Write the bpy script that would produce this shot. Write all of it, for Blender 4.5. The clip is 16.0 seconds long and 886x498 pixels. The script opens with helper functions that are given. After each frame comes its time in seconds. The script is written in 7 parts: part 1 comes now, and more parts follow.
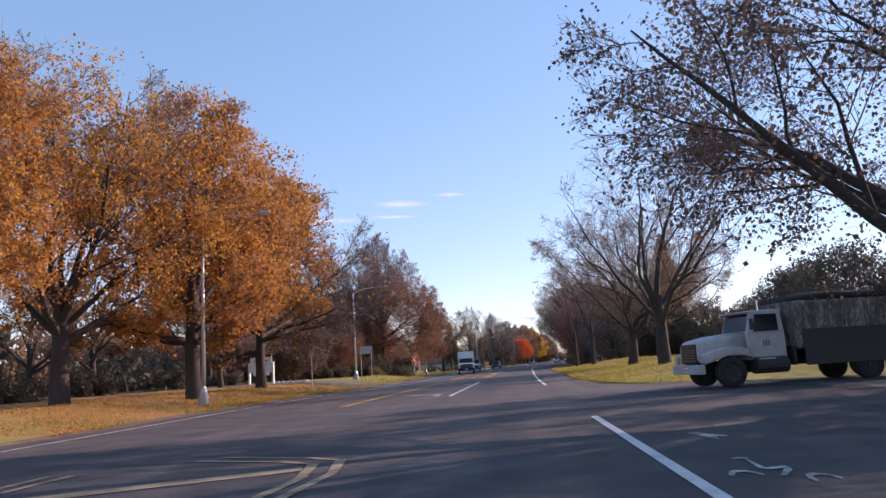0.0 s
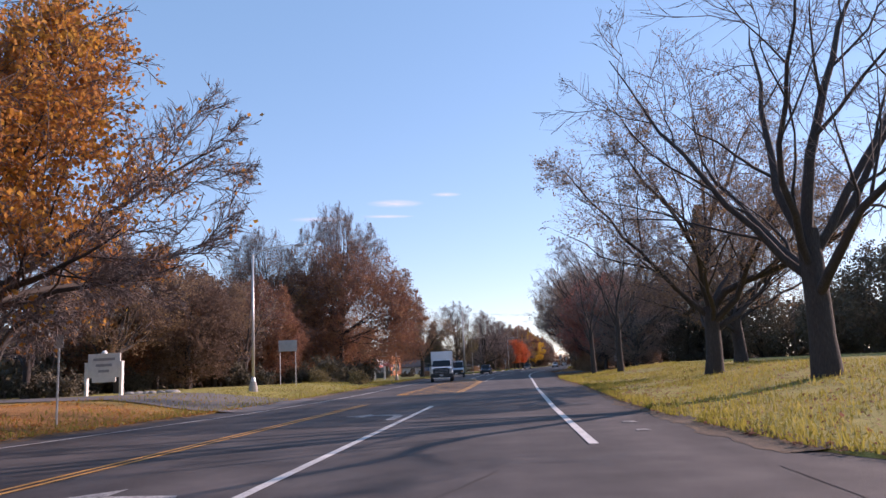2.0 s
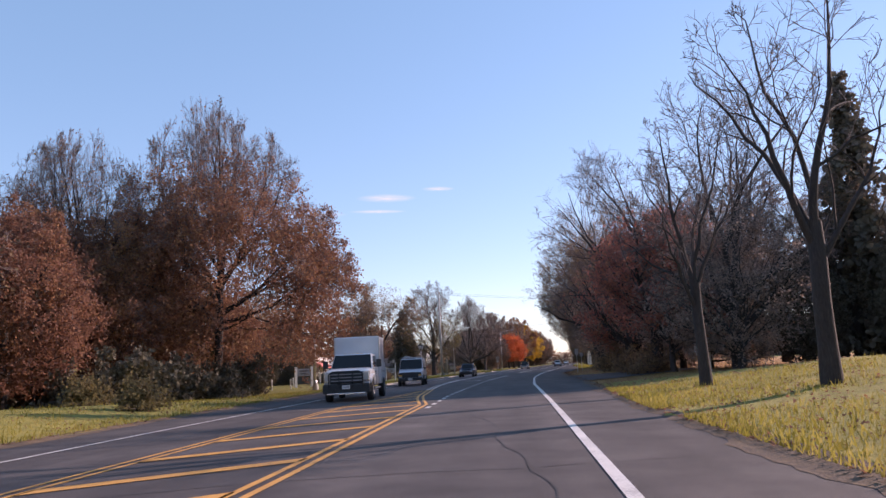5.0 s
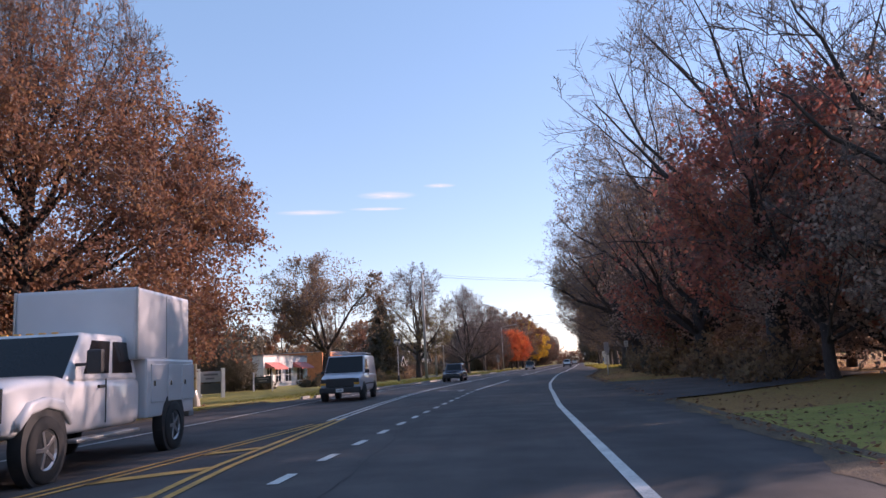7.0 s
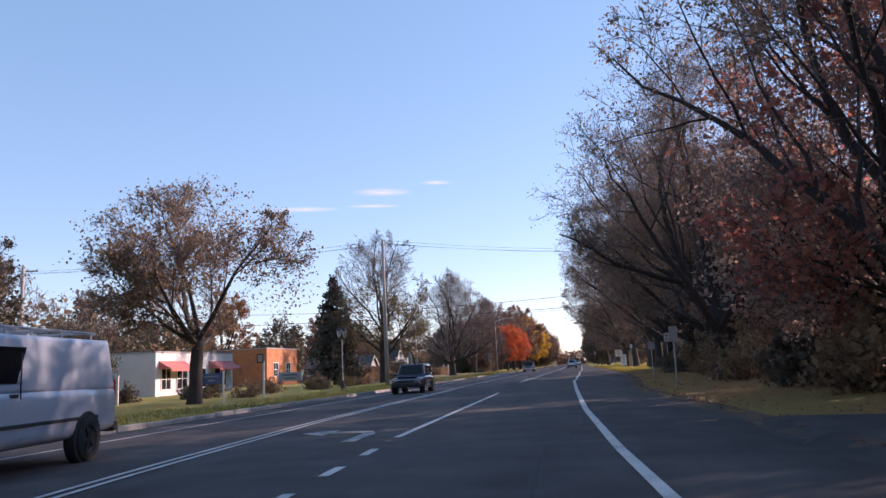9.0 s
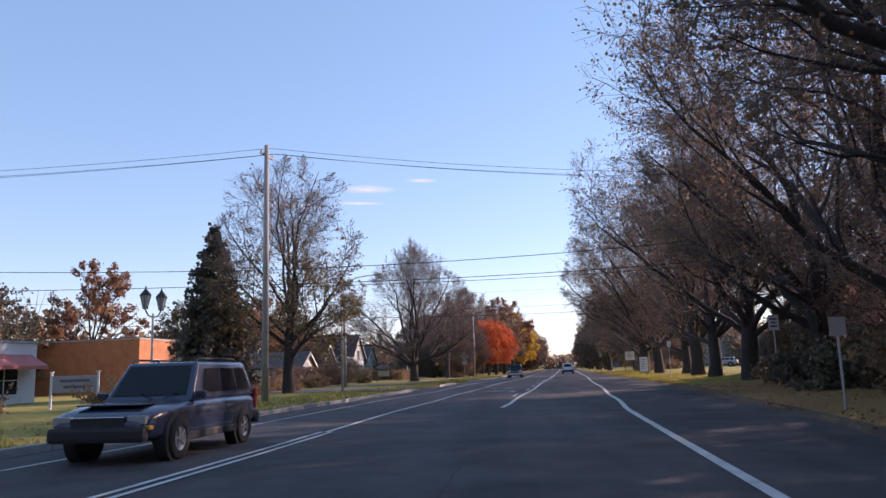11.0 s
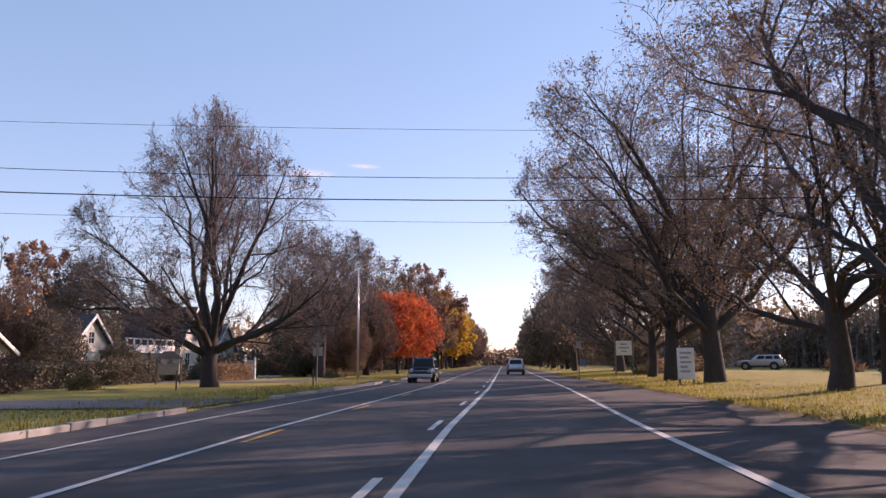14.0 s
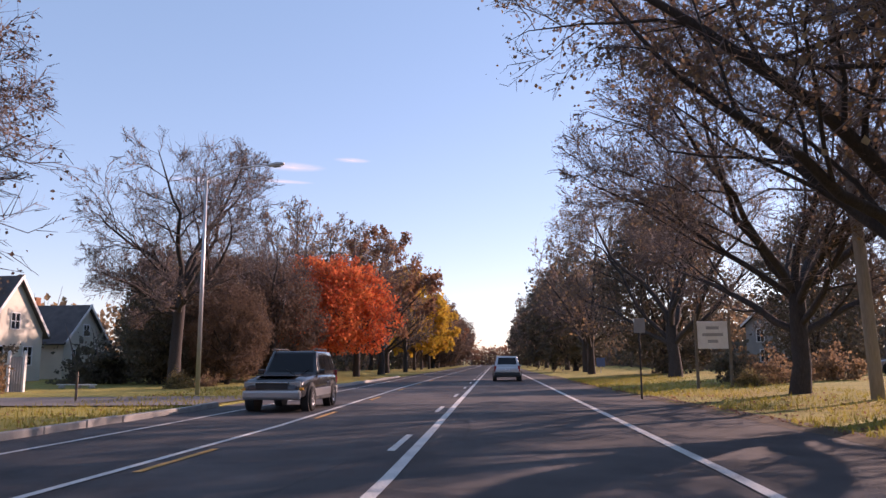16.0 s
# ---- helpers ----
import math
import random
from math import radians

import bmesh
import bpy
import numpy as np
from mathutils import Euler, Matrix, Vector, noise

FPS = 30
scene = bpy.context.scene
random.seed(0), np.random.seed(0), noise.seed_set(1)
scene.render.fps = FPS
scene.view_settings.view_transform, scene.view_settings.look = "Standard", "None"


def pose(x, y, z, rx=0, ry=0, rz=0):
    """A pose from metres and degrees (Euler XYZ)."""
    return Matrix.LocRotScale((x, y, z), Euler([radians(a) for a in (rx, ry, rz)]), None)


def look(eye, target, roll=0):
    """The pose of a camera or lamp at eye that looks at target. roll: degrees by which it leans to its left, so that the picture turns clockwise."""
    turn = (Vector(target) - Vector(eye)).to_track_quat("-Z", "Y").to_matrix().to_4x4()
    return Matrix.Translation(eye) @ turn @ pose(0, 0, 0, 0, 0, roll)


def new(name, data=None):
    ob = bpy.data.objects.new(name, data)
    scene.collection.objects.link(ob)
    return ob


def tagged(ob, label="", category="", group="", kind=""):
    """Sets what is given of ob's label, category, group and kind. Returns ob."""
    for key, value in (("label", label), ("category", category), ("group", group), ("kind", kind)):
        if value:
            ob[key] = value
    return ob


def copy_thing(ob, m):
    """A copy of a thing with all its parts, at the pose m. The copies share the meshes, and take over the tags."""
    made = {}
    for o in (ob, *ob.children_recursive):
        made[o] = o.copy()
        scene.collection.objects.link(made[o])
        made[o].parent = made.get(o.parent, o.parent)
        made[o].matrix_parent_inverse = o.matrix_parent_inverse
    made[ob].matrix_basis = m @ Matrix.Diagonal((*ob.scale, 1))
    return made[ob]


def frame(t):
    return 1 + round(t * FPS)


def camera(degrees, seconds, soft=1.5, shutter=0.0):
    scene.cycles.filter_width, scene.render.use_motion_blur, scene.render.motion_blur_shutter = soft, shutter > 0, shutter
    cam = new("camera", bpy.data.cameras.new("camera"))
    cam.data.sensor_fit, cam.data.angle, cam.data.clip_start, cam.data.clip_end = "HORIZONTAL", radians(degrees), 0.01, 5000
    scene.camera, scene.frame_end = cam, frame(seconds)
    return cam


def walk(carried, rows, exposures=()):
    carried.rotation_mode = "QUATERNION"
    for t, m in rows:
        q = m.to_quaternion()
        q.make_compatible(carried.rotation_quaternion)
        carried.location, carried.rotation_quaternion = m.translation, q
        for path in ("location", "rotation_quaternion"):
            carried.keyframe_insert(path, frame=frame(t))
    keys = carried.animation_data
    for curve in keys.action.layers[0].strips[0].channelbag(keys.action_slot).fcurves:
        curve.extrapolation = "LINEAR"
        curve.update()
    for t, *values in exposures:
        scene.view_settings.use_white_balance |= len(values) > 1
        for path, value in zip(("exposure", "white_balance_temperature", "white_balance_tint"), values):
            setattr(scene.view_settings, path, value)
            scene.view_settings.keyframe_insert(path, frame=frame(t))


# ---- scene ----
cam = camera(61.6, 16.0)
PATH = [
    (0.0, (-0.000, 0.000, 1.4), (-0.861, 9.842, 2.947), -3.42),
    (0.5, (0.021, 7.023, 1.4), (-0.789, 16.869, 2.948), -3.30),
    (1.0, (0.065, 14.138, 1.4), (-0.725, 23.984, 2.961), -3.08),
    (1.5, (0.139, 21.323, 1.4), (-0.661, 31.166, 2.974), -2.86),
    (2.0, (0.196, 28.464, 1.4), (-0.612, 38.305, 2.984), -2.59),
    (2.5, (0.250, 35.764, 1.4), (-0.557, 45.604, 2.990), -2.57),
    (3.0, (0.296, 43.113, 1.4), (-0.508, 52.953, 2.989), -2.50),
    (3.5, (0.344, 50.408, 1.4), (-0.455, 60.249, 2.985), -2.51),
    (4.0, (0.389, 57.625, 1.4), (-0.404, 67.469, 2.969), -2.53),
    (4.5, (0.480, 64.718, 1.4), (-0.263, 74.565, 2.975), -2.75),
    (5.0, (0.589, 71.622, 1.4), (-0.148, 81.470, 2.970), -2.87),
    (5.5, (0.691, 78.362, 1.4), (-0.065, 88.209, 2.967), -3.00),
    (6.0, (0.778, 84.965, 1.4), (-0.000, 94.811, 2.967), -3.12),
    (6.5, (0.857, 91.456, 1.4), (0.084, 101.303, 2.961), -3.12),
    (7.0, (0.903, 97.850, 1.4), (0.126, 107.695, 2.971), -2.98),
    (7.5, (0.962, 104.226, 1.4), (0.194, 114.072, 2.972), -2.89),
    (8.0, (1.044, 110.897, 1.4), (0.294, 120.744, 2.973), -2.88),
    (8.5, (1.144, 118.033, 1.4), (0.406, 127.880, 2.978), -2.77),
    (9.0, (1.288, 125.578, 1.4), (0.546, 135.426, 2.975), -2.73),
    (9.5, (1.411, 133.255, 1.4), (0.685, 143.104, 2.976), -2.56),
    (10.0, (1.552, 141.041, 1.4), (0.849, 150.891, 2.978), -2.29),
    (10.5, (1.724, 148.936, 1.4), (1.071, 158.788, 2.985), -2.03),
    (11.0, (1.958, 156.938, 1.4), (1.397, 166.793, 2.999), -1.77),
    (11.5, (2.332, 165.046, 1.4), (1.927, 174.911, 2.985), -1.50),
    (12.0, (2.906, 173.204, 1.4), (2.654, 183.078, 2.962), -1.16),
    (12.5, (3.537, 181.275, 1.4), (3.446, 191.155, 2.936), -0.76),
    (13.0, (4.235, 189.118, 1.4), (4.283, 199.003, 2.912), -0.56),
    (13.5, (5.052, 197.056, 1.4), (5.196, 206.939, 2.917), -0.45),
    (14.0, (5.915, 205.023, 1.4), (6.101, 214.906, 2.913), -0.44),
    (14.5, (6.775, 212.915, 1.4), (6.993, 222.798, 2.911), -0.53),
    (15.0, (7.645, 220.781, 1.4), (7.895, 230.662, 2.916), -0.61),
    (15.5, (8.541, 228.501, 1.4), (8.812, 238.382, 2.914), -0.38),
    (16.0, (9.462, 236.118, 1.4), (9.761, 246.000, 2.901), -0.30),
]
walk(cam, [(t, look(eye, target, roll)) for t, eye, target, roll in PATH], ((0, 1.03, 6700, 38), (2.5, 0.98, 6650, 37), (4.0, 0.98, 6700, 38), (6.5, 1.1, 6950, 41), (8.5, 1.06, 6750, 39), (11.5, 1.05, 6850, 40), (12.5, 1.06, 7000, 42), (15, 1.05, 7450, 47), (16, 1.05, 7350, 46)))

S = 7 / 6          # plan units to metres

# ---- world, sun and exposure ----
SUN_AZ, SUN_EL = 32.0, 22.0          # degrees from +x towards +y, and above the horizon
world = bpy.data.worlds.new("sky")
scene.world = world
world.use_nodes = True
wn = world.node_tree
sky = wn.nodes.new("ShaderNodeTexSky")
sky.sky_type, sky.sun_disc = "NISHITA", False
sky.sun_elevation, sky.sun_rotation = radians(SUN_EL), radians(90 - SUN_AZ)
sky.air_density, sky.dust_density, sky.ozone_density = 1.0, 0.0, 1.6
haze = wn.nodes.new("ShaderNodeMix")          # a light blue haze all over the sky evens it out
haze.data_type = "RGBA"
haze.inputs[0].default_value, haze.inputs[7].default_value = 0.52, (0.6, 1.72, 2.5, 1)
wn.links.new(sky.outputs[0], haze.inputs[6])
wn.links.new(haze.outputs[2], wn.nodes["Background"].inputs[0])
wn.nodes["Background"].inputs[1].default_value = 0.135
sun_data = bpy.data.lights.new("sun", "SUN")
sun_data.energy, sun_data.angle, sun_data.color = 3.5, radians(0.6), (1.0, 0.86, 0.7)
sun = new("sun", sun_data)
sun.matrix_world = look((math.cos(radians(SUN_AZ)) * math.cos(radians(SUN_EL)) * 100, math.sin(radians(SUN_AZ)) * math.cos(radians(SUN_EL)) * 100, math.sin(radians(SUN_EL)) * 100), (0, 0, 0))


# ---- materials ----
def ramp(nt, stops):
    r = nt.nodes.new("ShaderNodeValToRGB")
    while len(r.color_ramp.elements) < len(stops):
        r.color_ramp.elements.new(0.5)
    for e, (p, c) in zip(r.color_ramp.elements, stops):
        e.position, e.color = p, (*c, 1)
    return r


def material(name, stops, rough=0.8, metal=0.0, scale=4.0, fine=60.0, bump=0.15, coat=0.0, spread=0.5, stretch=(1, 1, 1)):
    """A surface with two scales of variation: a slow stain and a fine grain, and a grain bump."""
    m = bpy.data.materials.new(name)
    m.use_nodes = True
    nt = m.node_tree
    b = nt.nodes["Principled BSDF"]
    geo = nt.nodes.new("ShaderNodeNewGeometry")
    mp = nt.nodes.new("ShaderNodeMapping")
    mp.inputs["Scale"].default_value = stretch
    nt.links.new(geo.outputs["Position"], mp.inputs["Vector"])
    n1, n2 = nt.nodes.new("ShaderNodeTexNoise"), nt.nodes.new("ShaderNodeTexNoise")
    for n, s, d in ((n1, scale, 4), (n2, fine, 3)):
        n.inputs["Scale"].default_value, n.inputs["Detail"].default_value = s, d
        nt.links.new(mp.outputs[0], n.inputs["Vector"])
    mix = nt.nodes.new("ShaderNodeMix")
    mix.inputs[0].default_value = spread
    nt.links.new(n1.outputs[0], mix.inputs[2])
    nt.links.new(n2.outputs[0], mix.inputs[3])
    r = ramp(nt, stops)
    nt.links.new(mix.outputs[0], r.inputs[0])
    nt.links.new(r.outputs[0], b.inputs["Base Color"])
    b.inputs["Roughness"].default_value, b.inputs["Metallic"].default_value = rough, metal
    b.inputs["Coat Weight"].default_value = coat
    if bump:
        bp = nt.nodes.new("ShaderNodeBump")
        bp.inputs["Strength"].default_value, bp.inputs["Distance"].default_value = bump, 0.02
        nt.links.new(n2.outputs[0], bp.inputs["Height"])
        nt.links.new(bp.outputs[0], b.inputs["Normal"])
    return m


def around(c, d=0.25, lo=0.3, hi=0.7):
    return [(lo, tuple(x * (1 - d) for x in c)), (hi, tuple(min(1, x * (1 + d)) for x in c))]


def leaf_material(name, stops, through_light=0.46):
    """Leaves: each one its own tint, and part of the light comes through."""
    m = bpy.data.materials.new(name)
    m.use_nodes = True
    nt = m.node_tree
    out, b = nt.nodes["Material Output"], nt.nodes["Principled BSDF"]
    geo, info = nt.nodes.new("ShaderNodeNewGeometry"), nt.nodes.new("ShaderNodeObjectInfo")
    noise_t = nt.nodes.new("ShaderNodeTexNoise")
    noise_t.inputs["Scale"].default_value = 0.35
    nt.links.new(geo.outputs["Position"], noise_t.inputs["Vector"])
    a = nt.nodes.new("ShaderNodeMath")
    a.operation = "MULTIPLY_ADD"
    nt.links.new(geo.outputs["Random Per Island"], a.inputs[0])
    a.inputs[1].default_value = 0.55
    nt.links.new(noise_t.outputs[0], a.inputs[2])
    c = nt.nodes.new("ShaderNodeMath")
    c.operation = "MULTIPLY_ADD"
    nt.links.new(info.outputs["Random"], c.inputs[0])
    c.inputs[1].default_value = 0.2
    nt.links.new(a.outputs[0], c.inputs[2])
    d = nt.nodes.new("ShaderNodeMath")
    d.operation = "SUBTRACT"
    nt.links.new(c.outputs[0], d.inputs[0])
    d.inputs[1].default_value = 0.37
    r = ramp(nt, stops)
    nt.links.new(d.outputs[0], r.inputs[0])
    nt.links.new(r.outputs[0], b.inputs["Base Color"])
    b.inputs["Roughness"].default_value = 0.75
    b.inputs["Specular IOR Level"].default_value = 0.15
    t, mx = nt.nodes.new("ShaderNodeBsdfTranslucent"), nt.nodes.new("ShaderNodeMixShader")
    nt.links.new(r.outputs[0], t.inputs["Color"])
    mx.inputs[0].default_value = through_light
    nt.links.new(b.outputs[0], mx.inputs[1])
    nt.links.new(t.outputs[0], mx.inputs[2])
    nt.links.new(mx.outputs[0], out.inputs["Surface"])
    return m


M_ASPHALT = material("asphalt", [(0.25, (0.034, 0.029, 0.03)), (0.5, (0.056, 0.048, 0.049)), (0.75, (0.094, 0.083, 0.081))], 0.85, 0, 0.35, 120, 0.35, spread=0.35)
nt = M_ASPHALT.node_tree          # lighter wheel tracks and darker drips along the lanes
mp_, nz1, nz2 = nt.nodes.new("ShaderNodeMapping"), nt.nodes.new("ShaderNodeTexNoise"), nt.nodes.new("ShaderNodeTexNoise")
mp_.inputs["Scale"].default_value = (0.8, 0.035, 1.0)
nt.links.new(nt.nodes["Geometry"].outputs["Position"], mp_.inputs["Vector"])
nt.links.new(mp_.outputs[0], nz1.inputs["Vector"])
nt.links.new(nt.nodes["Geometry"].outputs["Position"], nz2.inputs["Vector"])
nz1.inputs["Scale"].default_value, nz1.inputs["Detail"].default_value = 1.0, 5
nz2.inputs["Scale"].default_value, nz2.inputs["Detail"].default_value = 0.9, 6
ad_, ml_a = nt.nodes.new("ShaderNodeMath"), nt.nodes.new("ShaderNodeMix")
ad_.operation = "ADD"
nt.links.new(nz1.outputs[0], ad_.inputs[0])
nt.links.new(nz2.outputs[0], ad_.inputs[1])
hv_ = nt.nodes.new("ShaderNodeMath")
hv_.operation = "MULTIPLY"
hv_.inputs[1].default_value = 0.5
nt.links.new(ad_.outputs[0], hv_.inputs[0])
rp_ = ramp(nt, [(0.36, (0.62, 0.6, 0.62)), (0.5, (1.0, 1.0, 1.0)), (0.62, (1.45, 1.42, 1.38))])
nt.links.new(hv_.outputs[0], rp_.inputs[0])
ml_a.data_type, ml_a.blend_type = "RGBA", "MULTIPLY"
ml_a.inputs[0].default_value = 1.0
base_in = nt.nodes["Principled BSDF"].inputs["Base Color"]
nt.links.new(base_in.links[0].from_socket, ml_a.inputs[6])
nt.links.new(rp_.outputs[0], ml_a.inputs[7])
nt.links.new(ml_a.outputs[2], base_in)
M_OLD_ASPHALT = material("old_asphalt", [(0.25, (0.09, 0.082, 0.082)), (0.75, (0.17, 0.155, 0.15))], 0.9, 0, 0.5, 90, 0.4, spread=0.4)
M_WHITE_PAINT = material("white_road_paint", [(0.28, (0.25, 0.24, 0.24)), (0.5, (0.62, 0.6, 0.57)), (0.7, (0.75, 0.73, 0.7))], 0.7, 0, 1.2, 40, 0.2, spread=0.5)
M_WORN_PAINT = material("worn_white_road_paint", [(0.36, (0.07, 0.067, 0.068)), (0.5, (0.3, 0.29, 0.28)), (0.66, (0.6, 0.58, 0.56))], 0.75, 0, 2.0, 30, 0.2, spread=0.5)
M_YELLOW_PAINT = material("yellow_road_paint", [(0.28, (0.22, 0.15, 0.07)), (0.5, (0.64, 0.3, 0.06)), (0.72, (0.76, 0.4, 0.1))], 0.7, 0, 1.2, 40, 0.2, spread=0.5)
M_WORN_YELLOW = material("worn_yellow_road_paint", [(0.32, (0.07, 0.065, 0.062)), (0.5, (0.3, 0.22, 0.13)), (0.7, (0.5, 0.38, 0.22))], 0.75, 0, 2.0, 30, 0.2, spread=0.5)
M_CONCRETE = material("concrete", [(0.25, (0.25, 0.235, 0.22)), (0.75, (0.48, 0.46, 0.43))], 0.9, 0, 2.5, 60, 0.3)
M_BARK = material("bark", [(0.25, (0.028, 0.022, 0.021)), (0.55, (0.054, 0.044, 0.041)), (0.8, (0.098, 0.084, 0.076))], 0.95, 0, 3.0, 25, 0.9, spread=0.6, stretch=(1, 1, 0.25))
M_TWIG = material("twig_bark", around((0.165, 0.125, 0.115), 0.3), 0.9, 0, 1.5, 20, 0)
LEAF = {
    "orange": leaf_material("orange_leaves", [(0.05, (0.27, 0.115, 0.055)), (0.4, (0.48, 0.215, 0.065)), (0.75, (0.62, 0.32, 0.06)), (1.0, (0.68, 0.44, 0.08))], 0.5),
    "rust": leaf_material("rust_leaves", [(0.05, (0.15, 0.076, 0.06)), (0.45, (0.255, 0.125, 0.085)), (0.8, (0.35, 0.185, 0.1)), (1.0, (0.40, 0.25, 0.11))], 0.45),
    "brown": leaf_material("brown_leaves", [(0.05, (0.15, 0.10, 0.078)), (0.5, (0.27, 0.178, 0.112)), (1.0, (0.38, 0.26, 0.14))], 0.5),
    "olive": leaf_material("olive_leaves", [(0.05, (0.12, 0.095, 0.06)), (0.5, (0.21, 0.17, 0.085)), (1.0, (0.33, 0.26, 0.11))], 0.5),
    "dark": leaf_material("evergreen_leaves", [(0.05, (0.08, 0.072, 0.062)), (0.5, (0.135, 0.118, 0.09)), (1.0, (0.19, 0.16, 0.105))], 0.2),
    "umber": leaf_material("dull_brown_leaves", [(0.05, (0.1, 0.068, 0.058)), (0.5, (0.155, 0.105, 0.083)), (1.0, (0.23, 0.155, 0.095))], 0.45),
    # tan: paler than brown, with the haze over the dim woods put into the colour
    "tan": leaf_material("haze_lightened_leaves", [(0.05, (0.24, 0.175, 0.15)), (0.5, (0.39, 0.285, 0.235)), (1.0, (0.5, 0.37, 0.28))], 0.5),
    "red": leaf_material("red_leaves", [(0.05, (0.38, 0.06, 0.035)), (0.5, (0.64, 0.14, 0.06)), (1.0, (0.68, 0.24, 0.08))], 0.5),
    "wine": leaf_material("wine_red_leaves", [(0.05, (0.3, 0.12, 0.105)), (0.5, (0.46, 0.17, 0.135)), (1.0, (0.56, 0.26, 0.15))], 0.55),
    "yellow": leaf_material("yellow_leaves", [(0.05, (0.36, 0.18, 0.03)), (0.5, (0.58, 0.36, 0.05)), (1.0, (0.66, 0.46, 0.08))]),
}


# ---- mesh helpers ----
def mesh_np(name, V, F, mat, smooth=False):
    """A mesh from an array of places and an array of equal-sided faces."""
    V, F = np.asarray(V, dtype=np.float32), np.asarray(F, dtype=np.int32)
    me = bpy.data.meshes.new(name)
    n, k = F.shape
    me.vertices.add(len(V))
    me.vertices.foreach_set("co", V.ravel())
    me.loops.add(n * k)
    me.loops.foreach_set("vertex_index", F.ravel())
    me.polygons.add(n)
    me.polygons.foreach_set("loop_start", np.arange(0, n * k, k, dtype=np.int32))
    me.polygons.foreach_set("use_smooth", np.full(n, smooth))
    me.update(calc_edges=True)
    me.materials.append(mat)
    return me


def part(name, bm, mat, parent=None, label="", smooth=False):
    """Links a bmesh as one mesh object under a thing or a part."""
    me = bpy.data.meshes.new(name)
    bmesh.ops.recalc_face_normals(bm, faces=bm.faces)
    bm.to_mesh(me)
    bm.free()
    me.materials.append(mat)
    if smooth:
        me.polygons.foreach_set("use_smooth", np.full(len(me.polygons), True))
    ob = new(name, me)
    ob.parent = parent
    return tagged(ob, label)


def add_box(bm, c, size, bevel=0.0, rot=None):
    """A box, with its edges taken off if bevel is given."""
    m = Matrix.Translation(c) @ (rot.to_4x4() if rot else Matrix()) @ Matrix.Diagonal((*size, 1))
    r = bmesh.ops.create_cube(bm, size=1, matrix=m)
    if bevel:
        edges = list({e for v in r["verts"] for e in v.link_edges})
        bmesh.ops.bevel(bm, geom=edges, offset=bevel, segments=2, affect="EDGES", profile=0.6)
    return bm


def box(c, size, bevel=0.0, rot=None):
    return add_box(bmesh.new(), c, size, bevel, rot)


def add_tube(bm, pts, radii, sides=10, caps=True):
    """A round tube through pts, with a radius at each."""
    pts = [Vector(p) for p in pts]
    if not hasattr(radii, "__len__"):
        radii = [radii] * len(pts)
    rings = []
    for i, p in enumerate(pts):
        d = (pts[min(i + 1, len(pts) - 1)] - pts[max(i - 1, 0)]).normalized()
        a = d.cross(Vector((0.31, 0.95, 0.12)) if abs(d.y) < 0.9 else Vector((1, 0, 0.1))).normalized()
        b = d.cross(a)
        rings.append([bm.verts.new(p + (a * math.cos(2 * math.pi * j / sides) + b * math.sin(2 * math.pi * j / sides)) * radii[i]) for j in range(sides)])
    for r, q in zip(rings, rings[1:]):
        for j in range(sides):
            bm.faces.new((r[j], r[(j + 1) % sides], q[(j + 1) % sides], q[j]))
    if caps:
        bm.faces.new(list(reversed(rings[0])))
        bm.faces.new(rings[-1])
    return bm


def tube(pts, radii, sides=10):
    return add_tube(bmesh.new(), pts, radii, sides)


def thing(name, m, label, category, group="", kind=""):
    """An empty at a thing's base, which its parts hang from."""
    ob = new(name)
    ob.empty_display_size = 0.3
    ob.matrix_world = m
    return tagged(ob, label, category, group, kind)


def smoothstep(a, b, x):
    t = np.clip((np.asarray(x, float) - a) / (b - a), 0, 1)
    return t * t * (3 - 2 * t)


# ---- the plan: lines along the road, as x over y ----
def line(*knots):
    k = np.array(knots, float) * S
    return lambda y: np.interp(y, k[:, 1], k[:, 0])


EDGE_LINE = line((1.62, -60), (1.6, 6), (1.35, 30), (1.3, 45), (1.45, 62), (1.87, 86), (2.1, 105), (2.45, 114), (2.6, 118.5), (3.05, 127), (4.05, 140), (5.3, 155), (5.95, 160), (6.4, 165), (7.0, 170), (7.6, 175), (9.05, 190), (11.4, 210.5), (14.15, 238), (20.3, 300), (32.3, 420), (60, 700))
ROAD_LEFT = line((-11.3, -60), (-11.4, 30), (-11.3, 38), (-10.2, 48), (-9.8, 56), (-9.9, 75), (-10.6, 98), (-10.9, 116), (-8.8, 123), (-7.75, 134), (-6.9, 141), (-5.8, 150), (-4.85, 160), (-3.05, 175), (-0.95, 197), (0.9, 210), (2.4, 222), (4.2, 240), (10.2, 300), (22.2, 420), (50, 700))
ROAD_RIGHT = line((6.2, -60), (6.2, 10), (6.0, 14), (8.5, 18), (8.5, 27), (5.8, 29.5), (3.75, 34), (3.3, 40), (3.25, 46), (3.7, 62), (3.7, 80), (4.2, 90), (4.6, 98), (5.5, 120), (6.2, 138), (8.2, 150), (11.2, 173), (13.4, 198), (14.8, 215), (15.8, 234), (22.0, 300), (34, 420), (62, 700))


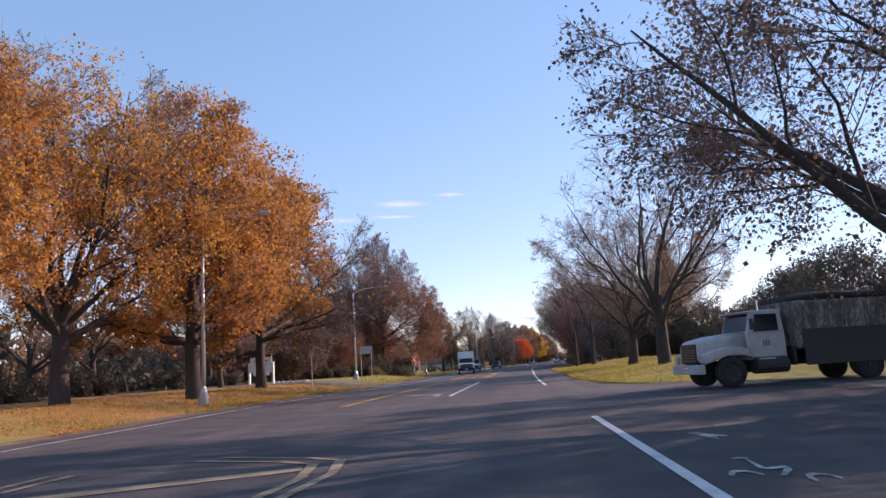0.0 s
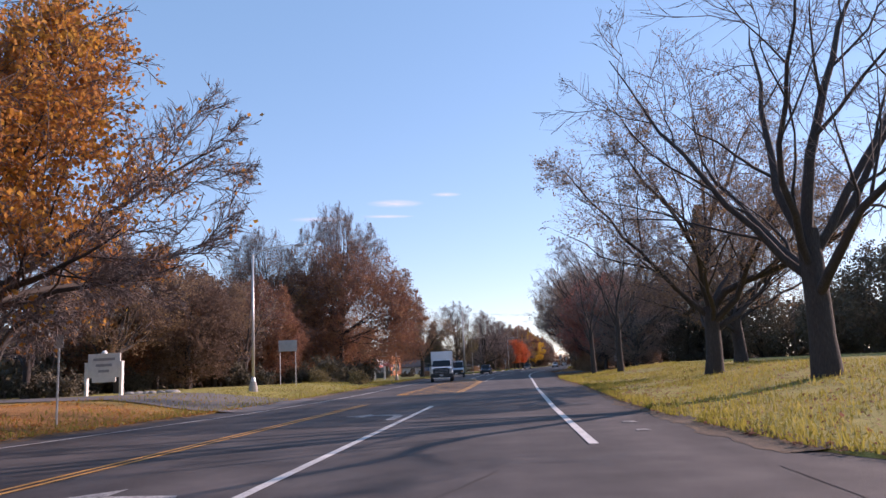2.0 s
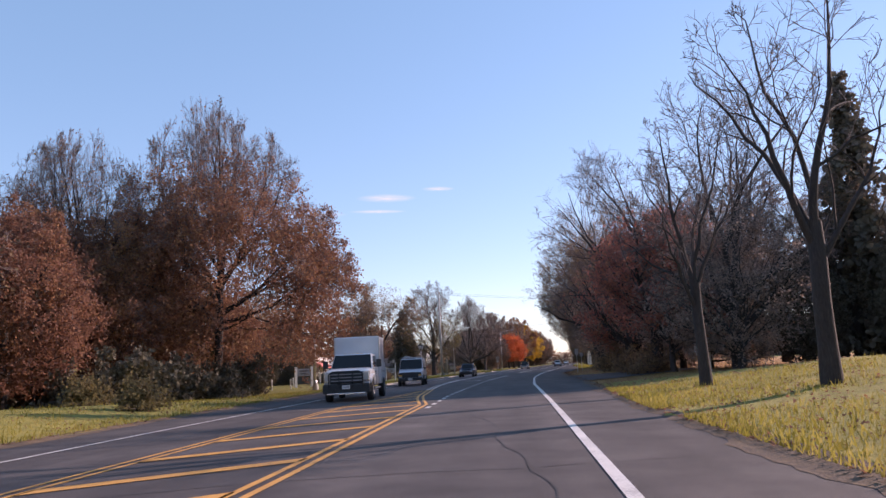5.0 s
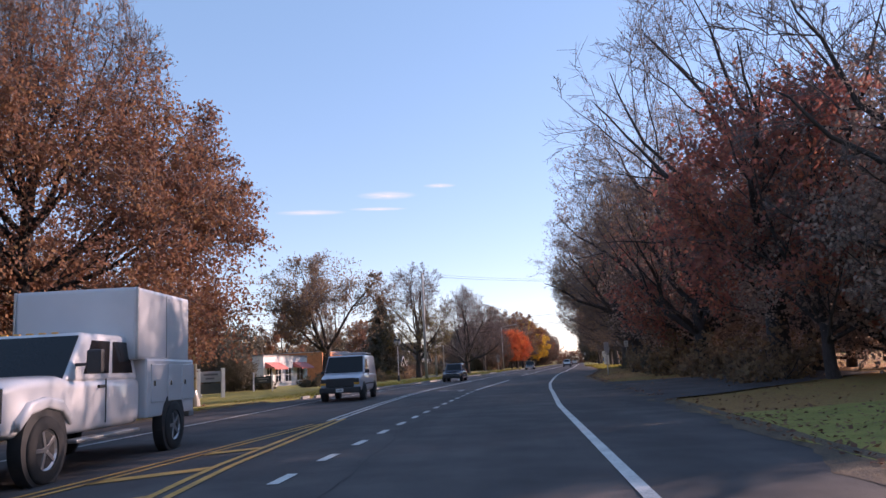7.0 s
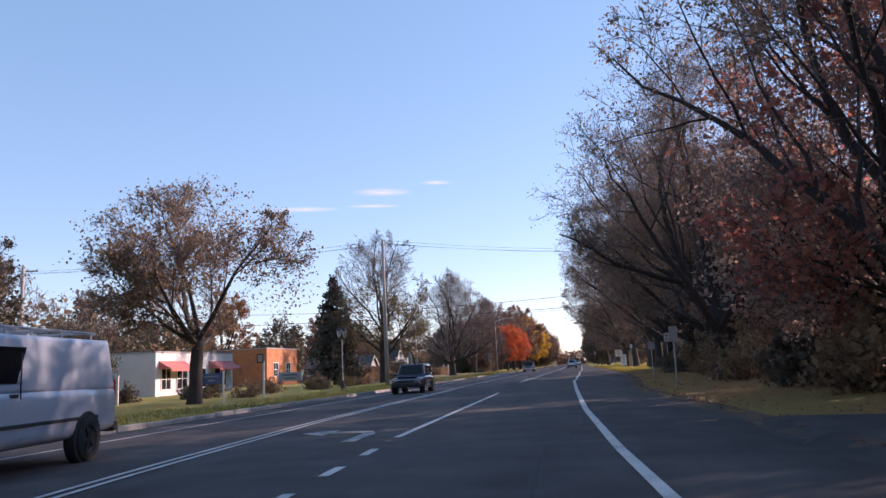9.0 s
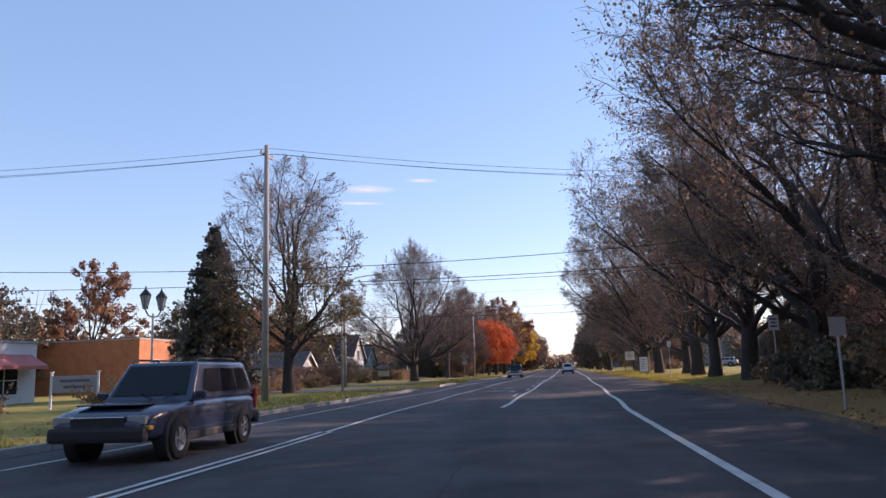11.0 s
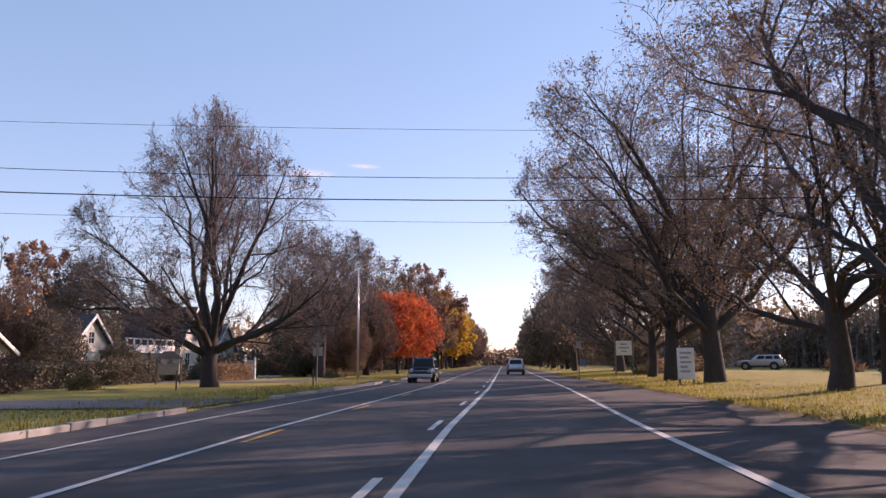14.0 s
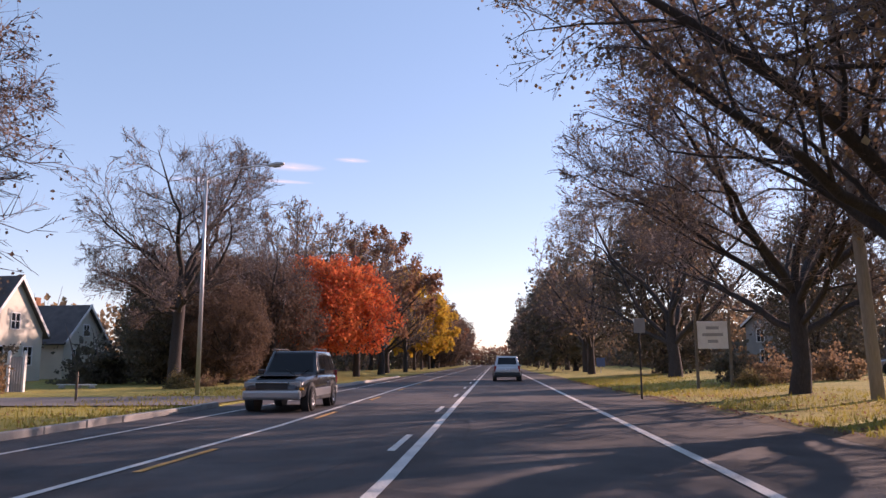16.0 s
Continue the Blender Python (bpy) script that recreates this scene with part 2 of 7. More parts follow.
def ground_z(x, y):
    """The lie of the land beside the road: a lawn that rises to the right, a low bank to the left."""
    x, y = np.asarray(x, float), np.asarray(y, float)
    dr, dl = (x - ROAD_RIGHT(y)) / S, (ROAD_LEFT(y) - x) / S
    lawn = 0.04 + smoothstep(0, 10.5, dr) * (0.85 - 0.5 * smoothstep(88, 105, y / S)) - 0.5 * smoothstep(12, 20, -y / S + 32) * smoothstep(0, 8, dr)
    bank = 0.04 + smoothstep(0, 6, dl) * (0.5 - 0.6 * smoothstep(80, 110, y / S) + 0.1 * smoothstep(120, 140, y / S))
    side = smoothstep(13, 17, y / S) * (1 - smoothstep(27, 30, y / S)) * smoothstep(0, 1, dr)
    z = np.where(dr > 0, lawn * (1 - side) + 0.0 * side, np.where(dl > 0, bank, -0.1))
    return z * S


def on_ground(x, y):
    """The pose of a thing at plan place x, y, on the ground there."""
    return float(ground_z(x * S, y * S))


# ---- the ground, one sheet out to the horizon ----
def build_ground():
    ys = np.concatenate([[-1500, -500, -150, -60], np.arange(-24, 330, 1.0), np.arange(332, 500, 5), [520, 560, 620, 800, 1200, 2200]])
    off = np.array([0.0, 0.18, 0.5, 1, 1.7, 2.5, 3.5, 5, 6.5, 8.5, 11, 14, 18, 24, 32, 45, 70, 140, 400, 1500])
    rng = np.random.default_rng(5)
    rows = []
    for y in ys:
        l, r = float(ROAD_LEFT(y)), float(ROAD_RIGHT(y))
        jl, jr = noise.noise((y * 0.6, 3.1, 0)) * 0.22, noise.noise((y * 0.6, 9.7, 0)) * 0.3
        xs = np.concatenate([(l - jl - off)[::-1], [l * 0.6 + r * 0.4, l * 0.3 + r * 0.7], r + jr + off])
        z = ground_z(xs, np.full_like(xs, y))
        k = len(off)
        z[k - 1], z[k + 2], z[k], z[k + 1] = -0.1, -0.1, -0.1, -0.1
        z += np.array([0.03 * noise.noise((x * 0.7, y * 0.7, 0)) if abs(x) < 60 else 0 for x in xs]) * (np.abs(xs - (l + r) / 2) > (r - l) / 2 + 0.4)
        rows.append(np.stack([xs, np.full_like(xs, y), z], -1))
    V = np.array(rows)
    n, k = V.shape[:2]
    i = np.arange(n * k).reshape(n, k)
    F = np.stack([i[:-1, :-1], i[:-1, 1:], i[1:, 1:], i[1:, :-1]], -1).reshape(-1, 4)
    m = bpy.data.materials.new("lawn")
    m.use_nodes = True
    nt = m.node_tree
    b = nt.nodes["Principled BSDF"]
    geo = nt.nodes.new("ShaderNodeNewGeometry")
    ns = []
    for s, d in ((0.12, 3), (1.3, 4), (28, 3), (9, 2)):
        t = nt.nodes.new("ShaderNodeTexNoise")
        t.inputs["Scale"].default_value, t.inputs["Detail"].default_value = s, d
        nt.links.new(geo.outputs["Position"], t.inputs["Vector"])
        ns.append(t)
    grass = ramp(nt, [(0.3, (0.115, 0.11, 0.025)), (0.48, (0.25, 0.218, 0.042)), (0.62, (0.345, 0.29, 0.065)), (0.8, (0.38, 0.31, 0.11))])
    mixn = nt.nodes.new("ShaderNodeMix")
    mixn.inputs[0].default_value = 0.55
    nt.links.new(ns[1].outputs[0], mixn.inputs[2])
    nt.links.new(ns[2].outputs[0], mixn.inputs[3])
    nt.links.new(mixn.outputs[0], grass.inputs[0])
    litter = ramp(nt, [(0.35, (0.13, 0.06, 0.025)), (0.5, (0.34, 0.15, 0.04)), (0.62, (0.46, 0.24, 0.07))])
    nt.links.new(ns[2].outputs[0], litter.inputs[0])
    # fallen leaves lie thick under the maples and in drifts elsewhere
    sep = nt.nodes.new("ShaderNodeSeparateXYZ")
    nt.links.new(geo.outputs["Position"], sep.inputs[0])

    def math_node(op, a, bv, cv=None):
        q = nt.nodes.new("ShaderNodeMath")
        q.operation = op
        for idx, v in enumerate((a, bv, cv)):
            if v is None:
                continue
            if hasattr(v, "links"):
                nt.links.new(v, q.inputs[idx])
            else:
                q.inputs[idx].default_value = v
        return q.outputs[0]

    near_y = math_node("SUBTRACT", 1.0, math_node("DIVIDE", math_node("ABSOLUTE", math_node("SUBTRACT", sep.outputs[1], 36 * S), 0), 24 * S))
    left = math_node("MULTIPLY", math_node("LESS_THAN", sep.outputs[0], -8.0), math_node("GREATER_THAN", sep.outputs[0], -34.0))
    wood_y = math_node("MULTIPLY", math_node("GREATER_THAN", sep.outputs[1], 99 * S), math_node("LESS_THAN", sep.outputs[1], 174 * S))
    wood = math_node("MULTIPLY", math_node("MULTIPLY", wood_y, math_node("GREATER_THAN", sep.outputs[0], 3.0)), 0.45)
    amount = math_node("MULTIPLY_ADD", math_node("ADD", wood, math_node("MULTIPLY", math_node("MAXIMUM", near_y, 0.0), left)), 0.55, math_node("MULTIPLY_ADD", ns[0].outputs[0], 0.55, math_node("MULTIPLY", ns[3].outputs[0], 0.35)))
    cover = nt.nodes.new("ShaderNodeMapRange")
    cover.inputs[1].default_value, cover.inputs[2].default_value = 0.5, 0.72
    nt.links.new(amount, cover.inputs[0])
    mc = nt.nodes.new("ShaderNodeMix")
    mc.data_type = "RGBA"
    nt.links.new(cover.outputs[0], mc.inputs[0])
    nt.links.new(grass.outputs[0], mc.inputs[6])
    nt.links.new(litter.outputs[0], mc.inputs[7])
    nt.links.new(mc.outputs[2], b.inputs["Base Color"])
    b.inputs["Roughness"].default_value = 0.95
    bp = nt.nodes.new("ShaderNodeBump")
    bp.inputs["Strength"].default_value, bp.inputs["Distance"].default_value = 0.8, 0.06
    nt.links.new(ns[2].outputs[0], bp.inputs["Height"])
    nt.links.new(bp.outputs[0], b.inputs["Normal"])
    ob = new("ground", mesh_np("ground", V.reshape(-1, 3), F, m, True))
    tagged(ob, "autumn lawn verge strewn with fallen leaves beside the road", "ground", kind="structure")


build_ground()


def strip(name, lo, hi, ys, z, mat, thick=0.0):
    """A flat strip along the road between two lines."""
    V = np.array([[(float(lo(y)), y, z), (float(hi(y)), y, z)] for y in ys]).reshape(-1, 3)
    i = np.arange(len(ys) - 1) * 2
    F = np.stack([i, i + 1, i + 3, i + 2], -1)
    return new(name, mesh_np(name, V, F, mat))


road_ys = np.concatenate([np.arange(-70, 330, 1.5), np.arange(332, 800, 8)])
tagged(strip("road", lambda y: ROAD_LEFT(y) - 0.25, lambda y: ROAD_RIGHT(y) + 0.3, road_ys, 0.0, M_ASPHALT), "worn grey asphalt road with faded markings", "road", kind="structure")


def slab(name, corners, z, mat, label, category, drape=True):
    """A flat pavement from its outline in plan units."""
    bm = bmesh.new()
    f = bm.faces.new([bm.verts.new((x * S, y * S, z)) for x, y in corners])
    bmesh.ops.triangulate(bm, faces=[f])
    if drape:
        for _ in range(4):
            long = [e for e in bm.edges if e.calc_length() > 1.2]
            bmesh.ops.subdivide_edges(bm, edges=long, cuts=1)
            bmesh.ops.triangulate(bm, faces=[q for q in bm.faces if len(q.verts) > 3])
        for v in bm.verts:
            v.co.z = max(0.006, float(ground_z(v.co.x, v.co.y)) + 0.045)
    ob = part(name, bm, mat)
    return tagged(ob, label, category, kind="structure")


slab("side_road", [(6.5, 12.5), (9, 15.5), (14, 16.5), (60, 16.5), (60, 27), (12, 27), (7.5, 28.0), (4.5, 31.5), (3, 33), (3, 10)], 0.012, M_ASPHALT, "asphalt mouth of a side road joining the main road", "road")
slab("side_lane", [(4.2, 104.3), (6.2, 105.2), (8.0, 106.6), (12.5, 109.0), (12.5, 117.5), (9.2, 119.6), (7.0, 121.0), (5.0, 122.2)], 0.012, M_ASPHALT, "shaded asphalt lane mouth under the trees", "driveway")
slab("driveway_1", [(-8.5, 49.5), (-12, 51), (-24, 56.5), (-45, 62), (-45, 68), (-24, 62.5), (-15, 60), (-9.3, 60.5)], 0.0, M_OLD_ASPHALT, "pale asphalt driveway crossing the leafy verge", "driveway")


# ---- road markings, each a thin coat of paint ----
def marking(name, quads, mat, z=0.012):
    bm = bmesh.new()
    for q in quads:
        bm.faces.new([bm.verts.new((x, y, z)) for x, y in q])
    ob = part(name, bm, mat)
    return tagged(ob, {"white_line": "worn white line painted on asphalt", "yellow_line": "worn yellow line painted on asphalt"}.get(name, "worn painted marking on asphalt"), "road marking", kind="structure")


def run(fx, y0, y1, w, dash=None, gap=0, step=1.5):
    """The quads of a line of width w along fx from y0 to y1 in metres, whole or dashed."""
    out = []
    y = y0
    while y < y1:
        e = min(y1, y + (dash or (y1 - y0)))
        ys = np.linspace(y, e, max(2, int((e - y) / step) + 1))
        for a, b in zip(ys, ys[1:]):
            xa, xb = float(fx(a)), float(fx(b))
            out.append([(xa - w / 2, a), (xa + w / 2, a), (xb + w / 2, b), (xb - w / 2, b)])
        y = e + gap
        if not dash:
            break
    return out


LANE = 3.62 * S
marking("white_line", run(EDGE_LINE, -60, 15.6 * S, 0.17), M_WHITE_PAINT)
marking("white_line", run(EDGE_LINE, 35.8 * S, 560, 0.17), M_WHITE_PAINT)
marking("white_line", run(line((-2.66, 29.4), (-2.42, 48.8)), 29.4 * S, 48.8 * S, 0.16), M_WHITE_PAINT)
marking("white_line", run(line((-1.93, 85), (-1.94, 93), (-1.6, 104), (-1.26, 112.9), (-0.95, 120)), 84.2 * S, 120.6 * S, 0.16, 0.95, 1.407), M_WHITE_PAINT)
marking("white_line", run(line((-0.9, 121.2), (0.75, 140.5)), 121.2 * S, 140.5 * S, 0.16), M_WHITE_PAINT)
marking("white_line", run(lambda y: EDGE_LINE(y) - LANE, 157.6 * S, 560, 0.17), M_WHITE_PAINT)
marking("white_line", run(lambda y: EDGE_LINE(y) - LANE - 0.36, 166 * S, 560, 0.13, 2.6, 6.5), M_WHITE_PAINT)
LEFT_EDGE = line((-10.4, -60), (-10.45, 30), (-10.3, 38), (-8.6, 48), (-8.0, 56), (-7.75, 64), (-8.0, 80), (-7.9, 100), (-7.75, 118), (-6.9, 127), (-5.9, 138), (-4.2, 152), (-2.95, 165), (-1.3, 176), (0.1, 193), (1.3, 203), (3.1, 218), (4.9, 236), (10.9, 300), (22.9, 420), (50, 700))
marking("white_line", run(LEFT_EDGE, -60, 560, 0.11), M_WHITE_PAINT)
YELLOW_A = line((-6.0, 24), (-5.9, 30), (-5.5, 42), (-5.2, 52))
for d in (-0.12, 0.12):
    marking("yellow_line", run(lambda y: YELLOW_A(y) + d, 25.4 * S, 52 * S, 0.1), M_YELLOW_PAINT)
YELLOW_B = line((-3.8, 103), (-3.95, 111), (-3.95, 118), (-3.7, 126), (-3.0, 135), (-2.0, 146), (-1.2, 157), (-0.5, 163), (0.2, 171.5), (1.3, 181), (2.1, 190), (3.9, 204.5), (4.5, 209.6), (5.4, 217), (7.2, 238), (13.35, 300), (25.4, 420), (53, 700))
for d in (-0.13, 0.13):
    marking("yellow_line", run(lambda y: YELLOW_B(y) + d, 103 * S, 150 * S, 0.11), M_WHITE_PAINT)
marking("yellow_line", run(YELLOW_B, 150 * S, 560, 0.13), M_WHITE_PAINT)
marking("yellow_line", run(lambda y: YELLOW_B(y) + 0.33, 172 * S, 560, 0.12, 2.6, 6.5), M_YELLOW_PAINT)
GORE_R = line((-2.5, 61.2), (-2.4, 70), (-2.4, 86.5), (-2.95, 90.5), (-3.35, 94), (-3.8, 103.5))
GORE_L = line((-5.15, 60.5), (-5.1, 86), (-4.95, 89), (-4.4, 93.5), (-3.8, 102))
for d in (0.0, 0.26):
    marking("yellow_line", run(lambda y: GORE_R(y) + d, 61.5 * S, 103.5 * S, 0.12), M_YELLOW_PAINT)
    marking("yellow_line", run(lambda y: GORE_L(y) - d, 61 * S, 102 * S, 0.1), M_YELLOW_PAINT)
marking("yellow_line", [[(-5.4 * S, 60.55 * S), (-3.6 * S, 59.9 * S), (-3.6 * S, 60.05 * S), (-5.4 * S, 60.75 * S)], [(-3.6 * S, 59.9 * S), (-2.3 * S, 61.1 * S), (-2.3 * S, 61.4 * S), (-3.6 * S, 60.05 * S)], [(-5.4 * S, 60.75 * S), (-5.1 * S, 60.7 * S), (-5.1 * S, 62 * S), (-5.4 * S, 62 * S)]], M_YELLOW_PAINT)
for k in range(13):
    y = (60.95 + 2.895 * k) * S
    xl, xr = float(GORE_L(y)), float(GORE_R(y + 2.5))
    if xr - xl > 0.6:
        rise = 2.2 * S * min(1.0, (xr - xl) / 2.9)
        marking("hatch_stripe", [[(xl, y), (xr, y + rise), (xr, y + rise + 0.5), (xl, y + 0.5)]], M_YELLOW_PAINT)
# the rounded nose of the hatched island that ends before the junction
nose = [(-2.5 + 0.0, 7.0), (-2.35, 9.0), (-2.55, 10.3), (-3.2, 10.75), (-4.6, 11.3)]
for d in (0.0, 0.3):
    q = []
    for (xa, ya), (xb, yb) in zip(nose, nose[1:]):
        q.append([((xa - d) * S, (ya - d) * S), ((xa - d + 0.14) * S, (ya - d) * S), ((xb - d + 0.14) * S, (yb - d + 0.1) * S), ((xb - d) * S, (yb - d) * S)])
    marking("yellow_line", q, M_WORN_YELLOW)
marking("hatch_stripe", [[(-5.6 * S, 7.75 * S), (-2.75 * S, 9.35 * S), (-2.85 * S, 9.75 * S), (-5.6 * S, 8.15 * S)]], M_WORN_YELLOW)
for d in (0, 0.35):
    marking("yellow_line", [[((-6.5 - d) * S, 3 * S), ((-6.38 - d) * S, 3 * S), ((-6.1 - d) * S, 10 * S), ((-6.22 - d) * S, 10 * S)]], M_WORN_YELLOW)


def turn_arrow(x, y, heading=0.0, flip=1, both=False):
    """A left-turn arrow: a stem that bends into a broad head."""
    pts = [[(0.6, -1.6), (0.9, -1.6), (0.9, 0.2), (0.6, 0.2)], [(0.6, 0.2), (0.9, 0.2), (0.66, 0.95), (0.45, 0.55)], [(0.45, 0.55), (0.66, 0.95), (-0.3, 1.05), (-0.3, 0.5)], [(-0.3, 0.0), (-0.3, 1.6), (-1.05, 0.78)]]
    if both:          # a shallow bow with a head at either end
        pts = [[(-0.95, 0.0), (-0.3, -0.3), (-0.62, 1.05)], [(-0.48, 0.44), (-0.335, -0.165), (-0.01, -0.355), (0.02, 0.06)], [(0.08, 0.8), (-0.05, -0.85), (0.98, -0.1)]]
    c, s = math.cos(heading), math.sin(heading)
    marking("turn_arrow", [[(x * S + (a * flip) * c - b * s, y * S + (a * flip) * s + b * c) for a, b in q] for q in pts], M_WORN_PAINT)


turn_arrow(-3.95, 31.4)
turn_arrow(-3.5, 44.2)
turn_arrow(-2.25, 122.1, -0.07)
turn_arrow(2.2, 173.2, -0.1)
turn_arrow(2.44, 179.05, -0.03, both=True)
marking("turn_arrow", [[(2.43 * S, 11.5 * S), (2.64 * S, 10.5 * S), (2.7 * S, 10.95 * S), (2.62 * S, 11.6 * S)], [(2.7 * S, 10.95 * S), (2.84 * S, 10.8 * S), (2.84 * S, 11.02 * S), (2.66 * S, 11.25 * S)]], M_WORN_PAINT)


def worn_arc(x, y, rx, ry, a0, a1, w):
    """A piece of a worn painted letter: a bent bar on the asphalt."""
    q = []
    ang = [math.radians(a0 + (a1 - a0) * k / 6) for k in range(7)]
    for p, r in zip(ang, ang[1:]):
        q.append([((x + (rx + d) * math.cos(t)) * S, (y + (ry + d * 3) * math.sin(t)) * S) for d, t in ((0, p), (w, p), (w, r), (0, r))])
    marking("worn_letter", q, M_WORN_PAINT)


# worn letters of the turn lane, no longer legible
worn_arc(2.1, 7.42, 0.12, 0.3, 10, 165, 0.045)
worn_arc(2.68, 7.1, 0.1, 0.26, 5, 190, 0.045)
marking("worn_letter", [[(2.36 * S, 7.4 * S), (2.43 * S, 7.4 * S), (2.6 * S, 7.75 * S), (2.6 * S, 7.95 * S)], [(2.33 * S, 7.9 * S), (2.39 * S, 7.8 * S), (2.62 * S, 7.85 * S), (2.6 * S, 8.0 * S)], [(2.33 * S, 7.9 * S), (2.39 * S, 7.9 * S), (2.42 * S, 8.5 * S), (2.38 * S, 8.55 * S)]], M_WORN_PAINT)
worn_arc(2.36, 8.62, 0.06, 0.02, 0, 180, 0.03)
marking("worn_letter", [[(2.3 * S, 39.4 * S), (2.55 * S, 39.4 * S), (2.55 * S, 39.8 * S), (2.3 * S, 39.8 * S)], [(2.25 * S, 37.6 * S), (2.5 * S, 37.6 * S), (2.45 * S, 37.9 * S), (2.28 * S, 37.9 * S)]], M_WORN_PAINT)


# ---- the ragged edges of the asphalt, and cracks in it ----
M_LITTER = material("soil_and_leaf_litter", [(0.3, (0.045, 0.033, 0.027)), (0.5, (0.11, 0.075, 0.05)), (0.68, (0.24, 0.15, 0.075))], 0.95, 0, 1.4, 34, 0.9, spread=0.6)
M_TAR = material("cracked_asphalt", around((0.022, 0.02, 0.021), 0.3), 0.8, 0, 3, 60, 0.3)


def ragged_edge(edge, side, y0, y1, width, seed):
    """A strip of soil and litter that has crept from the verge over the asphalt, its inner edge ragged."""
    ys = np.arange(y0 * S, y1 * S, 0.35)
    w = np.array([width * (0.55 + 0.9 * noise.noise((y * 0.35, seed, 0)) + 0.5 * noise.noise((y * 1.7, seed, 4))) for y in ys])
    x = edge(ys)
    V = np.stack([np.stack([x - side * np.maximum(w, 0.02), ys, np.full_like(ys, 0.006)], -1), np.stack([x + side * 0.05, ys, np.full_like(ys, 0.03)], -1), np.stack([x + side * (0.3 + 0.3 * np.abs(w)), ys, np.full_like(ys, 0.075)], -1)], 1)
    i = np.arange((len(ys) - 1)) * 3
    F = np.concatenate([np.stack([i + k, i + k + 1, i + k + 4, i + k + 3], -1) for k in (0, 1)])
    tagged(new("verge_edge", mesh_np("verge_edge", V.reshape(-1, 3), F, M_LITTER, True)), "ragged strip of soil and leaf litter beside asphalt", "verge edge", kind="structure")


ragged_edge(ROAD_RIGHT, 1, 34, 176, 0.45, 3.3)
ragged_edge(ROAD_RIGHT, 1, 176, 262, 0.35, 5.1)
ragged_edge(ROAD_LEFT, -1, 12, 49, 0.25, 7.7)
ragged_edge(ROAD_LEFT, -1, 61, 118, 0.3, 9.2)


def crack(x, y, length, heading, w, seed):
    """A wandering sealed crack in the road."""
    rr = random.Random(seed)
    pts = [(x * S, y * S)]
    a = math.radians(heading)
    for _ in range(max(4, int(length / 0.5))):
        a += rr.uniform(-0.16, 0.16) + 0.25 * (math.radians(heading) - a)
        pts.append((pts[-1][0] + 0.5 * math.cos(a), pts[-1][1] + 0.5 * math.sin(a)))
    q = []
    for (xa, ya), (xb, yb) in zip(pts, pts[1:]):
        nx, ny = -(yb - ya) / 0.5, (xb - xa) / 0.5
        k, j = w * rr.uniform(0.6, 1.0), w
        q.append([(xa - nx * j / 2, ya - ny * j / 2), (xa + nx * j / 2, ya + ny * j / 2), (xb + nx * k / 2, yb + ny * k / 2), (xb - nx * k / 2, yb - ny * k / 2)])
    bm = bmesh.new()
    for f in q:
        bm.faces.new([bm.verts.new((u, v, 0.005)) for u, v in f])
    tagged(part("road_crack", bm, M_TAR), "dark sealed crack wandering over the asphalt", "road crack", kind="structure")


for k, (x, y, n, hd) in enumerate(((-6, 20, 14, 10), (-2.2, 26, 9, 75), (-0.8, 38, 22, 92), (-4.4, 50, 12, 8), (0.2, 62, 26, 91), (-7.2, 68, 12, 12), (-1.2, 88, 18, 88), (-3, 100, 9, 4), (1.0, 112, 24, 87), (-5, 128, 9, 8), (0.6, 134, 20, 84), (2.6, 166, 26, 84), (-1, 178, 8, 6), (5.2, 190, 26, 84), (2, 204, 9, 3), (8.8, 214, 30, 84), (4.6, 232, 8, 5), (11, 244, 26, 84))):
    crack(x, y, n, hd, 0.03, k)



# ---- trees ----
def tubes(P, R, k):
    """Round branches: P is (n, s, 3), R is (n, s). Returns places and four-sided faces."""
    n, s, _ = P.shape
    T = np.gradient(P, axis=1)
    T /= np.linalg.norm(T, axis=2, keepdims=True) + 1e-9
    ref = np.where(np.abs(T[:, :1, 2:3]) < 0.8, np.array([0, 0, 1.0]), np.array([1.0, 0, 0]))
    A = np.cross(T, np.broadcast_to(ref, T.shape))
    A /= np.linalg.norm(A, axis=2, keepdims=True) + 1e-9
    B = np.cross(T, A)
    ang = np.arange(k) * 2 * math.pi / k
    V = P[:, :, None] + R[:, :, None, None] * (A[:, :, None] * np.cos(ang)[:, None] + B[:, :, None] * np.sin(ang)[:, None])
    i = np.arange(n * s * k).reshape(n, s, k)
    j = np.roll(i, -1, axis=2)
    F = np.stack([i[:, :-1], j[:, :-1], j[:, 1:], i[:, 1:]], -1).reshape(-1, 4)
    return V.reshape(-1, 3), F


def join(*sets):
    V, F, o = [], [], 0
    for v, f in sets:
        V.append(v)
        F.append(f + o)
        o += len(v)
    return np.concatenate(V), np.concatenate(F)


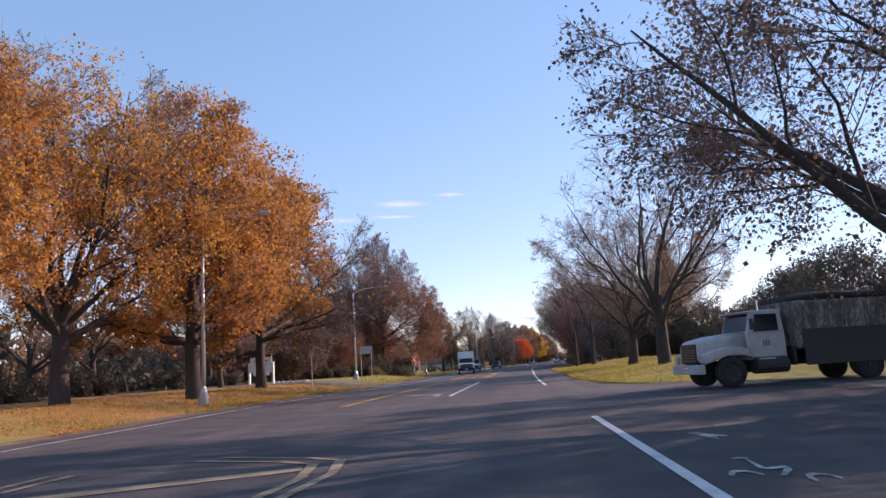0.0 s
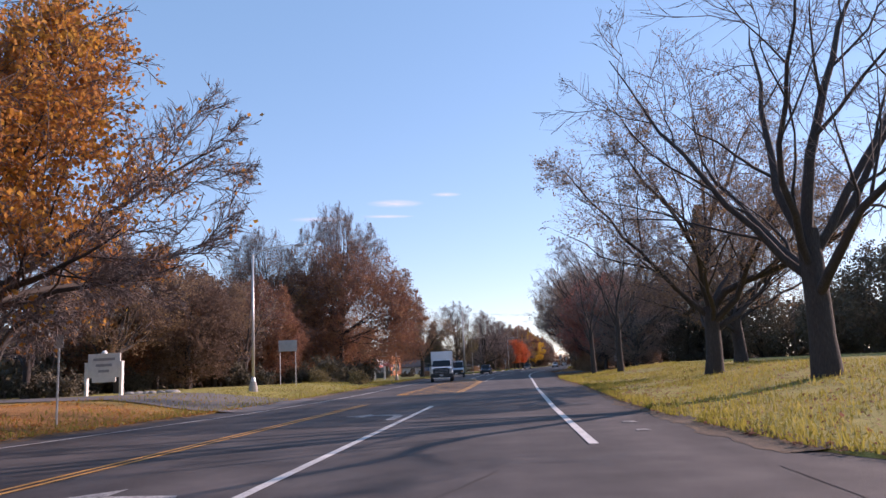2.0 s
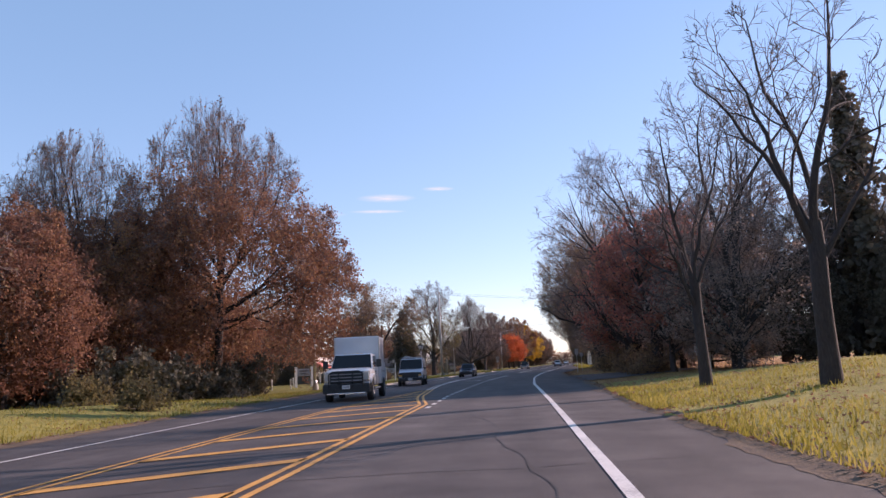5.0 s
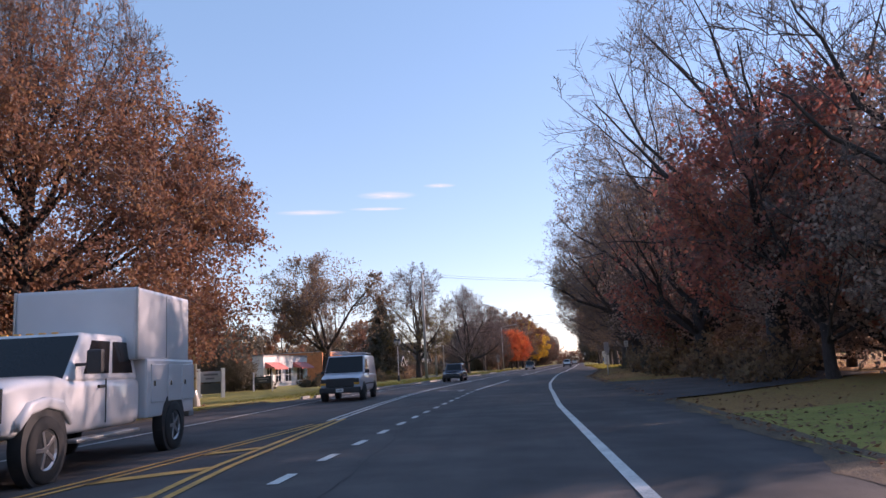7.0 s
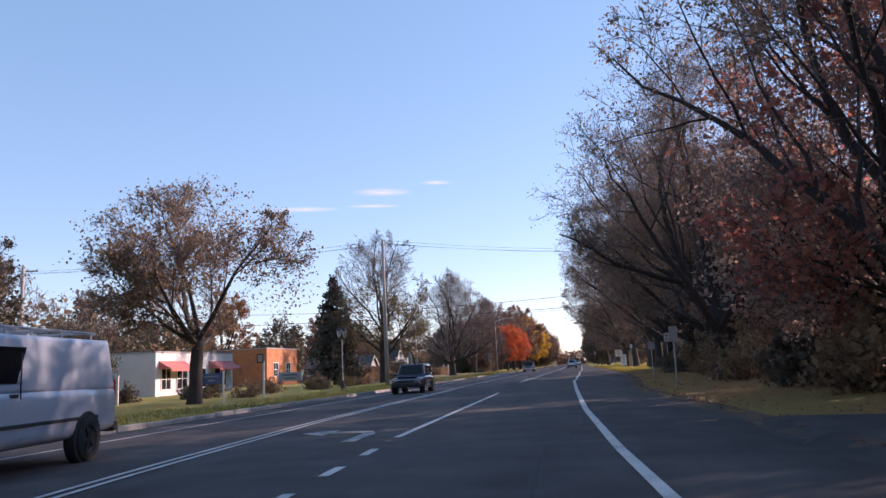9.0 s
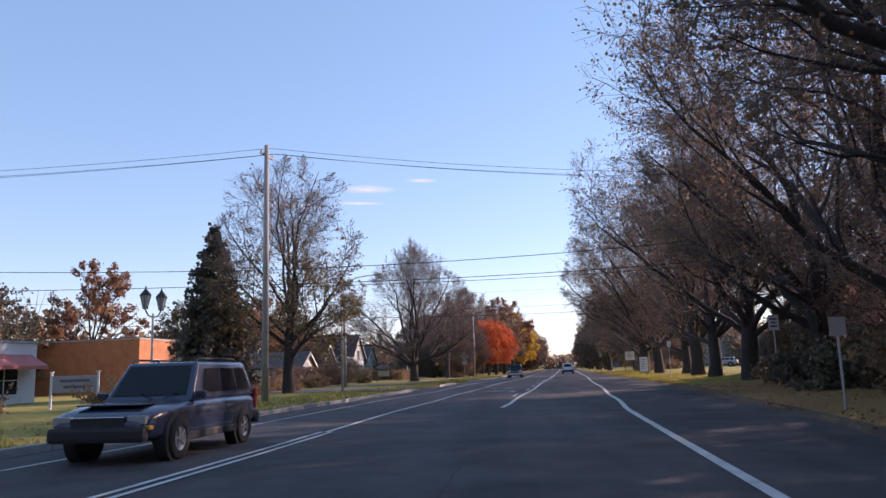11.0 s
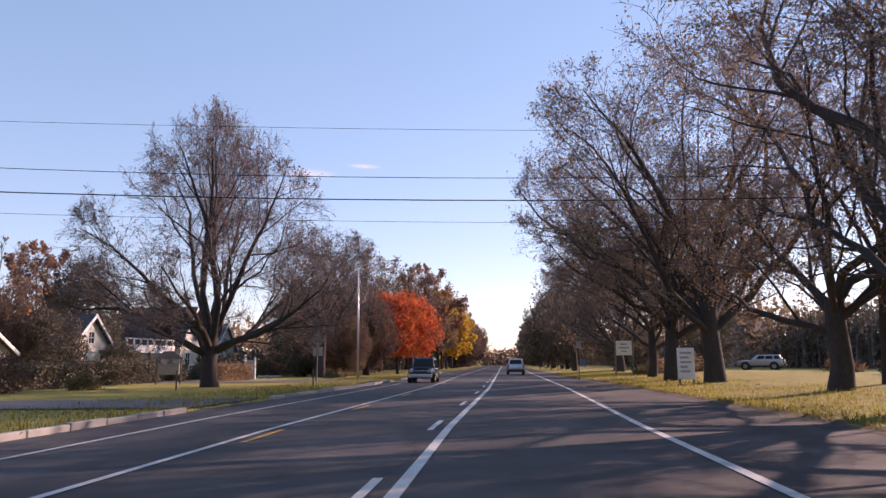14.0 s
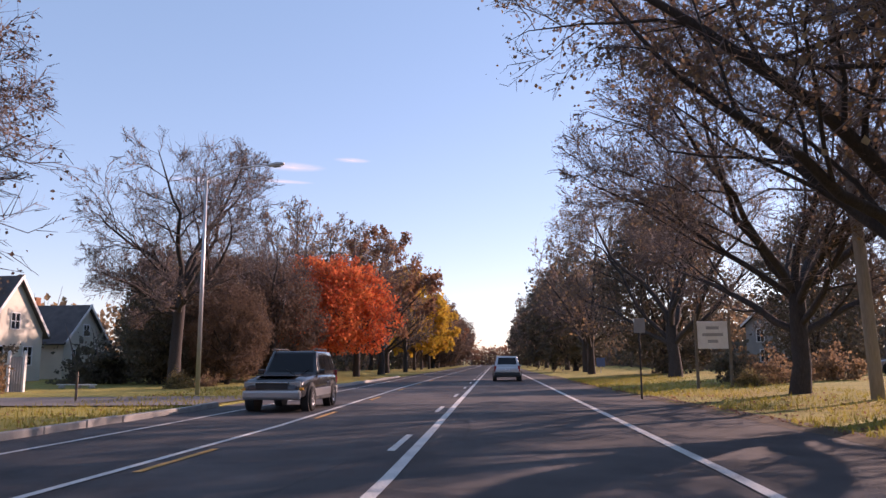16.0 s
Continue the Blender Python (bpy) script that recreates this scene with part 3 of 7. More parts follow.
def sprout(rng, P, R, n, t_lo, t_hi, angle, ratio, seg, lift, wobble, thin, dome=None):
    """n shoots from each branch of P, spread along it and round it."""
    m, s, _ = P.shape
    t = (np.arange(n)[None] + rng.uniform(0, 1, (m, n))) / n * (t_hi - t_lo) + t_lo
    f = np.clip(t * (s - 1), 0, s - 1.001)
    i = f.astype(int)
    w = (f - i)[..., None]
    rows = np.arange(m)[:, None]
    base = P[rows, i] * (1 - w) + P[rows, i + 1] * w
    tan = P[rows, i + 1] - P[rows, i]
    tan /= np.linalg.norm(tan, axis=2, keepdims=True) + 1e-9
    rad = R[rows, i] * (1 - w[..., 0]) + R[rows, i + 1] * w[..., 0]
    length = np.linalg.norm(np.diff(P, axis=1), axis=2).sum(1)
    perp = np.cross(tan, rng.normal(size=tan.shape))
    perp /= np.linalg.norm(perp, axis=2, keepdims=True) + 1e-9
    a = np.radians(rng.uniform(*angle, (m, n)))[..., None]
    d = (tan * np.cos(a) + perp * np.sin(a)).reshape(-1, 3)
    L = (length[:, None] * ratio * (1.15 - 0.6 * t) * rng.uniform(0.65, 1.25, (m, n))).ravel()
    if dome:
        L = np.minimum(L, to_skin(base.reshape(-1, 3), d, *dome) * rng.uniform(0.75, 1.1, L.shape) + 0.12)
    return grow(rng, base.reshape(-1, 3), d, L, np.minimum(rad.ravel() * 0.75, rad.ravel() * thin), seg, lift, wobble)


def grow(rng, base, d, L, r, seg, lift, wobble):
    pts = [base]
    d = d / (np.linalg.norm(d, axis=1, keepdims=True) + 1e-9)
    bend = np.zeros_like(d)
    for _ in range(seg):
        pts.append(pts[-1] + d * (L / seg)[:, None])
        bend = -0.35 * bend + rng.normal(size=d.shape) * wobble          # a limb that bent one way tends to bend back
        d = d + bend + np.array([0, 0, lift])
        d /= np.linalg.norm(d, axis=1, keepdims=True) + 1e-9
    P = np.stack(pts, 1)
    R = r[:, None] * np.linspace(1, 0.12, seg + 1)[None]
    return P, R


def blades(rng, A, B, r):
    """The finest shoots: slender slips from A to B."""
    u = np.cross(B - A, rng.normal(size=A.shape))
    u *= r / (np.linalg.norm(u, axis=1, keepdims=True) + 1e-9)
    V = np.stack([A - u, A + u, B + u * 0.5, B - u * 0.5], 1)
    return V.reshape(-1, 3), np.arange(len(A) * 4).reshape(-1, 4)


def leaves(rng, P, n, size, keep=None, spread=0.12):
    """n leaves along the twigs P, each a folded blade."""
    m, s, _ = P.shape
    span = np.linalg.norm(P[:, -1] - P[:, 0], axis=1) + 1e-6
    row = rng.choice(m, n, p=span / span.sum())
    f = rng.uniform(0.15, 0.999, n) * (s - 1)
    i = f.astype(int)
    w = (f - i)[:, None]
    c = P[row, i] * (1 - w) + P[row, i + 1] * w + rng.normal(size=(n, 3)) * spread
    if keep is not None:
        c = c[rng.uniform(0, 1, len(c)) < keep(c)]
        n = len(c)
    d = rng.normal(size=(n, 3)) + np.array([0, 0, -0.5])
    d /= np.linalg.norm(d, axis=1, keepdims=True)
    u = np.cross(d, rng.normal(size=(n, 3)))
    u /= np.linalg.norm(u, axis=1, keepdims=True)
    nrm = np.cross(d, u)
    z = (size * rng.uniform(0.6, 1.35, n))[:, None]
    V = np.stack([c, c + d * z * 0.55 + u * z * 0.42 + nrm * z * 0.1, c + d * z, c + d * z * 0.55 - u * z * 0.42 + nrm * z * 0.1], 1)
    F = np.arange(n * 4).reshape(n, 4)
    return V.reshape(-1, 3), F


def to_skin(p, d, a, b, zc):
    """The way from p along d to the skin of an egg-shaped crown (radius a, half-height b, centre zc)."""
    r = np.array([a, a, b])
    q, e = (p - np.array([0, 0, zc])) / r, d / np.linalg.norm(d, axis=1, keepdims=True) / r
    A, B, C = (e * e).sum(1), (q * e).sum(1), (q * q).sum(1) - 1
    D = B * B - A * C
    return np.where(D > 0, np.maximum((-B + np.sqrt(np.maximum(D, 0))) / A, 0), 0)


def shell(rng, n, dome, H, taper, z0, gaps, size):
    """Leaves in clumps just under the skin of an egg-shaped crown, with gaps between the clumps."""
    a, b, zc = dome
    v = rng.normal(size=(n, 3))
    v /= np.linalg.norm(v, axis=1, keepdims=True)
    lump = np.array([noise.noise((x * 1.6, y * 1.6, z * 1.6 + H)) + 0.8 * noise.noise((x * 4.2, y * 4.2, z * 4.2 + H)) for x, y, z in v])
    r = (1 - np.abs(rng.normal(size=n)) * 0.2) * (0.93 + 0.3 * lump)
    c = v * r[:, None] * np.array([a, a, b]) + np.array([0, 0, zc])
    c[:, :2] *= (1 - taper * np.clip(c[:, 2:] / H - 0.3, 0, 0.7) / 0.7)
    clump = np.array([noise.noise((x * 0.55, y * 0.55, z * 0.8 + 7)) + 0.5 * noise.noise((x * 1.7, y * 1.7, z * 2.2)) for x, y, z in c])
    c = c[(clump > gaps) & (c[:, 2] > z0) & (c[:, 2] < H * 1.02)]
    return leaves(rng, np.repeat(c[:, None], 2, 1) + np.array([0, 0, 0.001]), len(c), size)


def tree_parts(seed, H, trunk_h=2.2, r0=0.3, limbs=6, tilt=(18, 55), counts=(6, 6, 8), leaf=None, n_leaf=0, size=0.2, lift=0.05, wobble=0.12, low=0.7, keep=None, reach=1.0, twig=0.013, lean=(0, 0), dome=None, lo=False, spray=4, taper=0.0, fill=None):
    """The meshes of a broadleaved tree H metres high: trunk with limbs, twigs, leaves."""
    rng = np.random.default_rng(seed)
    zt = np.array([-0.3, 0.0, 0.25, 0.5, 0.75, 1.0]) * trunk_h
    bend = np.cumsum(rng.normal(size=(6, 2)) * 0.05, 0)
    P0 = np.stack([bend[:, 0] + lean[0] * zt, bend[:, 1] + lean[1] * zt, zt], -1)[None]
    R0 = 0.82 * r0 * np.array([[1.5, 1.28, 1.05, 1.0, 0.95, 0.92]])
    az = np.arange(limbs) * 2 * math.pi / limbs + rng.uniform(-0.35, 0.35, limbs)
    el = np.radians(rng.uniform(*tilt, limbs))
    # the lower a limb leaves the stem, the flatter it lies; the first is the leader
    tb = np.sort(rng.uniform(low, 1.0, limbs))[::-1]
    el = np.sort(el)
    tb[0], el[0] = 1.0, radians(9)
    az = az[rng.permutation(limbs)]
    d = np.stack([np.cos(az) * np.sin(el), np.sin(az) * np.sin(el), np.cos(el)], -1)
    base = np.stack([np.interp(tb * trunk_h, zt, P0[0, :, k]) for k in range(3)], -1)
    L = (H - trunk_h) * rng.uniform(0.72, 1.0, limbs) * reach
    L[0] = (H - trunk_h) * 0.95
    sg, sd = ((5, 3, 2, 1), (6, 4, 3, 3)) if lo else ((9, 6, 3, 2), (8, 5, 4, 3))
    if dome:
        L = to_skin(base, d, *dome) * rng.uniform(0.86, 1.0, limbs)
    P1, R1 = grow(rng, base, d, L, r0 * rng.uniform(0.3, 0.46, limbs), sg[0], lift * 4 / sg[0], wobble * 0.9)
    if dome:          # no limb runs on beyond the crown's skin
        c, ax = np.array([0, 0, dome[2]]), np.array([dome[0], dome[0], dome[1]])
        n = np.linalg.norm((P1 - c) / ax, axis=2, keepdims=True)
        P1 = np.where((n > 0.92) & (P1[..., 2:] > trunk_h), c + (P1 - c) * (0.92 + 0.35 * (n - 0.92)) / n, P1)
    P2, R2 = sprout(rng, P1, R1, counts[0], 0.16, 0.98, (20, 50), 0.6, sg[1], lift * 0.7, wobble * 0.9, 0.5, dome)
    P3, R3 = sprout(rng, P2, R2, counts[1], 0.15, 1.0, (22, 52), 0.58, sg[2], lift * 0.7, wobble * 1.1, 0.5, dome)
    P4, R4 = sprout(rng, P3, R3, counts[2], 0.12, 1.0, (22, 58), 0.6, sg[3], lift * 0.5, wobble * 1.2, 0.6, dome and (dome[0] * 1.06, dome[1] * 1.06, dome[2]))
    P5, _ = sprout(rng, P4, R4, spray, 0.1, 1.0, (20, 58), 0.65, 1, 0.02, 0.1, 0.7, dome and (dome[0] * 1.12, dome[1] * 1.12, dome[2]))
    if taper:
        for p in (P1, P2, P3, P4, P5):
            p[..., :2] *= 1 - taper * np.clip(p[..., 2:] / H - 0.3, 0, 0.7) / 0.7
    R3, R4 = np.maximum(R3, twig * 1.6 * np.linspace(1, 0.6, R3.shape[1])), np.maximum(R4, twig * np.linspace(1, 0.5, R4.shape[1]))
    wood = join(tubes(P0, R0, 12), tubes(P1, R1, sd[0]), tubes(P2, R2, sd[1]))
    fine = join(tubes(P3, R3, sd[2]), tubes(P4[:, ::2] if P4.shape[1] == 3 else P4, R4[:, ::2] if P4.shape[1] == 3 else R4, sd[3]), blades(rng, P5[:, 0], P5[:, 1], twig * 0.9))
    leafage = leaves(rng, P5 if spray > 2 else P4, n_leaf, size, keep) if n_leaf else None
    if fill:          # (leaves, height of the crown's base, gaps between clumps, how far the leaves reach up)
        v, f = shell(rng, fill[0], (dome[0], dome[1] * fill[3], dome[2] - dome[1] * (1 - fill[3])), H, taper, fill[1], fill[2], size)
        leafage = join(leafage, (v, f)) if leafage else (v, f)
    return wood, fine, leafage


def build_tree(kind_name, label, wood, fine, leafage, leaf_mat, group=""):
    ob = thing(kind_name, Matrix(), label, "tree", group)
    for nm, data, mat, sm in (("trunk", wood, M_BARK, True), ("branchwork", fine, M_TWIG, True), ("crown", leafage, leaf_mat, False)):
        if data is not None:
            o = new(nm, mesh_np(nm, *data, mat, sm))
            o.parent = ob
            if nm != "trunk":
                o["kind"] = "stuff"
    return ob


def place(ob, x, y, scale=1.0, turn=0.0, dz=0.0):
    """A pose on the ground at plan place x, y."""
    return pose(x * S, y * S, on_ground(x, y) + dz, 0, 0, turn) @ Matrix.Scale(scale, 4)


KINDS = {}


def tree_kind(key, name, label, leaf=None, **k):
    wood, fine, lf = tree_parts(leaf=leaf, **k)
    KINDS[key] = (build_tree(name, label, wood, fine, lf, LEAF.get(leaf)), k["H"])


USED = set()


def plant(key, x, y, height=None, turn=0.0, group="", label=""):
    """A tree of that kind, height in metres; the first use places the model itself."""
    ob, H = KINDS[key]
    k = (height or H) / H
    m = place(ob, x, y, k, turn)
    if key in USED:
        ob = copy_thing(ob, place(ob, x, y, k / ob.scale[0], turn))
    else:
        USED.add(key)
        ob.matrix_world = m
    return tagged(ob, label, "", group)


up_bare = lambda c: np.clip(1.3 - np.clip(c[:, 2] - 10.0, 0, 9) / 4.2, 0.04, 1)
side_leaf = lambda c: np.clip(0.9 - 0.45 * (c[:, 1] - 2.6), 0.02, 1) * np.clip((c[:, 2] - 3.6) / 1.5, 0.05, 1)
right_bare = lambda c: np.clip(1.05 - np.clip(c[:, 2] - 11.5, 0, 9) / 4.0 - np.clip(c[:, 0] - 3.0, 0, 9) / 4.0, 0.06, 1)
low_leaf = lambda c: np.clip(1.4 - c[:, 2] / 7.0, 0.03, 1)

tree_kind("maple_a", "maple_tree", "tall maple with thinning orange leaves on the verge", "orange", seed=11, H=16, trunk_h=4.6, r0=0.42, limbs=11, tilt=(16, 74), counts=(6, 6, 7), n_leaf=26000, size=0.125, lift=0.035, wobble=0.13, dome=(6.6, 7.2, 9.2), keep=right_bare, low=0.5, twig=0.011, fill=(46000, 4.5, 0.16, 0.92))
tree_kind("maple_b", "maple_tree", "maple with bright orange leaves and grey trunk", "orange", seed=14, H=14, trunk_h=4.6, r0=0.36, limbs=11, tilt=(18, 80), counts=(6, 6, 7), n_leaf=30000, size=0.13, lift=0.03, wobble=0.13, dome=(5.2, 6.1, 7.9), low=0.4, twig=0.011, fill=(42000, 3.2, 0.1, 0.96))
tree_kind("maple_c", "maple_tree", "half-bare maple, orange leaves on one side only", "orange", seed=13, H=12.5, trunk_h=3.6, r0=0.32, limbs=13, tilt=(22, 98), counts=(8, 8, 7), n_leaf=78000, size=0.155, lift=0.012, wobble=0.13, keep=side_leaf, dome=(7.7, 5.6, 6.8), low=0.5, spray=5, twig=0.012)
tree_kind("bare_big", "bare_tree", "large leafless tree with heavy spreading limbs", None, seed=29, H=15, trunk_h=4.2, r0=0.42, limbs=8, tilt=(14, 54), counts=(5, 5, 6), lift=0.045, wobble=0.15, reach=1.05, twig=0.0095, spray=4, dome=(7.4, 6.8, 8.4), low=0.5)
tree_kind("bare_slim", "bare_tree", "slender leafless tree with forking upright stems", None, seed=45, H=13, trunk_h=4.6, r0=0.3, limbs=5, tilt=(10, 36), counts=(5, 5, 4), lift=0.05, wobble=0.17, twig=0.0095, spray=3, dome=(3.6, 6.0, 7.2), low=0.7)
tree_kind("bare_fine", "bare_tree", "leafless tree with a dense head of fine twigs", "brown", seed=22, H=13.5, trunk_h=3.4, r0=0.32, limbs=11, tilt=(16, 76), counts=(8, 8, 7), lift=0.035, n_leaf=5000, size=0.09, dome=(7.0, 6.0, 7.5), spray=5, wobble=0.17, low=0.5, twig=0.0105)
tree_kind("bare_wide", "bare_tree", "old roadside tree forking low, almost bare", "umber", seed=48, H=17.4, trunk_h=3.0, r0=0.58, limbs=12, tilt=(8, 72), counts=(8, 8, 7), lift=0.02, n_leaf=14000, size=0.1, dome=(9.6, 9.0, 8.6), spray=5, wobble=0.17, low=0.62, twig=0.011, taper=0.36)
tree_kind("bare_round", "bare_tree", "leafless tree with a gnarled umbrella-shaped head", "brown", seed=49, H=15.6, trunk_h=6.0, r0=0.4, limbs=11, tilt=(14, 88), counts=(8, 7, 6), lift=0.02, n_leaf=2500, size=0.1, dome=(6.6, 6.2, 9.4), spray=4, wobble=0.22, low=0.6, twig=0.013)
tree_kind("brownleaf", "oak_tree", "spreading oak with sparse dry brown leaves", "brown", seed=23, H=15, trunk_h=3.0, r0=0.42, limbs=9, tilt=(12, 64), counts=(8, 6, 7), lift=0.035, n_leaf=19000, size=0.085, dome=(7.3, 6.6, 8.6), wobble=0.2, low=0.5, spray=5, twig=0.008)
tree_kind("brownleaf_b", "oak_tree", "broad roadside oak holding some brown leaves", "brown", seed=24, H=14, trunk_h=3.0, r0=0.42, limbs=9, tilt=(12, 60), counts=(7, 6, 6), lift=0.04, n_leaf=20000, size=0.085, dome=(7.4, 6.2, 8.0), wobble=0.2, low=0.5, spray=5, twig=0.008)
tree_kind("oak_low", "oak_tree", "low wide-headed oak holding dry brown leaves", "brown", seed=26, H=10, trunk_h=3.2, r0=0.34, limbs=9, tilt=(30, 80), counts=(7, 7, 7), lift=0.03, n_leaf=14000, size=0.11, dome=(5.4, 3.7, 6.3), spray=4, fill=(15000, 2.4, 0.1, 1.0), wobble=0.1, low=0.5)
tree_kind("oak_near", "oak_tree", "wide oak by the junction, full of small dark leaves", "umber", seed=36, H=10, trunk_h=2.8, r0=0.3, limbs=12, tilt=(24, 96), counts=(7, 7, 7), lift=0.02, wobble=0.14, n_leaf=22000, size=0.078, dome=(5.4, 4.3, 5.6), spray=4, low=0.5, twig=0.007, fill=(24000, 1.7, 0.1, 1.0))
tree_kind("bare_up", "bare_tree", "leafless tree with upright gnarled stems", "brown", seed=27, H=16, trunk_h=5.0, r0=0.36, limbs=8, tilt=(8, 50), counts=(6, 5, 5), lift=0.05, wobble=0.24, n_leaf=0, size=0.12, low=0.3, dome=(5.8, 7.4, 8.8), spray=3, twig=0.012)
tree_kind("oliveleaf", "roadside_tree", "tree with bare top and yellow-green lower leaves", "olive", seed=25, H=14, trunk_h=6.0, r0=0.36, limbs=12, tilt=(12, 66), counts=(6, 6, 7), lift=0.05, wobble=0.14, twig=0.0105, n_leaf=26000, size=0.13, keep=low_leaf, dome=(4.7, 6.2, 7.8), low=0.3, fill=(9000, 2.0, 0.12, 0.62))
tree_kind("rust_a", "beech_tree", "tall dense beech with rust leaves and bare top", "rust", seed=31, H=20, trunk_h=9.0, r0=0.3, limbs=26, tilt=(14, 92), counts=(7, 6, 6), lift=0.05, n_leaf=90000, size=0.132, keep=up_bare, low=0.3, dome=(9.8, 11.6, 8.4), spray=4, taper=0.5, twig=0.011, fill=(85000, 1.9, -0.3, 0.72))
tree_kind("rust_b", "beech_tree", "broad beech full of rust-brown leaves", "rust", seed=32, H=15, trunk_h=6.0, r0=0.4, limbs=18, tilt=(22, 85), counts=(4, 5, 4), lift=0.03, n_leaf=18000, size=0.19, low=0.12, dome=(6.6, 7.6, 7.4), spray=2, taper=0.25, fill=(28000, 0.6, -0.2, 0.93))
tree_kind("evergreen_a", "evergreen_tree", "dark dense evergreen tree", "dark", seed=41, H=11, trunk_h=1.2, r0=0.25, limbs=10, tilt=(10, 82), counts=(4, 4, 3), lift=0.07, n_leaf=6000, size=0.2, low=0.3, lo=True, dome=(4.4, 5.8, 5.4), spray=1, taper=0.2, fill=(17000, 0.2, -0.3, 1.0))
tree_kind("evergreen_b", "evergreen_tree", "dark rounded evergreen tree", "dark", seed=42, H=9, trunk_h=0.8, r0=0.22, limbs=11, tilt=(10, 90), counts=(4, 4, 3), lift=0.05, n_leaf=5000, size=0.2, low=0.3, lo=True, dome=(4.2, 4.8, 4.4), spray=1, fill=(15000, 0.1, -0.3, 1.0))
tree_kind("red", "red_maple_tree", "round maple with vivid orange-red leaves", "red", seed=51, H=9, trunk_h=2.6, r0=0.2, limbs=10, tilt=(12, 80), counts=(6, 5, 5), lift=0.06, n_leaf=9000, size=0.2, low=0.45, lo=True, dome=(4.6, 4.1, 4.9), spray=1, fill=(17000, 1.9, -0.25, 1.0))
tree_kind("yellow", "yellow_maple_tree", "maple with golden yellow leaves", "yellow", seed=52, H=11, trunk_h=3.8, r0=0.22, limbs=9, tilt=(12, 75), counts=(5, 4, 5), lift=0.06, n_leaf=4500, size=0.4, low=0.4, lo=True, dome=(4.6, 5.0, 6.0), spray=1)
tree_kind("wine", "dogwood_tree", "small tree with wine-red leaves among evergreens", "wine", seed=53, H=9, trunk_h=1.6, r0=0.2, limbs=9, tilt=(12, 70), counts=(5, 5, 5), lift=0.06, n_leaf=9000, size=0.14, low=0.6, lo=True, spray=1, dome=(4.4, 4.4, 4.9), fill=(9000, 3.0, 0.12, 1.0))
tree_kind("brown_dome", "roadside_tree", "rounded tree dense with dull brown leaves", "umber", seed=33, H=11, trunk_h=4.0, r0=0.3, limbs=16, tilt=(25, 85), counts=(4, 5, 4), lift=0.03, n_leaf=9000, size=0.17, low=0.15, lo=True, dome=(5.0, 5.2, 5.7), spray=2, fill=(30000, 0.3, -0.25, 0.97))
tree_kind("thicket", "woodland_tree", "dense twiggy woodland tree leafed to the ground", "tan", seed=34, H=12, trunk_h=3.0, r0=0.26, limbs=16, tilt=(10, 88), counts=(5, 5, 5), lift=0.05, wobble=0.16, n_leaf=6000, size=0.14, low=0.1, lo=True, dome=(5.2, 6.4, 5.8), spray=3, twig=0.011, fill=(26000, 0.1, 0.0, 0.9))
tree_kind("far_bare", "bare_tree", "leafless roadside tree with a rounded head", "brown", seed=61, H=13, trunk_h=4.6, r0=0.32, limbs=8, tilt=(15, 65), counts=(5, 5, 5), lift=0.06, n_leaf=900, size=0.24, twig=0.02, lo=True, dome=(5.6, 6.0, 7.2), spray=3, low=0.4)
tree_kind("far_rust", "roadside_tree", "roadside tree with faded rust leaves", "rust", seed=62, H=12, trunk_h=4.0, r0=0.3, limbs=8, tilt=(12, 75), counts=(4, 4, 4), lift=0.06, n_leaf=9000, size=0.23, twig=0.02, lo=True, dome=(5.2, 5.6, 6.6), spray=1, low=0.4)
tree_kind("far_dark", "evergreen_tree", "dark evergreen tree in the far row", "dark", seed=63, H=12, trunk_h=1.0, r0=0.3, limbs=9, tilt=(10, 80), counts=(3, 4, 3), lift=0.07, n_leaf=5000, size=0.3, low=0.3, twig=0.02, lo=True, dome=(4.6, 6.3, 5.9), spray=1, fill=(7000, 0.3, -0.2, 1.0))


def shrub_kind(key, leaf, label, seed, R=1.6, n=5000, size=0.2, flat=0.8, name="shrub"):
    """A many-stemmed bush: stems from the ground and leaves over an uneven head."""
    rng = np.random.default_rng(seed)
    k = 14
    az, el = rng.uniform(0, 6.28, k), np.radians(rng.uniform(5, 75, k))
    d = np.stack([np.cos(az) * np.sin(el), np.sin(az) * np.sin(el), np.cos(el) * flat], -1)
    P1, R1 = grow(rng, np.stack([np.cos(az) * 0.15, np.sin(az) * 0.15, np.full(k, -0.1)], -1) * R, d, R * rng.uniform(0.7, 1.15, k), np.full(k, 0.03), 4, 0.05, 0.15)
    P2, R2 = sprout(rng, P1, R1, 5, 0.1, 1, (25, 70), 0.5, 1, 0.05, 0.2, 0.7)
    P3, R3 = sprout(rng, P2, R2, 4, 0.1, 1, (25, 70), 0.6, 1, 0.03, 0.2, 0.7)
    wood, fine = tubes(P1, R1, 5), join(tubes(P2, R2, 4), tubes(P3, R3, 3))
    lf = leaves(rng, P3, n, size, lambda c: (c[:, 2] > 0.02).astype(float))
    ob = thing(name, Matrix(), label, "shrub")
    for nm, data, mat in (("branchwork", wood, M_BARK), ("branchwork", fine, M_TWIG), ("foliage", lf, LEAF[leaf])):
        o = new(nm, mesh_np(nm, *data, mat, nm != "foliage"))
        o.parent = ob
        o["kind"] = "stuff"
    KINDS[key] = (ob, R)


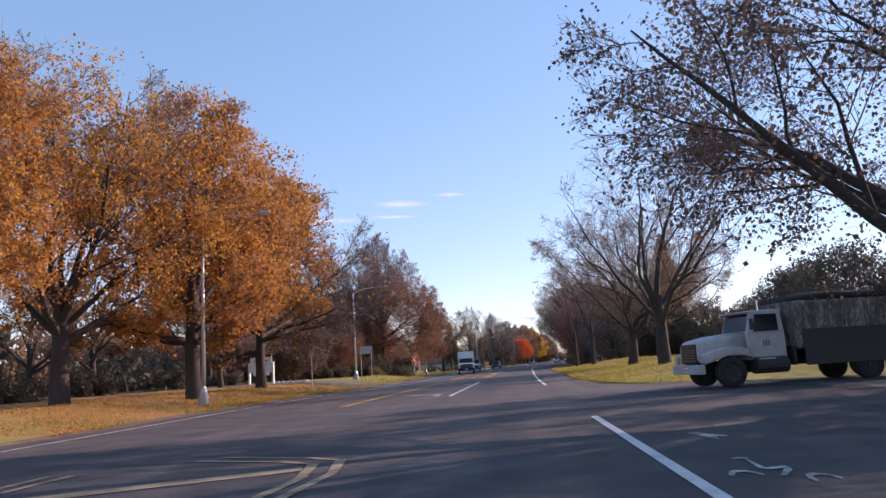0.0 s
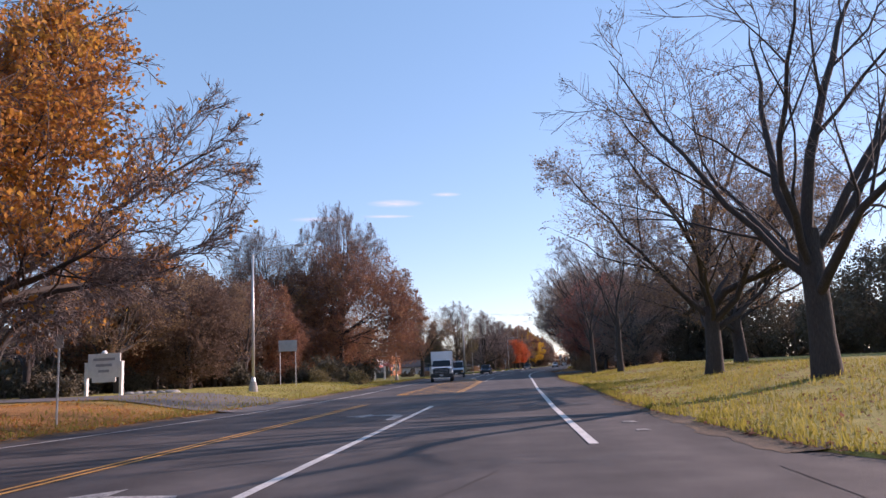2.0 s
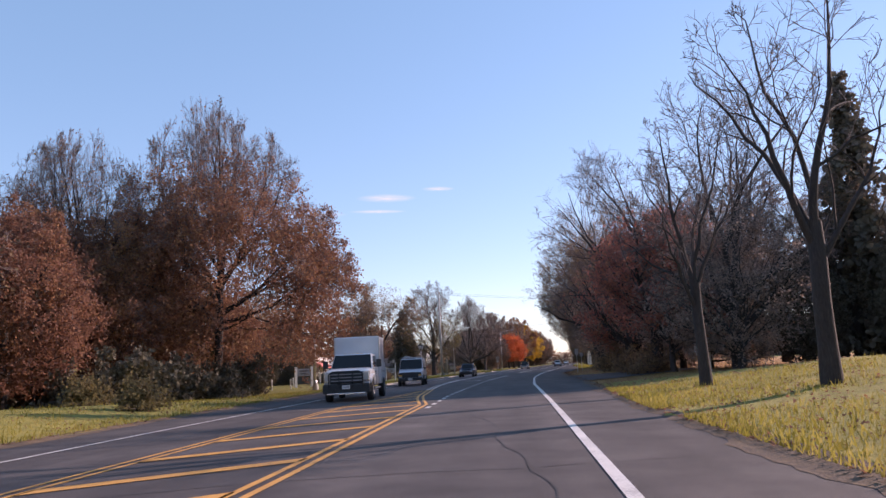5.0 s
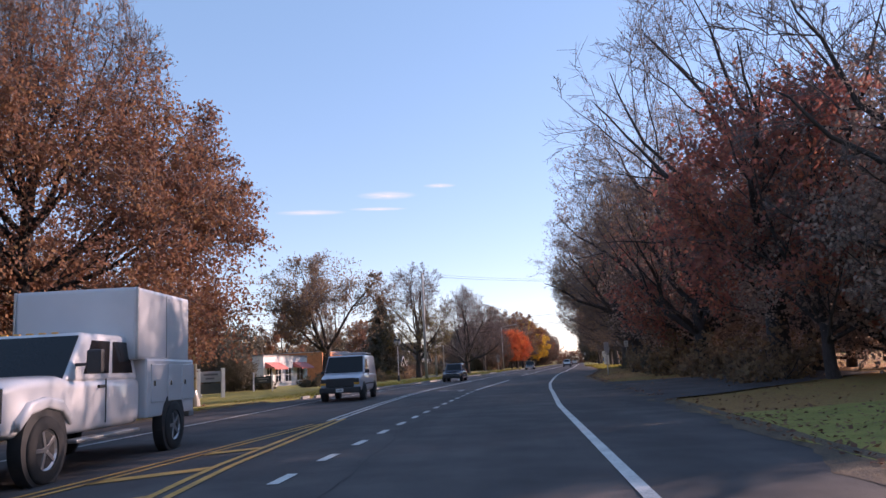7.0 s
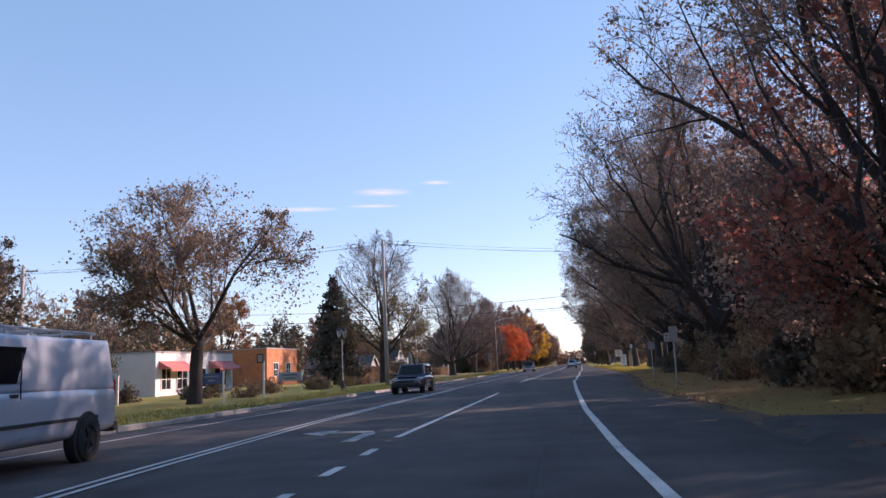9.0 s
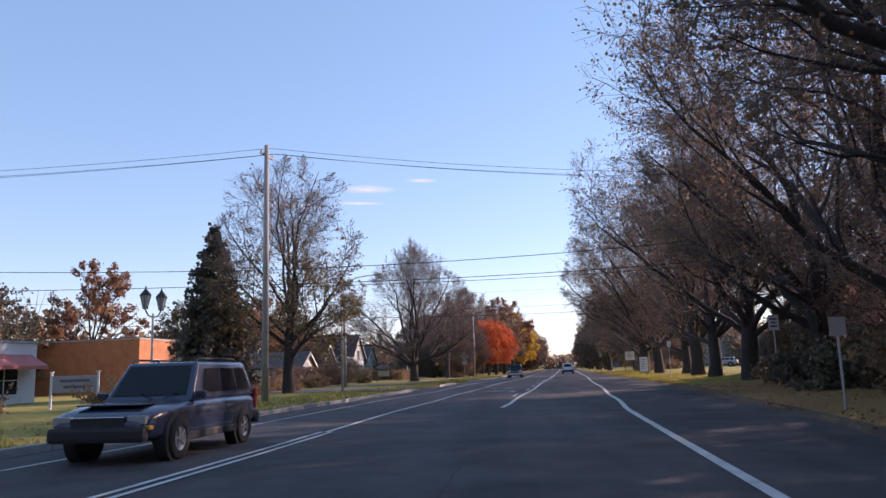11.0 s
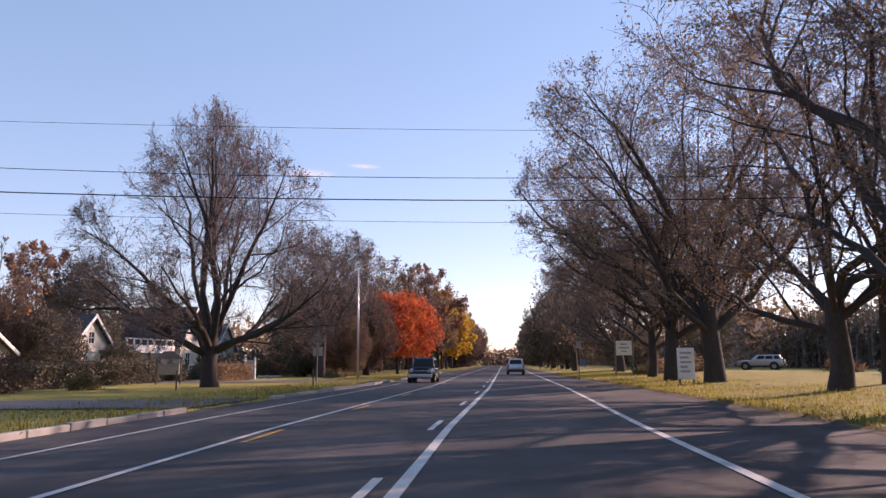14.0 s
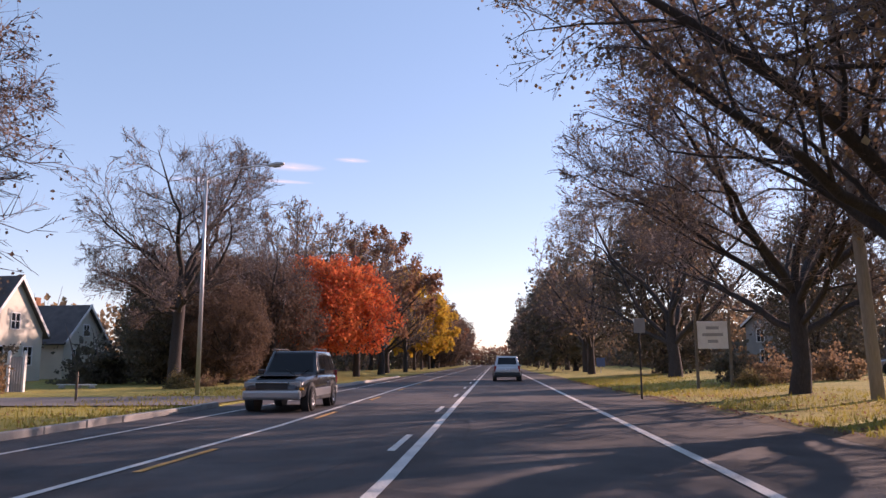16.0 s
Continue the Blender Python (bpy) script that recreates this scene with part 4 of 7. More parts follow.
shrub_kind("bush_dark", "dark", "dark evergreen shrub at the wood edge", 71, 2.4, 5600, 0.2)
shrub_kind("bush_brown", "brown", "brown twiggy autumn shrub by the pavement", 72, 1.8, 1800, 0.17)
shrub_kind("bush_olive", "olive", "yellow-green garden shrub in a border", 73, 1.2, 1800, 0.14)


def conifer_kind(key, seed, H, R, label, tiers=26, per=9):
    """A spruce: a straight stem and tiers of drooping boughs with hanging sprays of needles."""
    rng = np.random.default_rng(seed)
    zt = np.linspace(-0.2, H, 9)
    wood = tubes(np.stack([np.zeros(9), np.zeros(9), zt], -1)[None], np.linspace(0.22, 0.02, 9)[None], 8)
    t = np.repeat(np.linspace(0.05, 0.985, tiers), per)
    n = len(t)
    az = rng.uniform(0, 6.28, n)
    L = R * (1 - t) ** 0.85 * rng.uniform(0.75, 1.15, n) + 0.15
    P1, R1 = grow(rng, np.stack([np.zeros(n), np.zeros(n), t * H], -1), np.stack([np.cos(az), np.sin(az), np.full(n, 0.15)], -1), L, np.full(n, 0.025), 4, -0.06, 0.05)
    P2, R2 = sprout(rng, P1, R1, 7, 0.15, 1, (30, 60), 0.35, 2, -0.05, 0.1, 0.6)
    lf = leaves(rng, P2, 9000, 0.34, None, 0.08)
    ob = thing("spruce_tree", Matrix(), label, "tree")
    for nm, data, mat in (("trunk", join(wood, tubes(P1, R1, 4)), M_BARK), ("branchwork", tubes(P2, R2, 3), M_TWIG), ("crown", lf, LEAF["dark"])):
        o = new(nm, mesh_np(nm, *data, mat, nm != "crown"))
        o.parent = ob
        if nm != "trunk":
            o["kind"] = "stuff"
    KINDS[key] = (ob, H)


conifer_kind("spruce", 81, 14, 2.6, "dark pointed spruce tree")
conifer_kind("cedar", 82, 12, 3.3, "dark broad pointed cedar by the shops", 30, 10)

# the big trees along the first lawn and verge
plant("maple_a", -18.4, 28.8, 17.8, 0)
plant("maple_b", -15.1, 33.7, 17.5, 120)
plant("maple_b", -17.6, 20.0, 14, 30)
plant("maple_c", -15.5, 45.3, 15.6, 270)
plant("bare_fine", -22.5, 55.5, 12.5, 200)
plant("oak_near", 9.0, 15.6, 16, 200)
# unseen oaks, added off to the right to throw shade on the road
plant("oak_near", 20.5, 29.5, 13, 70)
for x, y, h, r in ((21, 8, 14, 20), (23, 15, 14.5, 140), (24.5, 21.5, 14, 260)):
    plant("oak_low", x, y, h, r)
plant("bare_big", 8.9, 46.1, 17.2, 255)
plant("brownleaf", 8.66, 57.1, 16.5, 20)
plant("brownleaf", 12.3, 65.3, 15.5, 140)
plant("bare_slim", 8.1, 79.8, 12.8, 190)
plant("bare_slim", 6.95, 86.4, 11.0, 60)
plant("spruce", 21.5, 106.0, 20, 0)
plant("bare_up", 13.0, 103.2, 19.5, 300)
plant("bare_up", 14.6, 108, 20, 60)
# beeches and evergreens on the left
plant("rust_a", -20.3, 114.6, 26.3, 0)
plant("rust_a", -28.2, 109.4, 22.0, 130)
plant("rust_b", -33.5, 101, 15.5, 30)
plant("rust_b", -27, 104, 14, 130)
plant("rust_b", -24.5, 97, 13, 60)
plant("rust_b", -25, 124, 13, 80)
plant("rust_b", -30, 113, 13, 200)
plant("bush_olive", -13.0, 88, 1.2, 0)
for x, y in ((-17.5, 109), (-18.5, 114), (-20, 104), (-19.5, 98)):
    plant("bush_dark", x, y, 3.2, x * 40)
# small town trees in the middle
plant("oak_low", -13.7, 142.6, 12.5, 30)
plant("oak_low", -24.5, 136, 11.5, 110)
plant("oliveleaf", -10.8, 180.8, 17.5, 0)
plant("cedar", -15.6, 180.5, 12.5, 70)
plant("bare_wide", -6.5, 215.2, 17.6, 300)
plant("bare_round", -4.2, 240.3, 15.6, 80)
plant("evergreen_a", -6.8, 247, 9.5, 10)
plant("brown_dome", -4.0, 248.5, 9.0, 80)
plant("brown_dome", -2.6, 244.5, 6.5, 200)
plant("brown_dome", -1.4, 250.5, 9.0, 140)
plant("bare_slim", -0.9, 248.5, 11.5, 140)
plant("bare_fine", -5.5, 257.5, 13.5, 150)
plant("bare_fine", -7.5, 267, 13.5, 40)
plant("red", 1.6, 257.5, 10.5, 30)
for x, y, k, h in ((-12.5, 237.5, "bush_dark", 2.4), (-21, 222, "brown_dome", 7), (-24.5, 150.5, "evergreen_b", 5.6), (-26.8, 153.5, "evergreen_b", 6.4), (-23.0, 147.6, "evergreen_b", 4.2), (-27.5, 147, "evergreen_b", 5.2), (-30.5, 142, "evergreen_b", 6), (-25.5, 140, "evergreen_b", 4.8), (-33, 150, "evergreen_a", 7), (-28.5, 134, "evergreen_b", 5), (-18.5, 222.5, "evergreen_b", 5.5), (-15.2, 225.5, "evergreen_b", 3.2), (-13.6, 229.5, "bush_dark", 1.7), (-13.3, 234.5, "bush_dark", 1.6), (-17.5, 210, "bush_dark", 2.0), (-18.5, 204, "bush_brown", 1.9), (-10.5, 246.5, "bush_dark", 2.4), (-6.4, 245, "evergreen_b", 6.5), (-11.5, 268, "evergreen_a", 12), (-8.0, 262.5, "evergreen_b", 9.5), (-8.5, 272, "evergreen_a", 13), (-26, 243, "evergreen_a", 12), (-27, 224, "far_rust", 12)):
    plant(k, x, y, h, (x * 31 + y * 17) % 360)
# trees along the right of the last stretch
for x, y, k, h, r in ((15.7, 176, "brownleaf_b", 20.5, 0), (16.6, 186, "brownleaf", 20, 50), (17.4, 192.5, "brownleaf_b", 20.5, 160), (21.6, 202.5, "bare_slim", 15, 220), (18.4, 200.2, "brownleaf", 17.5, 75), (18.8, 211.8, "brownleaf_b", 21, 260), (18.5, 217.2, "brownleaf", 20.5, 330), (19.9, 225.5, "bare_fine", 16, 20), (29, 241, "evergreen_a", 10, 20), (23, 246, "brownleaf_b", 16.5, 200), (25.5, 255, "evergreen_a", 15, 110)):
    plant(k, x, y, h, r)
# woods on the right of the second stretch: open trees in front, dense ones behind
rng = np.random.default_rng(90)
for x, y, k, h, r in ((10.6, 112, "bare_big", 19, 40), (10.8, 124, "brownleaf_b", 17, 60), (10.4, 141, "brownleaf_b", 17, 130), (12.6, 146, "brownleaf", 20, 250), (14.2, 157, "brownleaf_b", 20, 20), (15.4, 166, "brownleaf", 20, 180)):
    plant(k, x, y, h, r)
for y in np.arange(106, 176, 8.5):
    e = float(ROAD_RIGHT(y * S)) / S
    for off, keys in ((15.5, ("far_rust", "far_bare", "brownleaf_b", "far_rust")),):
        key = keys[rng.integers(len(keys))]
        H = KINDS[key][1]
        plant(key, e + off + rng.uniform(-1.2, 1.2), y + rng.uniform(-1.5, 1.5), H * rng.uniform(0.9, 1.15), rng.uniform(0, 360))
for y in np.arange(110, 172, 4.2):
    e = float(ROAD_RIGHT(y * S)) / S
    plant(("bush_brown", "bush_dark", "bush_brown")[rng.integers(3)], e + 4.9 + rng.uniform(-0.4, 0.8), y, 2.2 * rng.uniform(0.8, 1.2), rng.uniform(0, 360))
for x, y, h in ((21.5, 178.5, 6.5), (24.5, 182.5, 7.5), (23.0, 186.5, 6.0), (27.5, 189.0, 7.0), (20.2, 174.0, 7.0), (30.5, 194.0, 6.5)):
    plant("evergreen_b", x, y, h, x * 50)
plant("wine", 10.6, 108.0, 11.5, 30)
plant("thicket", 15.0, 108.5, 9.5, 250)
plant("thicket", 12.2, 129.0, 14.0, 200)
plant("wine", 12.6, 114.0, 13.0, 120)
plant("wine", 12.0, 127.5, 13.5, 200)
for k, y in enumerate(np.arange(102.5, 173, 6.6)):
    if k in (5, 7):
        continue
    e = float(ROAD_RIGHT(y * S)) / S
    plant("thicket", e + 8.6 + rng.uniform(-0.6, 1.6), y, rng.uniform(11.5, 15), rng.uniform(0, 360))
# dark belt beyond the first lawn
for y in np.arange(34, 98, 8.0):
    plant(("evergreen_b", "far_dark", "far_rust")[rng.integers(3)], 36 + rng.uniform(-2, 3) - 0.1 * (y - 34), y, rng.uniform(9, 12), rng.uniform(0, 360))
for x, y in ((22.5, 104), (25, 101), (30, 96), (18, 105.5), (23, 109)):
    plant(("evergreen_b", "evergreen_a")[rng.integers(2)], x, y, rng.uniform(7, 9), rng.uniform(0, 360))
for x, y in ((52, 45), (56, 60), (50, 75), (60, 30), (58, 18)):
    plant("far_bare", x, y, 14, rng.uniform(0, 360))
# dark belt behind the left verge
for y in np.arange(38, 128, 9.0):
    plant(("brown_dome", "far_dark", "far_rust", "brown_dome", "far_bare")[rng.integers(5)], -32 + rng.uniform(-4, 3) + 0.06 * (y - 36), y, rng.uniform(10.5, 14), rng.uniform(0, 360))
for x, y, k in ((-25, 71, "oak_low"), (-23.5, 78, "brown_dome"), (-26, 84, "oak_low"), (-23, 89, "far_bare"), (-29, 76, "rust_b")):
    plant(k, x, y, rng.uniform(10, 12.5), rng.uniform(0, 360))
for x, y, k, h in ((-40, 22, "far_rust", 12), (-46, 34, "far_bare", 13), (-36, 46, "far_dark", 8)):
    plant(k, x, y, h, rng.uniform(0, 360))
# behind the shops and houses
for y in np.arange(132, 262, 10):
    plant(("far_bare", "far_rust", "far_dark", "far_bare")[rng.integers(4)], (-42 if 165 < y < 210 else -37) + 0.1 * (y - 132) + rng.uniform(-4, 3), y, rng.uniform(11, 14), rng.uniform(0, 360))
# the avenue that runs on to the end
for y in np.arange(264, 420, 9):
    l, r = float(ROAD_LEFT(y * S)) / S, float(ROAD_RIGHT(y * S)) / S
    kl = ("far_bare", "brown_dome", "far_bare", "far_rust")
    plant("yellow" if 296 < y < 332 else kl[rng.integers(len(kl))], l - 3.5 + rng.uniform(-0.6, 0.6), y, rng.uniform(13, 16), rng.uniform(0, 360))
    plant("far_bare", l - 10 + rng.uniform(-1, 1), y + 3, rng.uniform(16, 19), rng.uniform(0, 360))
    plant(("far_dark", "far_bare", "far_bare")[rng.integers(3)], r + 4.0 + rng.uniform(-0.6, 0.6), y, rng.uniform(13, 16), rng.uniform(0, 360))


def treeline(pts, h, n, leaf, label, size=0.8, depth=6.0):
    """Far woods: one uneven bank of leafage along a line, with bare stems in it."""
    rr = np.random.default_rng(n + len(pts))
    P = np.array(pts, float) * S
    seg = np.linalg.norm(np.diff(P, axis=0), axis=1)
    d = rr.uniform(0, seg.sum(), n)
    acc = np.concatenate([[0], np.cumsum(seg)])
    xy = np.stack([np.interp(d, acc, P[:, k]) for k in (0, 1)], -1) + rr.normal(size=(n, 2)) * depth / 2
    top = h * np.array([0.62 + 0.5 * noise.noise((q * 0.09, 2.0, 0)) + 0.25 * noise.noise((q * 0.35, 5.0, 0)) for q in d])
    z = top * rr.uniform(0, 1, n) ** 0.8
    c = np.stack([xy[:, 0], xy[:, 1], z], -1)
    k = n // 40
    stems, rad = grow(rr, np.stack([xy[:k, 0], xy[:k, 1], np.zeros(k)], -1), np.stack([rr.normal(size=k) * 0.12, rr.normal(size=k) * 0.12, np.ones(k)], -1), top[:k] * rr.uniform(0.8, 1.25, k), np.full(k, 0.12), 3, 0.0, 0.12)
    ob = tagged(new("far_woods"), label, "woods", kind="stuff")
    new("branchwork", mesh_np("branchwork", *tubes(stems, rad, 4), M_TWIG)).parent = ob
    new("foliage", mesh_np("foliage", *leaves(rr, np.repeat(c[:, None], 2, 1) + np.array([[0, 0, 0], [0, 0, 0.01]]), n, size), LEAF[leaf])).parent = ob


treeline([(-60, 8), (-48, 40), (-40, 80), (-38, 128)], 11, 17000, "brown", "hazy brown woods behind the verge")
treeline([(-34, 60), (-31, 90), (-30, 126)], 6.5, 8000, "dark", "dark evergreen thicket behind the verge", 0.6, 4)
treeline([(-46, 130), (-42, 180), (-34, 240), (-24, 300), (-8, 430)], 12, 20000, "brown", "brown autumn woods behind the houses")
treeline([(62, 12), (58, 50), (44, 90), (30, 112)], 11, 24000, "dark", "dark woods beyond the lawn", 0.75)
treeline([(56, 195), (54, 240), (46, 262), (44, 300), (48, 430)], 13, 27000, "brown", "brown woods beyond the gardens", 0.68)
treeline([(50, 180), (53, 212), (48, 240), (46, 262)], 10, 40000, "dark", "dark thicket beyond the gardens", 0.42, 5)
treeline([(-16, 258), (-4, 300), (8, 360), (18, 430)], 6, 11000, "dark", "dark hedgerow behind the avenue trees", 0.5, 3)
treeline([(33, 262), (38, 300), (48, 360), (56, 430)], 6, 9000, "dark", "dark hedgerow behind the avenue trees", 0.5, 3)
treeline([(8, 436), (26, 446), (48, 450), (80, 440)], 12, 11000, "rust", "rusty woods at the end of the road")

# thin cloud streaks in a clear sky
M_CLOUD = bpy.data.materials.new("glowing_thin_cloud")
M_CLOUD.use_nodes = True
nt = M_CLOUD.node_tree
tr_, mx_ = nt.nodes.new("ShaderNodeBsdfTransparent"), nt.nodes.new("ShaderNodeMixShader")
tc_, nz_ = nt.nodes.new("ShaderNodeTexCoord"), nt.nodes.new("ShaderNodeTexNoise")
gr_ = nt.nodes.new("ShaderNodeTexGradient")
gr_.gradient_type = "SPHERICAL"
nt.links.new(tc_.outputs["Object"], gr_.inputs[0])
nt.links.new(tc_.outputs["Object"], nz_.inputs["Vector"])
nz_.inputs["Scale"].default_value = 2.2
ml_ = nt.nodes.new("ShaderNodeMath")
ml_.operation = "MULTIPLY"
nt.links.new(gr_.outputs[0], ml_.inputs[0])
nt.links.new(nz_.outputs[0], ml_.inputs[1])
# an even glow stands in for the sunlight on the cloud
em_ = nt.nodes.new("ShaderNodeEmission")
em_.inputs[0].default_value, em_.inputs[1].default_value = (1, 0.95, 0.97, 1), 0.55
nt.links.new(ml_.outputs[0], mx_.inputs[0])
nt.links.new(tr_.outputs[0], mx_.inputs[1])
nt.links.new(em_.outputs[0], mx_.inputs[2])
nt.links.new(mx_.outputs[0], nt.nodes["Material Output"].inputs["Surface"])
for x, z, w, h in ((-214, 338, 62, 9), (-366, 314, 75, 6), (-232, 312, 60, 4), (-110, 350, 34, 5)):
    bm = bmesh.new()
    bmesh.ops.create_circle(bm, cap_ends=True, segments=24, radius=1)
    ob = part("cloud", bm, M_CLOUD)
    ob.matrix_world = pose(x, 1500, z, 90, 3, 0) @ Matrix.Diagonal((w, h, 1, 1))
    ob.visible_shadow = False
    tagged(ob, "thin white cloud streak in the sky", "cloud", kind="structure")


# ---- grass and fallen leaves, strewn over the verges ----
def strewn(name, label, xs, ys, n, make, mats, seed):
    """Many small pieces on the ground: offsets xs from the road edge (negative: left), ys along it, in plan units."""
    rr = np.random.default_rng(seed)
    y = rr.uniform(ys[0], ys[1], n) * S
    d = xs[0] + (xs[1] - xs[0]) * rr.uniform(0, 1, n) ** 1.6
    x = np.where(d < 0, ROAD_LEFT(y) + d * S, ROAD_RIGHT(y) + d * S)
    keep = np.array([noise.noise((a * 0.25, c * 0.25, seed)) > -0.25 for a, c in zip(x, y)])
    x, y = x[keep], y[keep]
    base = np.stack([x, y, ground_z(x, y) + 0.015], -1)
    ob = new(name, mesh_np(name, *make(rr, base), mats))
    tagged(ob, label, "grass" if "grass" in name else "fallen leaves", kind="stuff")


def grass_blades(rr, c):
    n = len(c)
    u = rr.normal(size=(n, 3)) * np.array([1, 1, 0])
    u /= np.linalg.norm(u, axis=1, keepdims=True)
    t = rr.normal(size=(n, 3)) * 0.35 + np.array([0, 0, 1])
    h = rr.uniform(0.05, 0.13, n)[:, None]
    w = rr.uniform(0.008, 0.02, n)[:, None]
    return np.stack([c - u * w, c + u * w, c + t * h + u * w * 0.3, c + t * h - u * w * 0.3], 1).reshape(-1, 3), np.arange(n * 4).reshape(-1, 4)


def flat_leaves(rr, c):
    n = len(c)
    a = rr.uniform(0, 6.28, n)
    d = np.stack([np.cos(a), np.sin(a), rr.normal(size=n) * 0.25], -1)
    u = np.stack([-np.sin(a), np.cos(a), rr.normal(size=n) * 0.25], -1)
    s = rr.uniform(0.05, 0.11, n)[:, None]
    return np.stack([c, c + d * s * 0.6 + u * s * 0.5, c + d * s * 1.2 + np.array([0, 0, 0.02]), c + d * s * 0.6 - u * s * 0.5], 1).reshape(-1, 3), np.arange(n * 4).reshape(-1, 4)


M_BLADE = leaf_material("grass_blades", [(0.05, (0.14, 0.13, 0.03)), (0.5, (0.3, 0.26, 0.05)), (1.0, (0.45, 0.36, 0.12))], 0.5)
strewn("grass", "short yellow-green lawn grass beside the road", (0.05, 9), (29, 92), 42000, grass_blades, M_BLADE, 1)
strewn("grass", "short yellow-green lawn grass beside the road", (0.1, 6), (176, 250), 22000, grass_blades, M_BLADE, 2)
strewn("grass", "short yellow-green verge grass beside the road", (-0.1, -6), (20, 112), 22000, grass_blades, M_BLADE, 3)
strewn("grass", "short yellow-green verge grass behind the kerb", (-0.25, -5), (121, 240), 22000, grass_blades, M_BLADE, 4)
strewn("fallen_leaves", "orange maple leaves lying on the verge", (-0.05, -9), (12, 60), 16000, flat_leaves, LEAF["orange"], 5)
strewn("fallen_leaves", "brown leaves lying along the verge", (-0.02, -5), (55, 240), 7000, flat_leaves, LEAF["rust"], 6)
strewn("fallen_leaves", "brown leaves lying on the lawn", (-0.0 + 0.02, 8), (29, 100), 8000, flat_leaves, LEAF["rust"], 7)
strewn("fallen_leaves", "brown leaves lying along the wood edge", (0.02, 5), (100, 250), 8000, flat_leaves, LEAF["rust"], 8)



# ---- materials of the made things ----
def paint(name, c, rough=0.25, metal=0.0):
    return material(name, around(c, 0.06), rough, metal, 2.0, 200, 0.02, coat=0.6)


M_SILVER = paint("silver_car_paint", (0.45, 0.45, 0.46), 0.3, 0.6)
M_BLACK_CAR = paint("black_car_paint", (0.025, 0.025, 0.03))
M_BLUE_CAR = paint("dark_blue_car_paint", (0.03, 0.04, 0.075))
M_WHITE_CAR = paint("white_car_paint", (0.72, 0.73, 0.74), 0.35)
M_TRUCK_PALE = paint("service_truck_paint", (0.58, 0.58, 0.6), 0.35)
M_VAN = paint("pale_van_paint", (0.46, 0.5, 0.57), 0.35)
M_TRUCK_WHITE = material("dusty_white_truck_paint", [(0.3, (0.3, 0.3, 0.31)), (0.6, (0.48, 0.48, 0.5))], 0.5, 0, 3, 40, 0.1)
M_DUMP = material("scraped_dump_body", [(0.3, (0.05, 0.045, 0.045)), (0.5, (0.13, 0.11, 0.1)), (0.62, (0.34, 0.32, 0.3))], 0.7, 0.1, 2.2, 14, 0.4, stretch=(1.6, 1.6, 0.35))
M_TARP = material("black_tarp", around((0.03, 0.028, 0.03), 0.3), 0.9, 0, 2, 30, 0.5)
M_RUBBER = material("rubber", around((0.025, 0.024, 0.024), 0.2), 0.9, 0, 8, 60, 0.2)
M_RIM = material("alloy_rim", around((0.4, 0.4, 0.41), 0.15), 0.35, 0.8, 6, 60, 0.05)
M_PLASTIC = material("black_plastic", around((0.03, 0.03, 0.032), 0.2), 0.6, 0, 6, 80, 0.1)
M_CHROME = material("chrome", around((0.6, 0.6, 0.61), 0.1), 0.18, 0.9, 6, 60, 0.02)
M_GLASS = material("tinted_car_glass", around((0.014, 0.015, 0.018), 0.1), 0.08, 0, 2, 30, 0.0)
M_GLASS.node_tree.nodes["Principled BSDF"].inputs["Specular IOR Level"].default_value = 0.3
M_LAMP_CLEAR = material("clear_lamp_lens", around((0.38, 0.38, 0.38), 0.1), 0.15, 0, 8, 50, 0.05, coat=0.8)
M_LAMP_RED = material("red_lamp_lens", around((0.35, 0.02, 0.02), 0.15), 0.2, 0, 8, 50, 0.05, coat=0.8)
M_AMBER = material("amber_lamp_lens", around((0.8, 0.35, 0.03), 0.1), 0.3, 0, 8, 50, 0.05, coat=0.5)
M_GALV = material("galvanised_steel", around((0.42, 0.43, 0.44), 0.2), 0.45, 0.7, 3, 40, 0.08)
M_ALU = material("aluminium_pole", around((0.5, 0.5, 0.5), 0.12), 0.4, 0.6, 2, 40, 0.05)
M_WOOD_POLE = material("weathered_pole_wood", [(0.25, (0.22, 0.195, 0.18)), (0.75, (0.44, 0.4, 0.37))], 0.9, 0, 3, 30, 0.5, stretch=(1, 1, 0.12))
M_WOOD = material("weathered_wood", [(0.25, (0.11, 0.085, 0.065)), (0.75, (0.25, 0.2, 0.15))], 0.9, 0, 3, 30, 0.4, stretch=(1, 1, 0.2))
M_WHITE = material("white_painted_wood", [(0.25, (0.6, 0.59, 0.57)), (0.6, (0.8, 0.79, 0.77))], 0.6, 0, 3, 50, 0.15)
M_SIGN_GREY = material("grey_sign_back", around((0.36, 0.36, 0.37), 0.15), 0.5, 0.5, 3, 50, 0.05)
M_SIGN_DARK = material("dark_sign_board", around((0.05, 0.06, 0.06), 0.2), 0.5, 0, 3, 50, 0.05)
M_SIGN_BLUE = material("blue_sign_board", around((0.08, 0.14, 0.3), 0.15), 0.45, 0, 3, 50, 0.05)
M_LETTER = material("sign_lettering", around((0.12, 0.12, 0.14), 0.1), 0.6, 0, 3, 50, 0.0)
M_LETTER_PALE = material("pale_sign_lettering", around((0.65, 0.64, 0.6), 0.1), 0.6, 0, 3, 50, 0.0)
M_IRON = material("black_iron", around((0.03, 0.03, 0.032), 0.25), 0.55, 0.4, 5, 60, 0.15)
M_WIRE = material("cable", around((0.02, 0.02, 0.022), 0.1), 0.7, 0, 5, 60, 0.0)
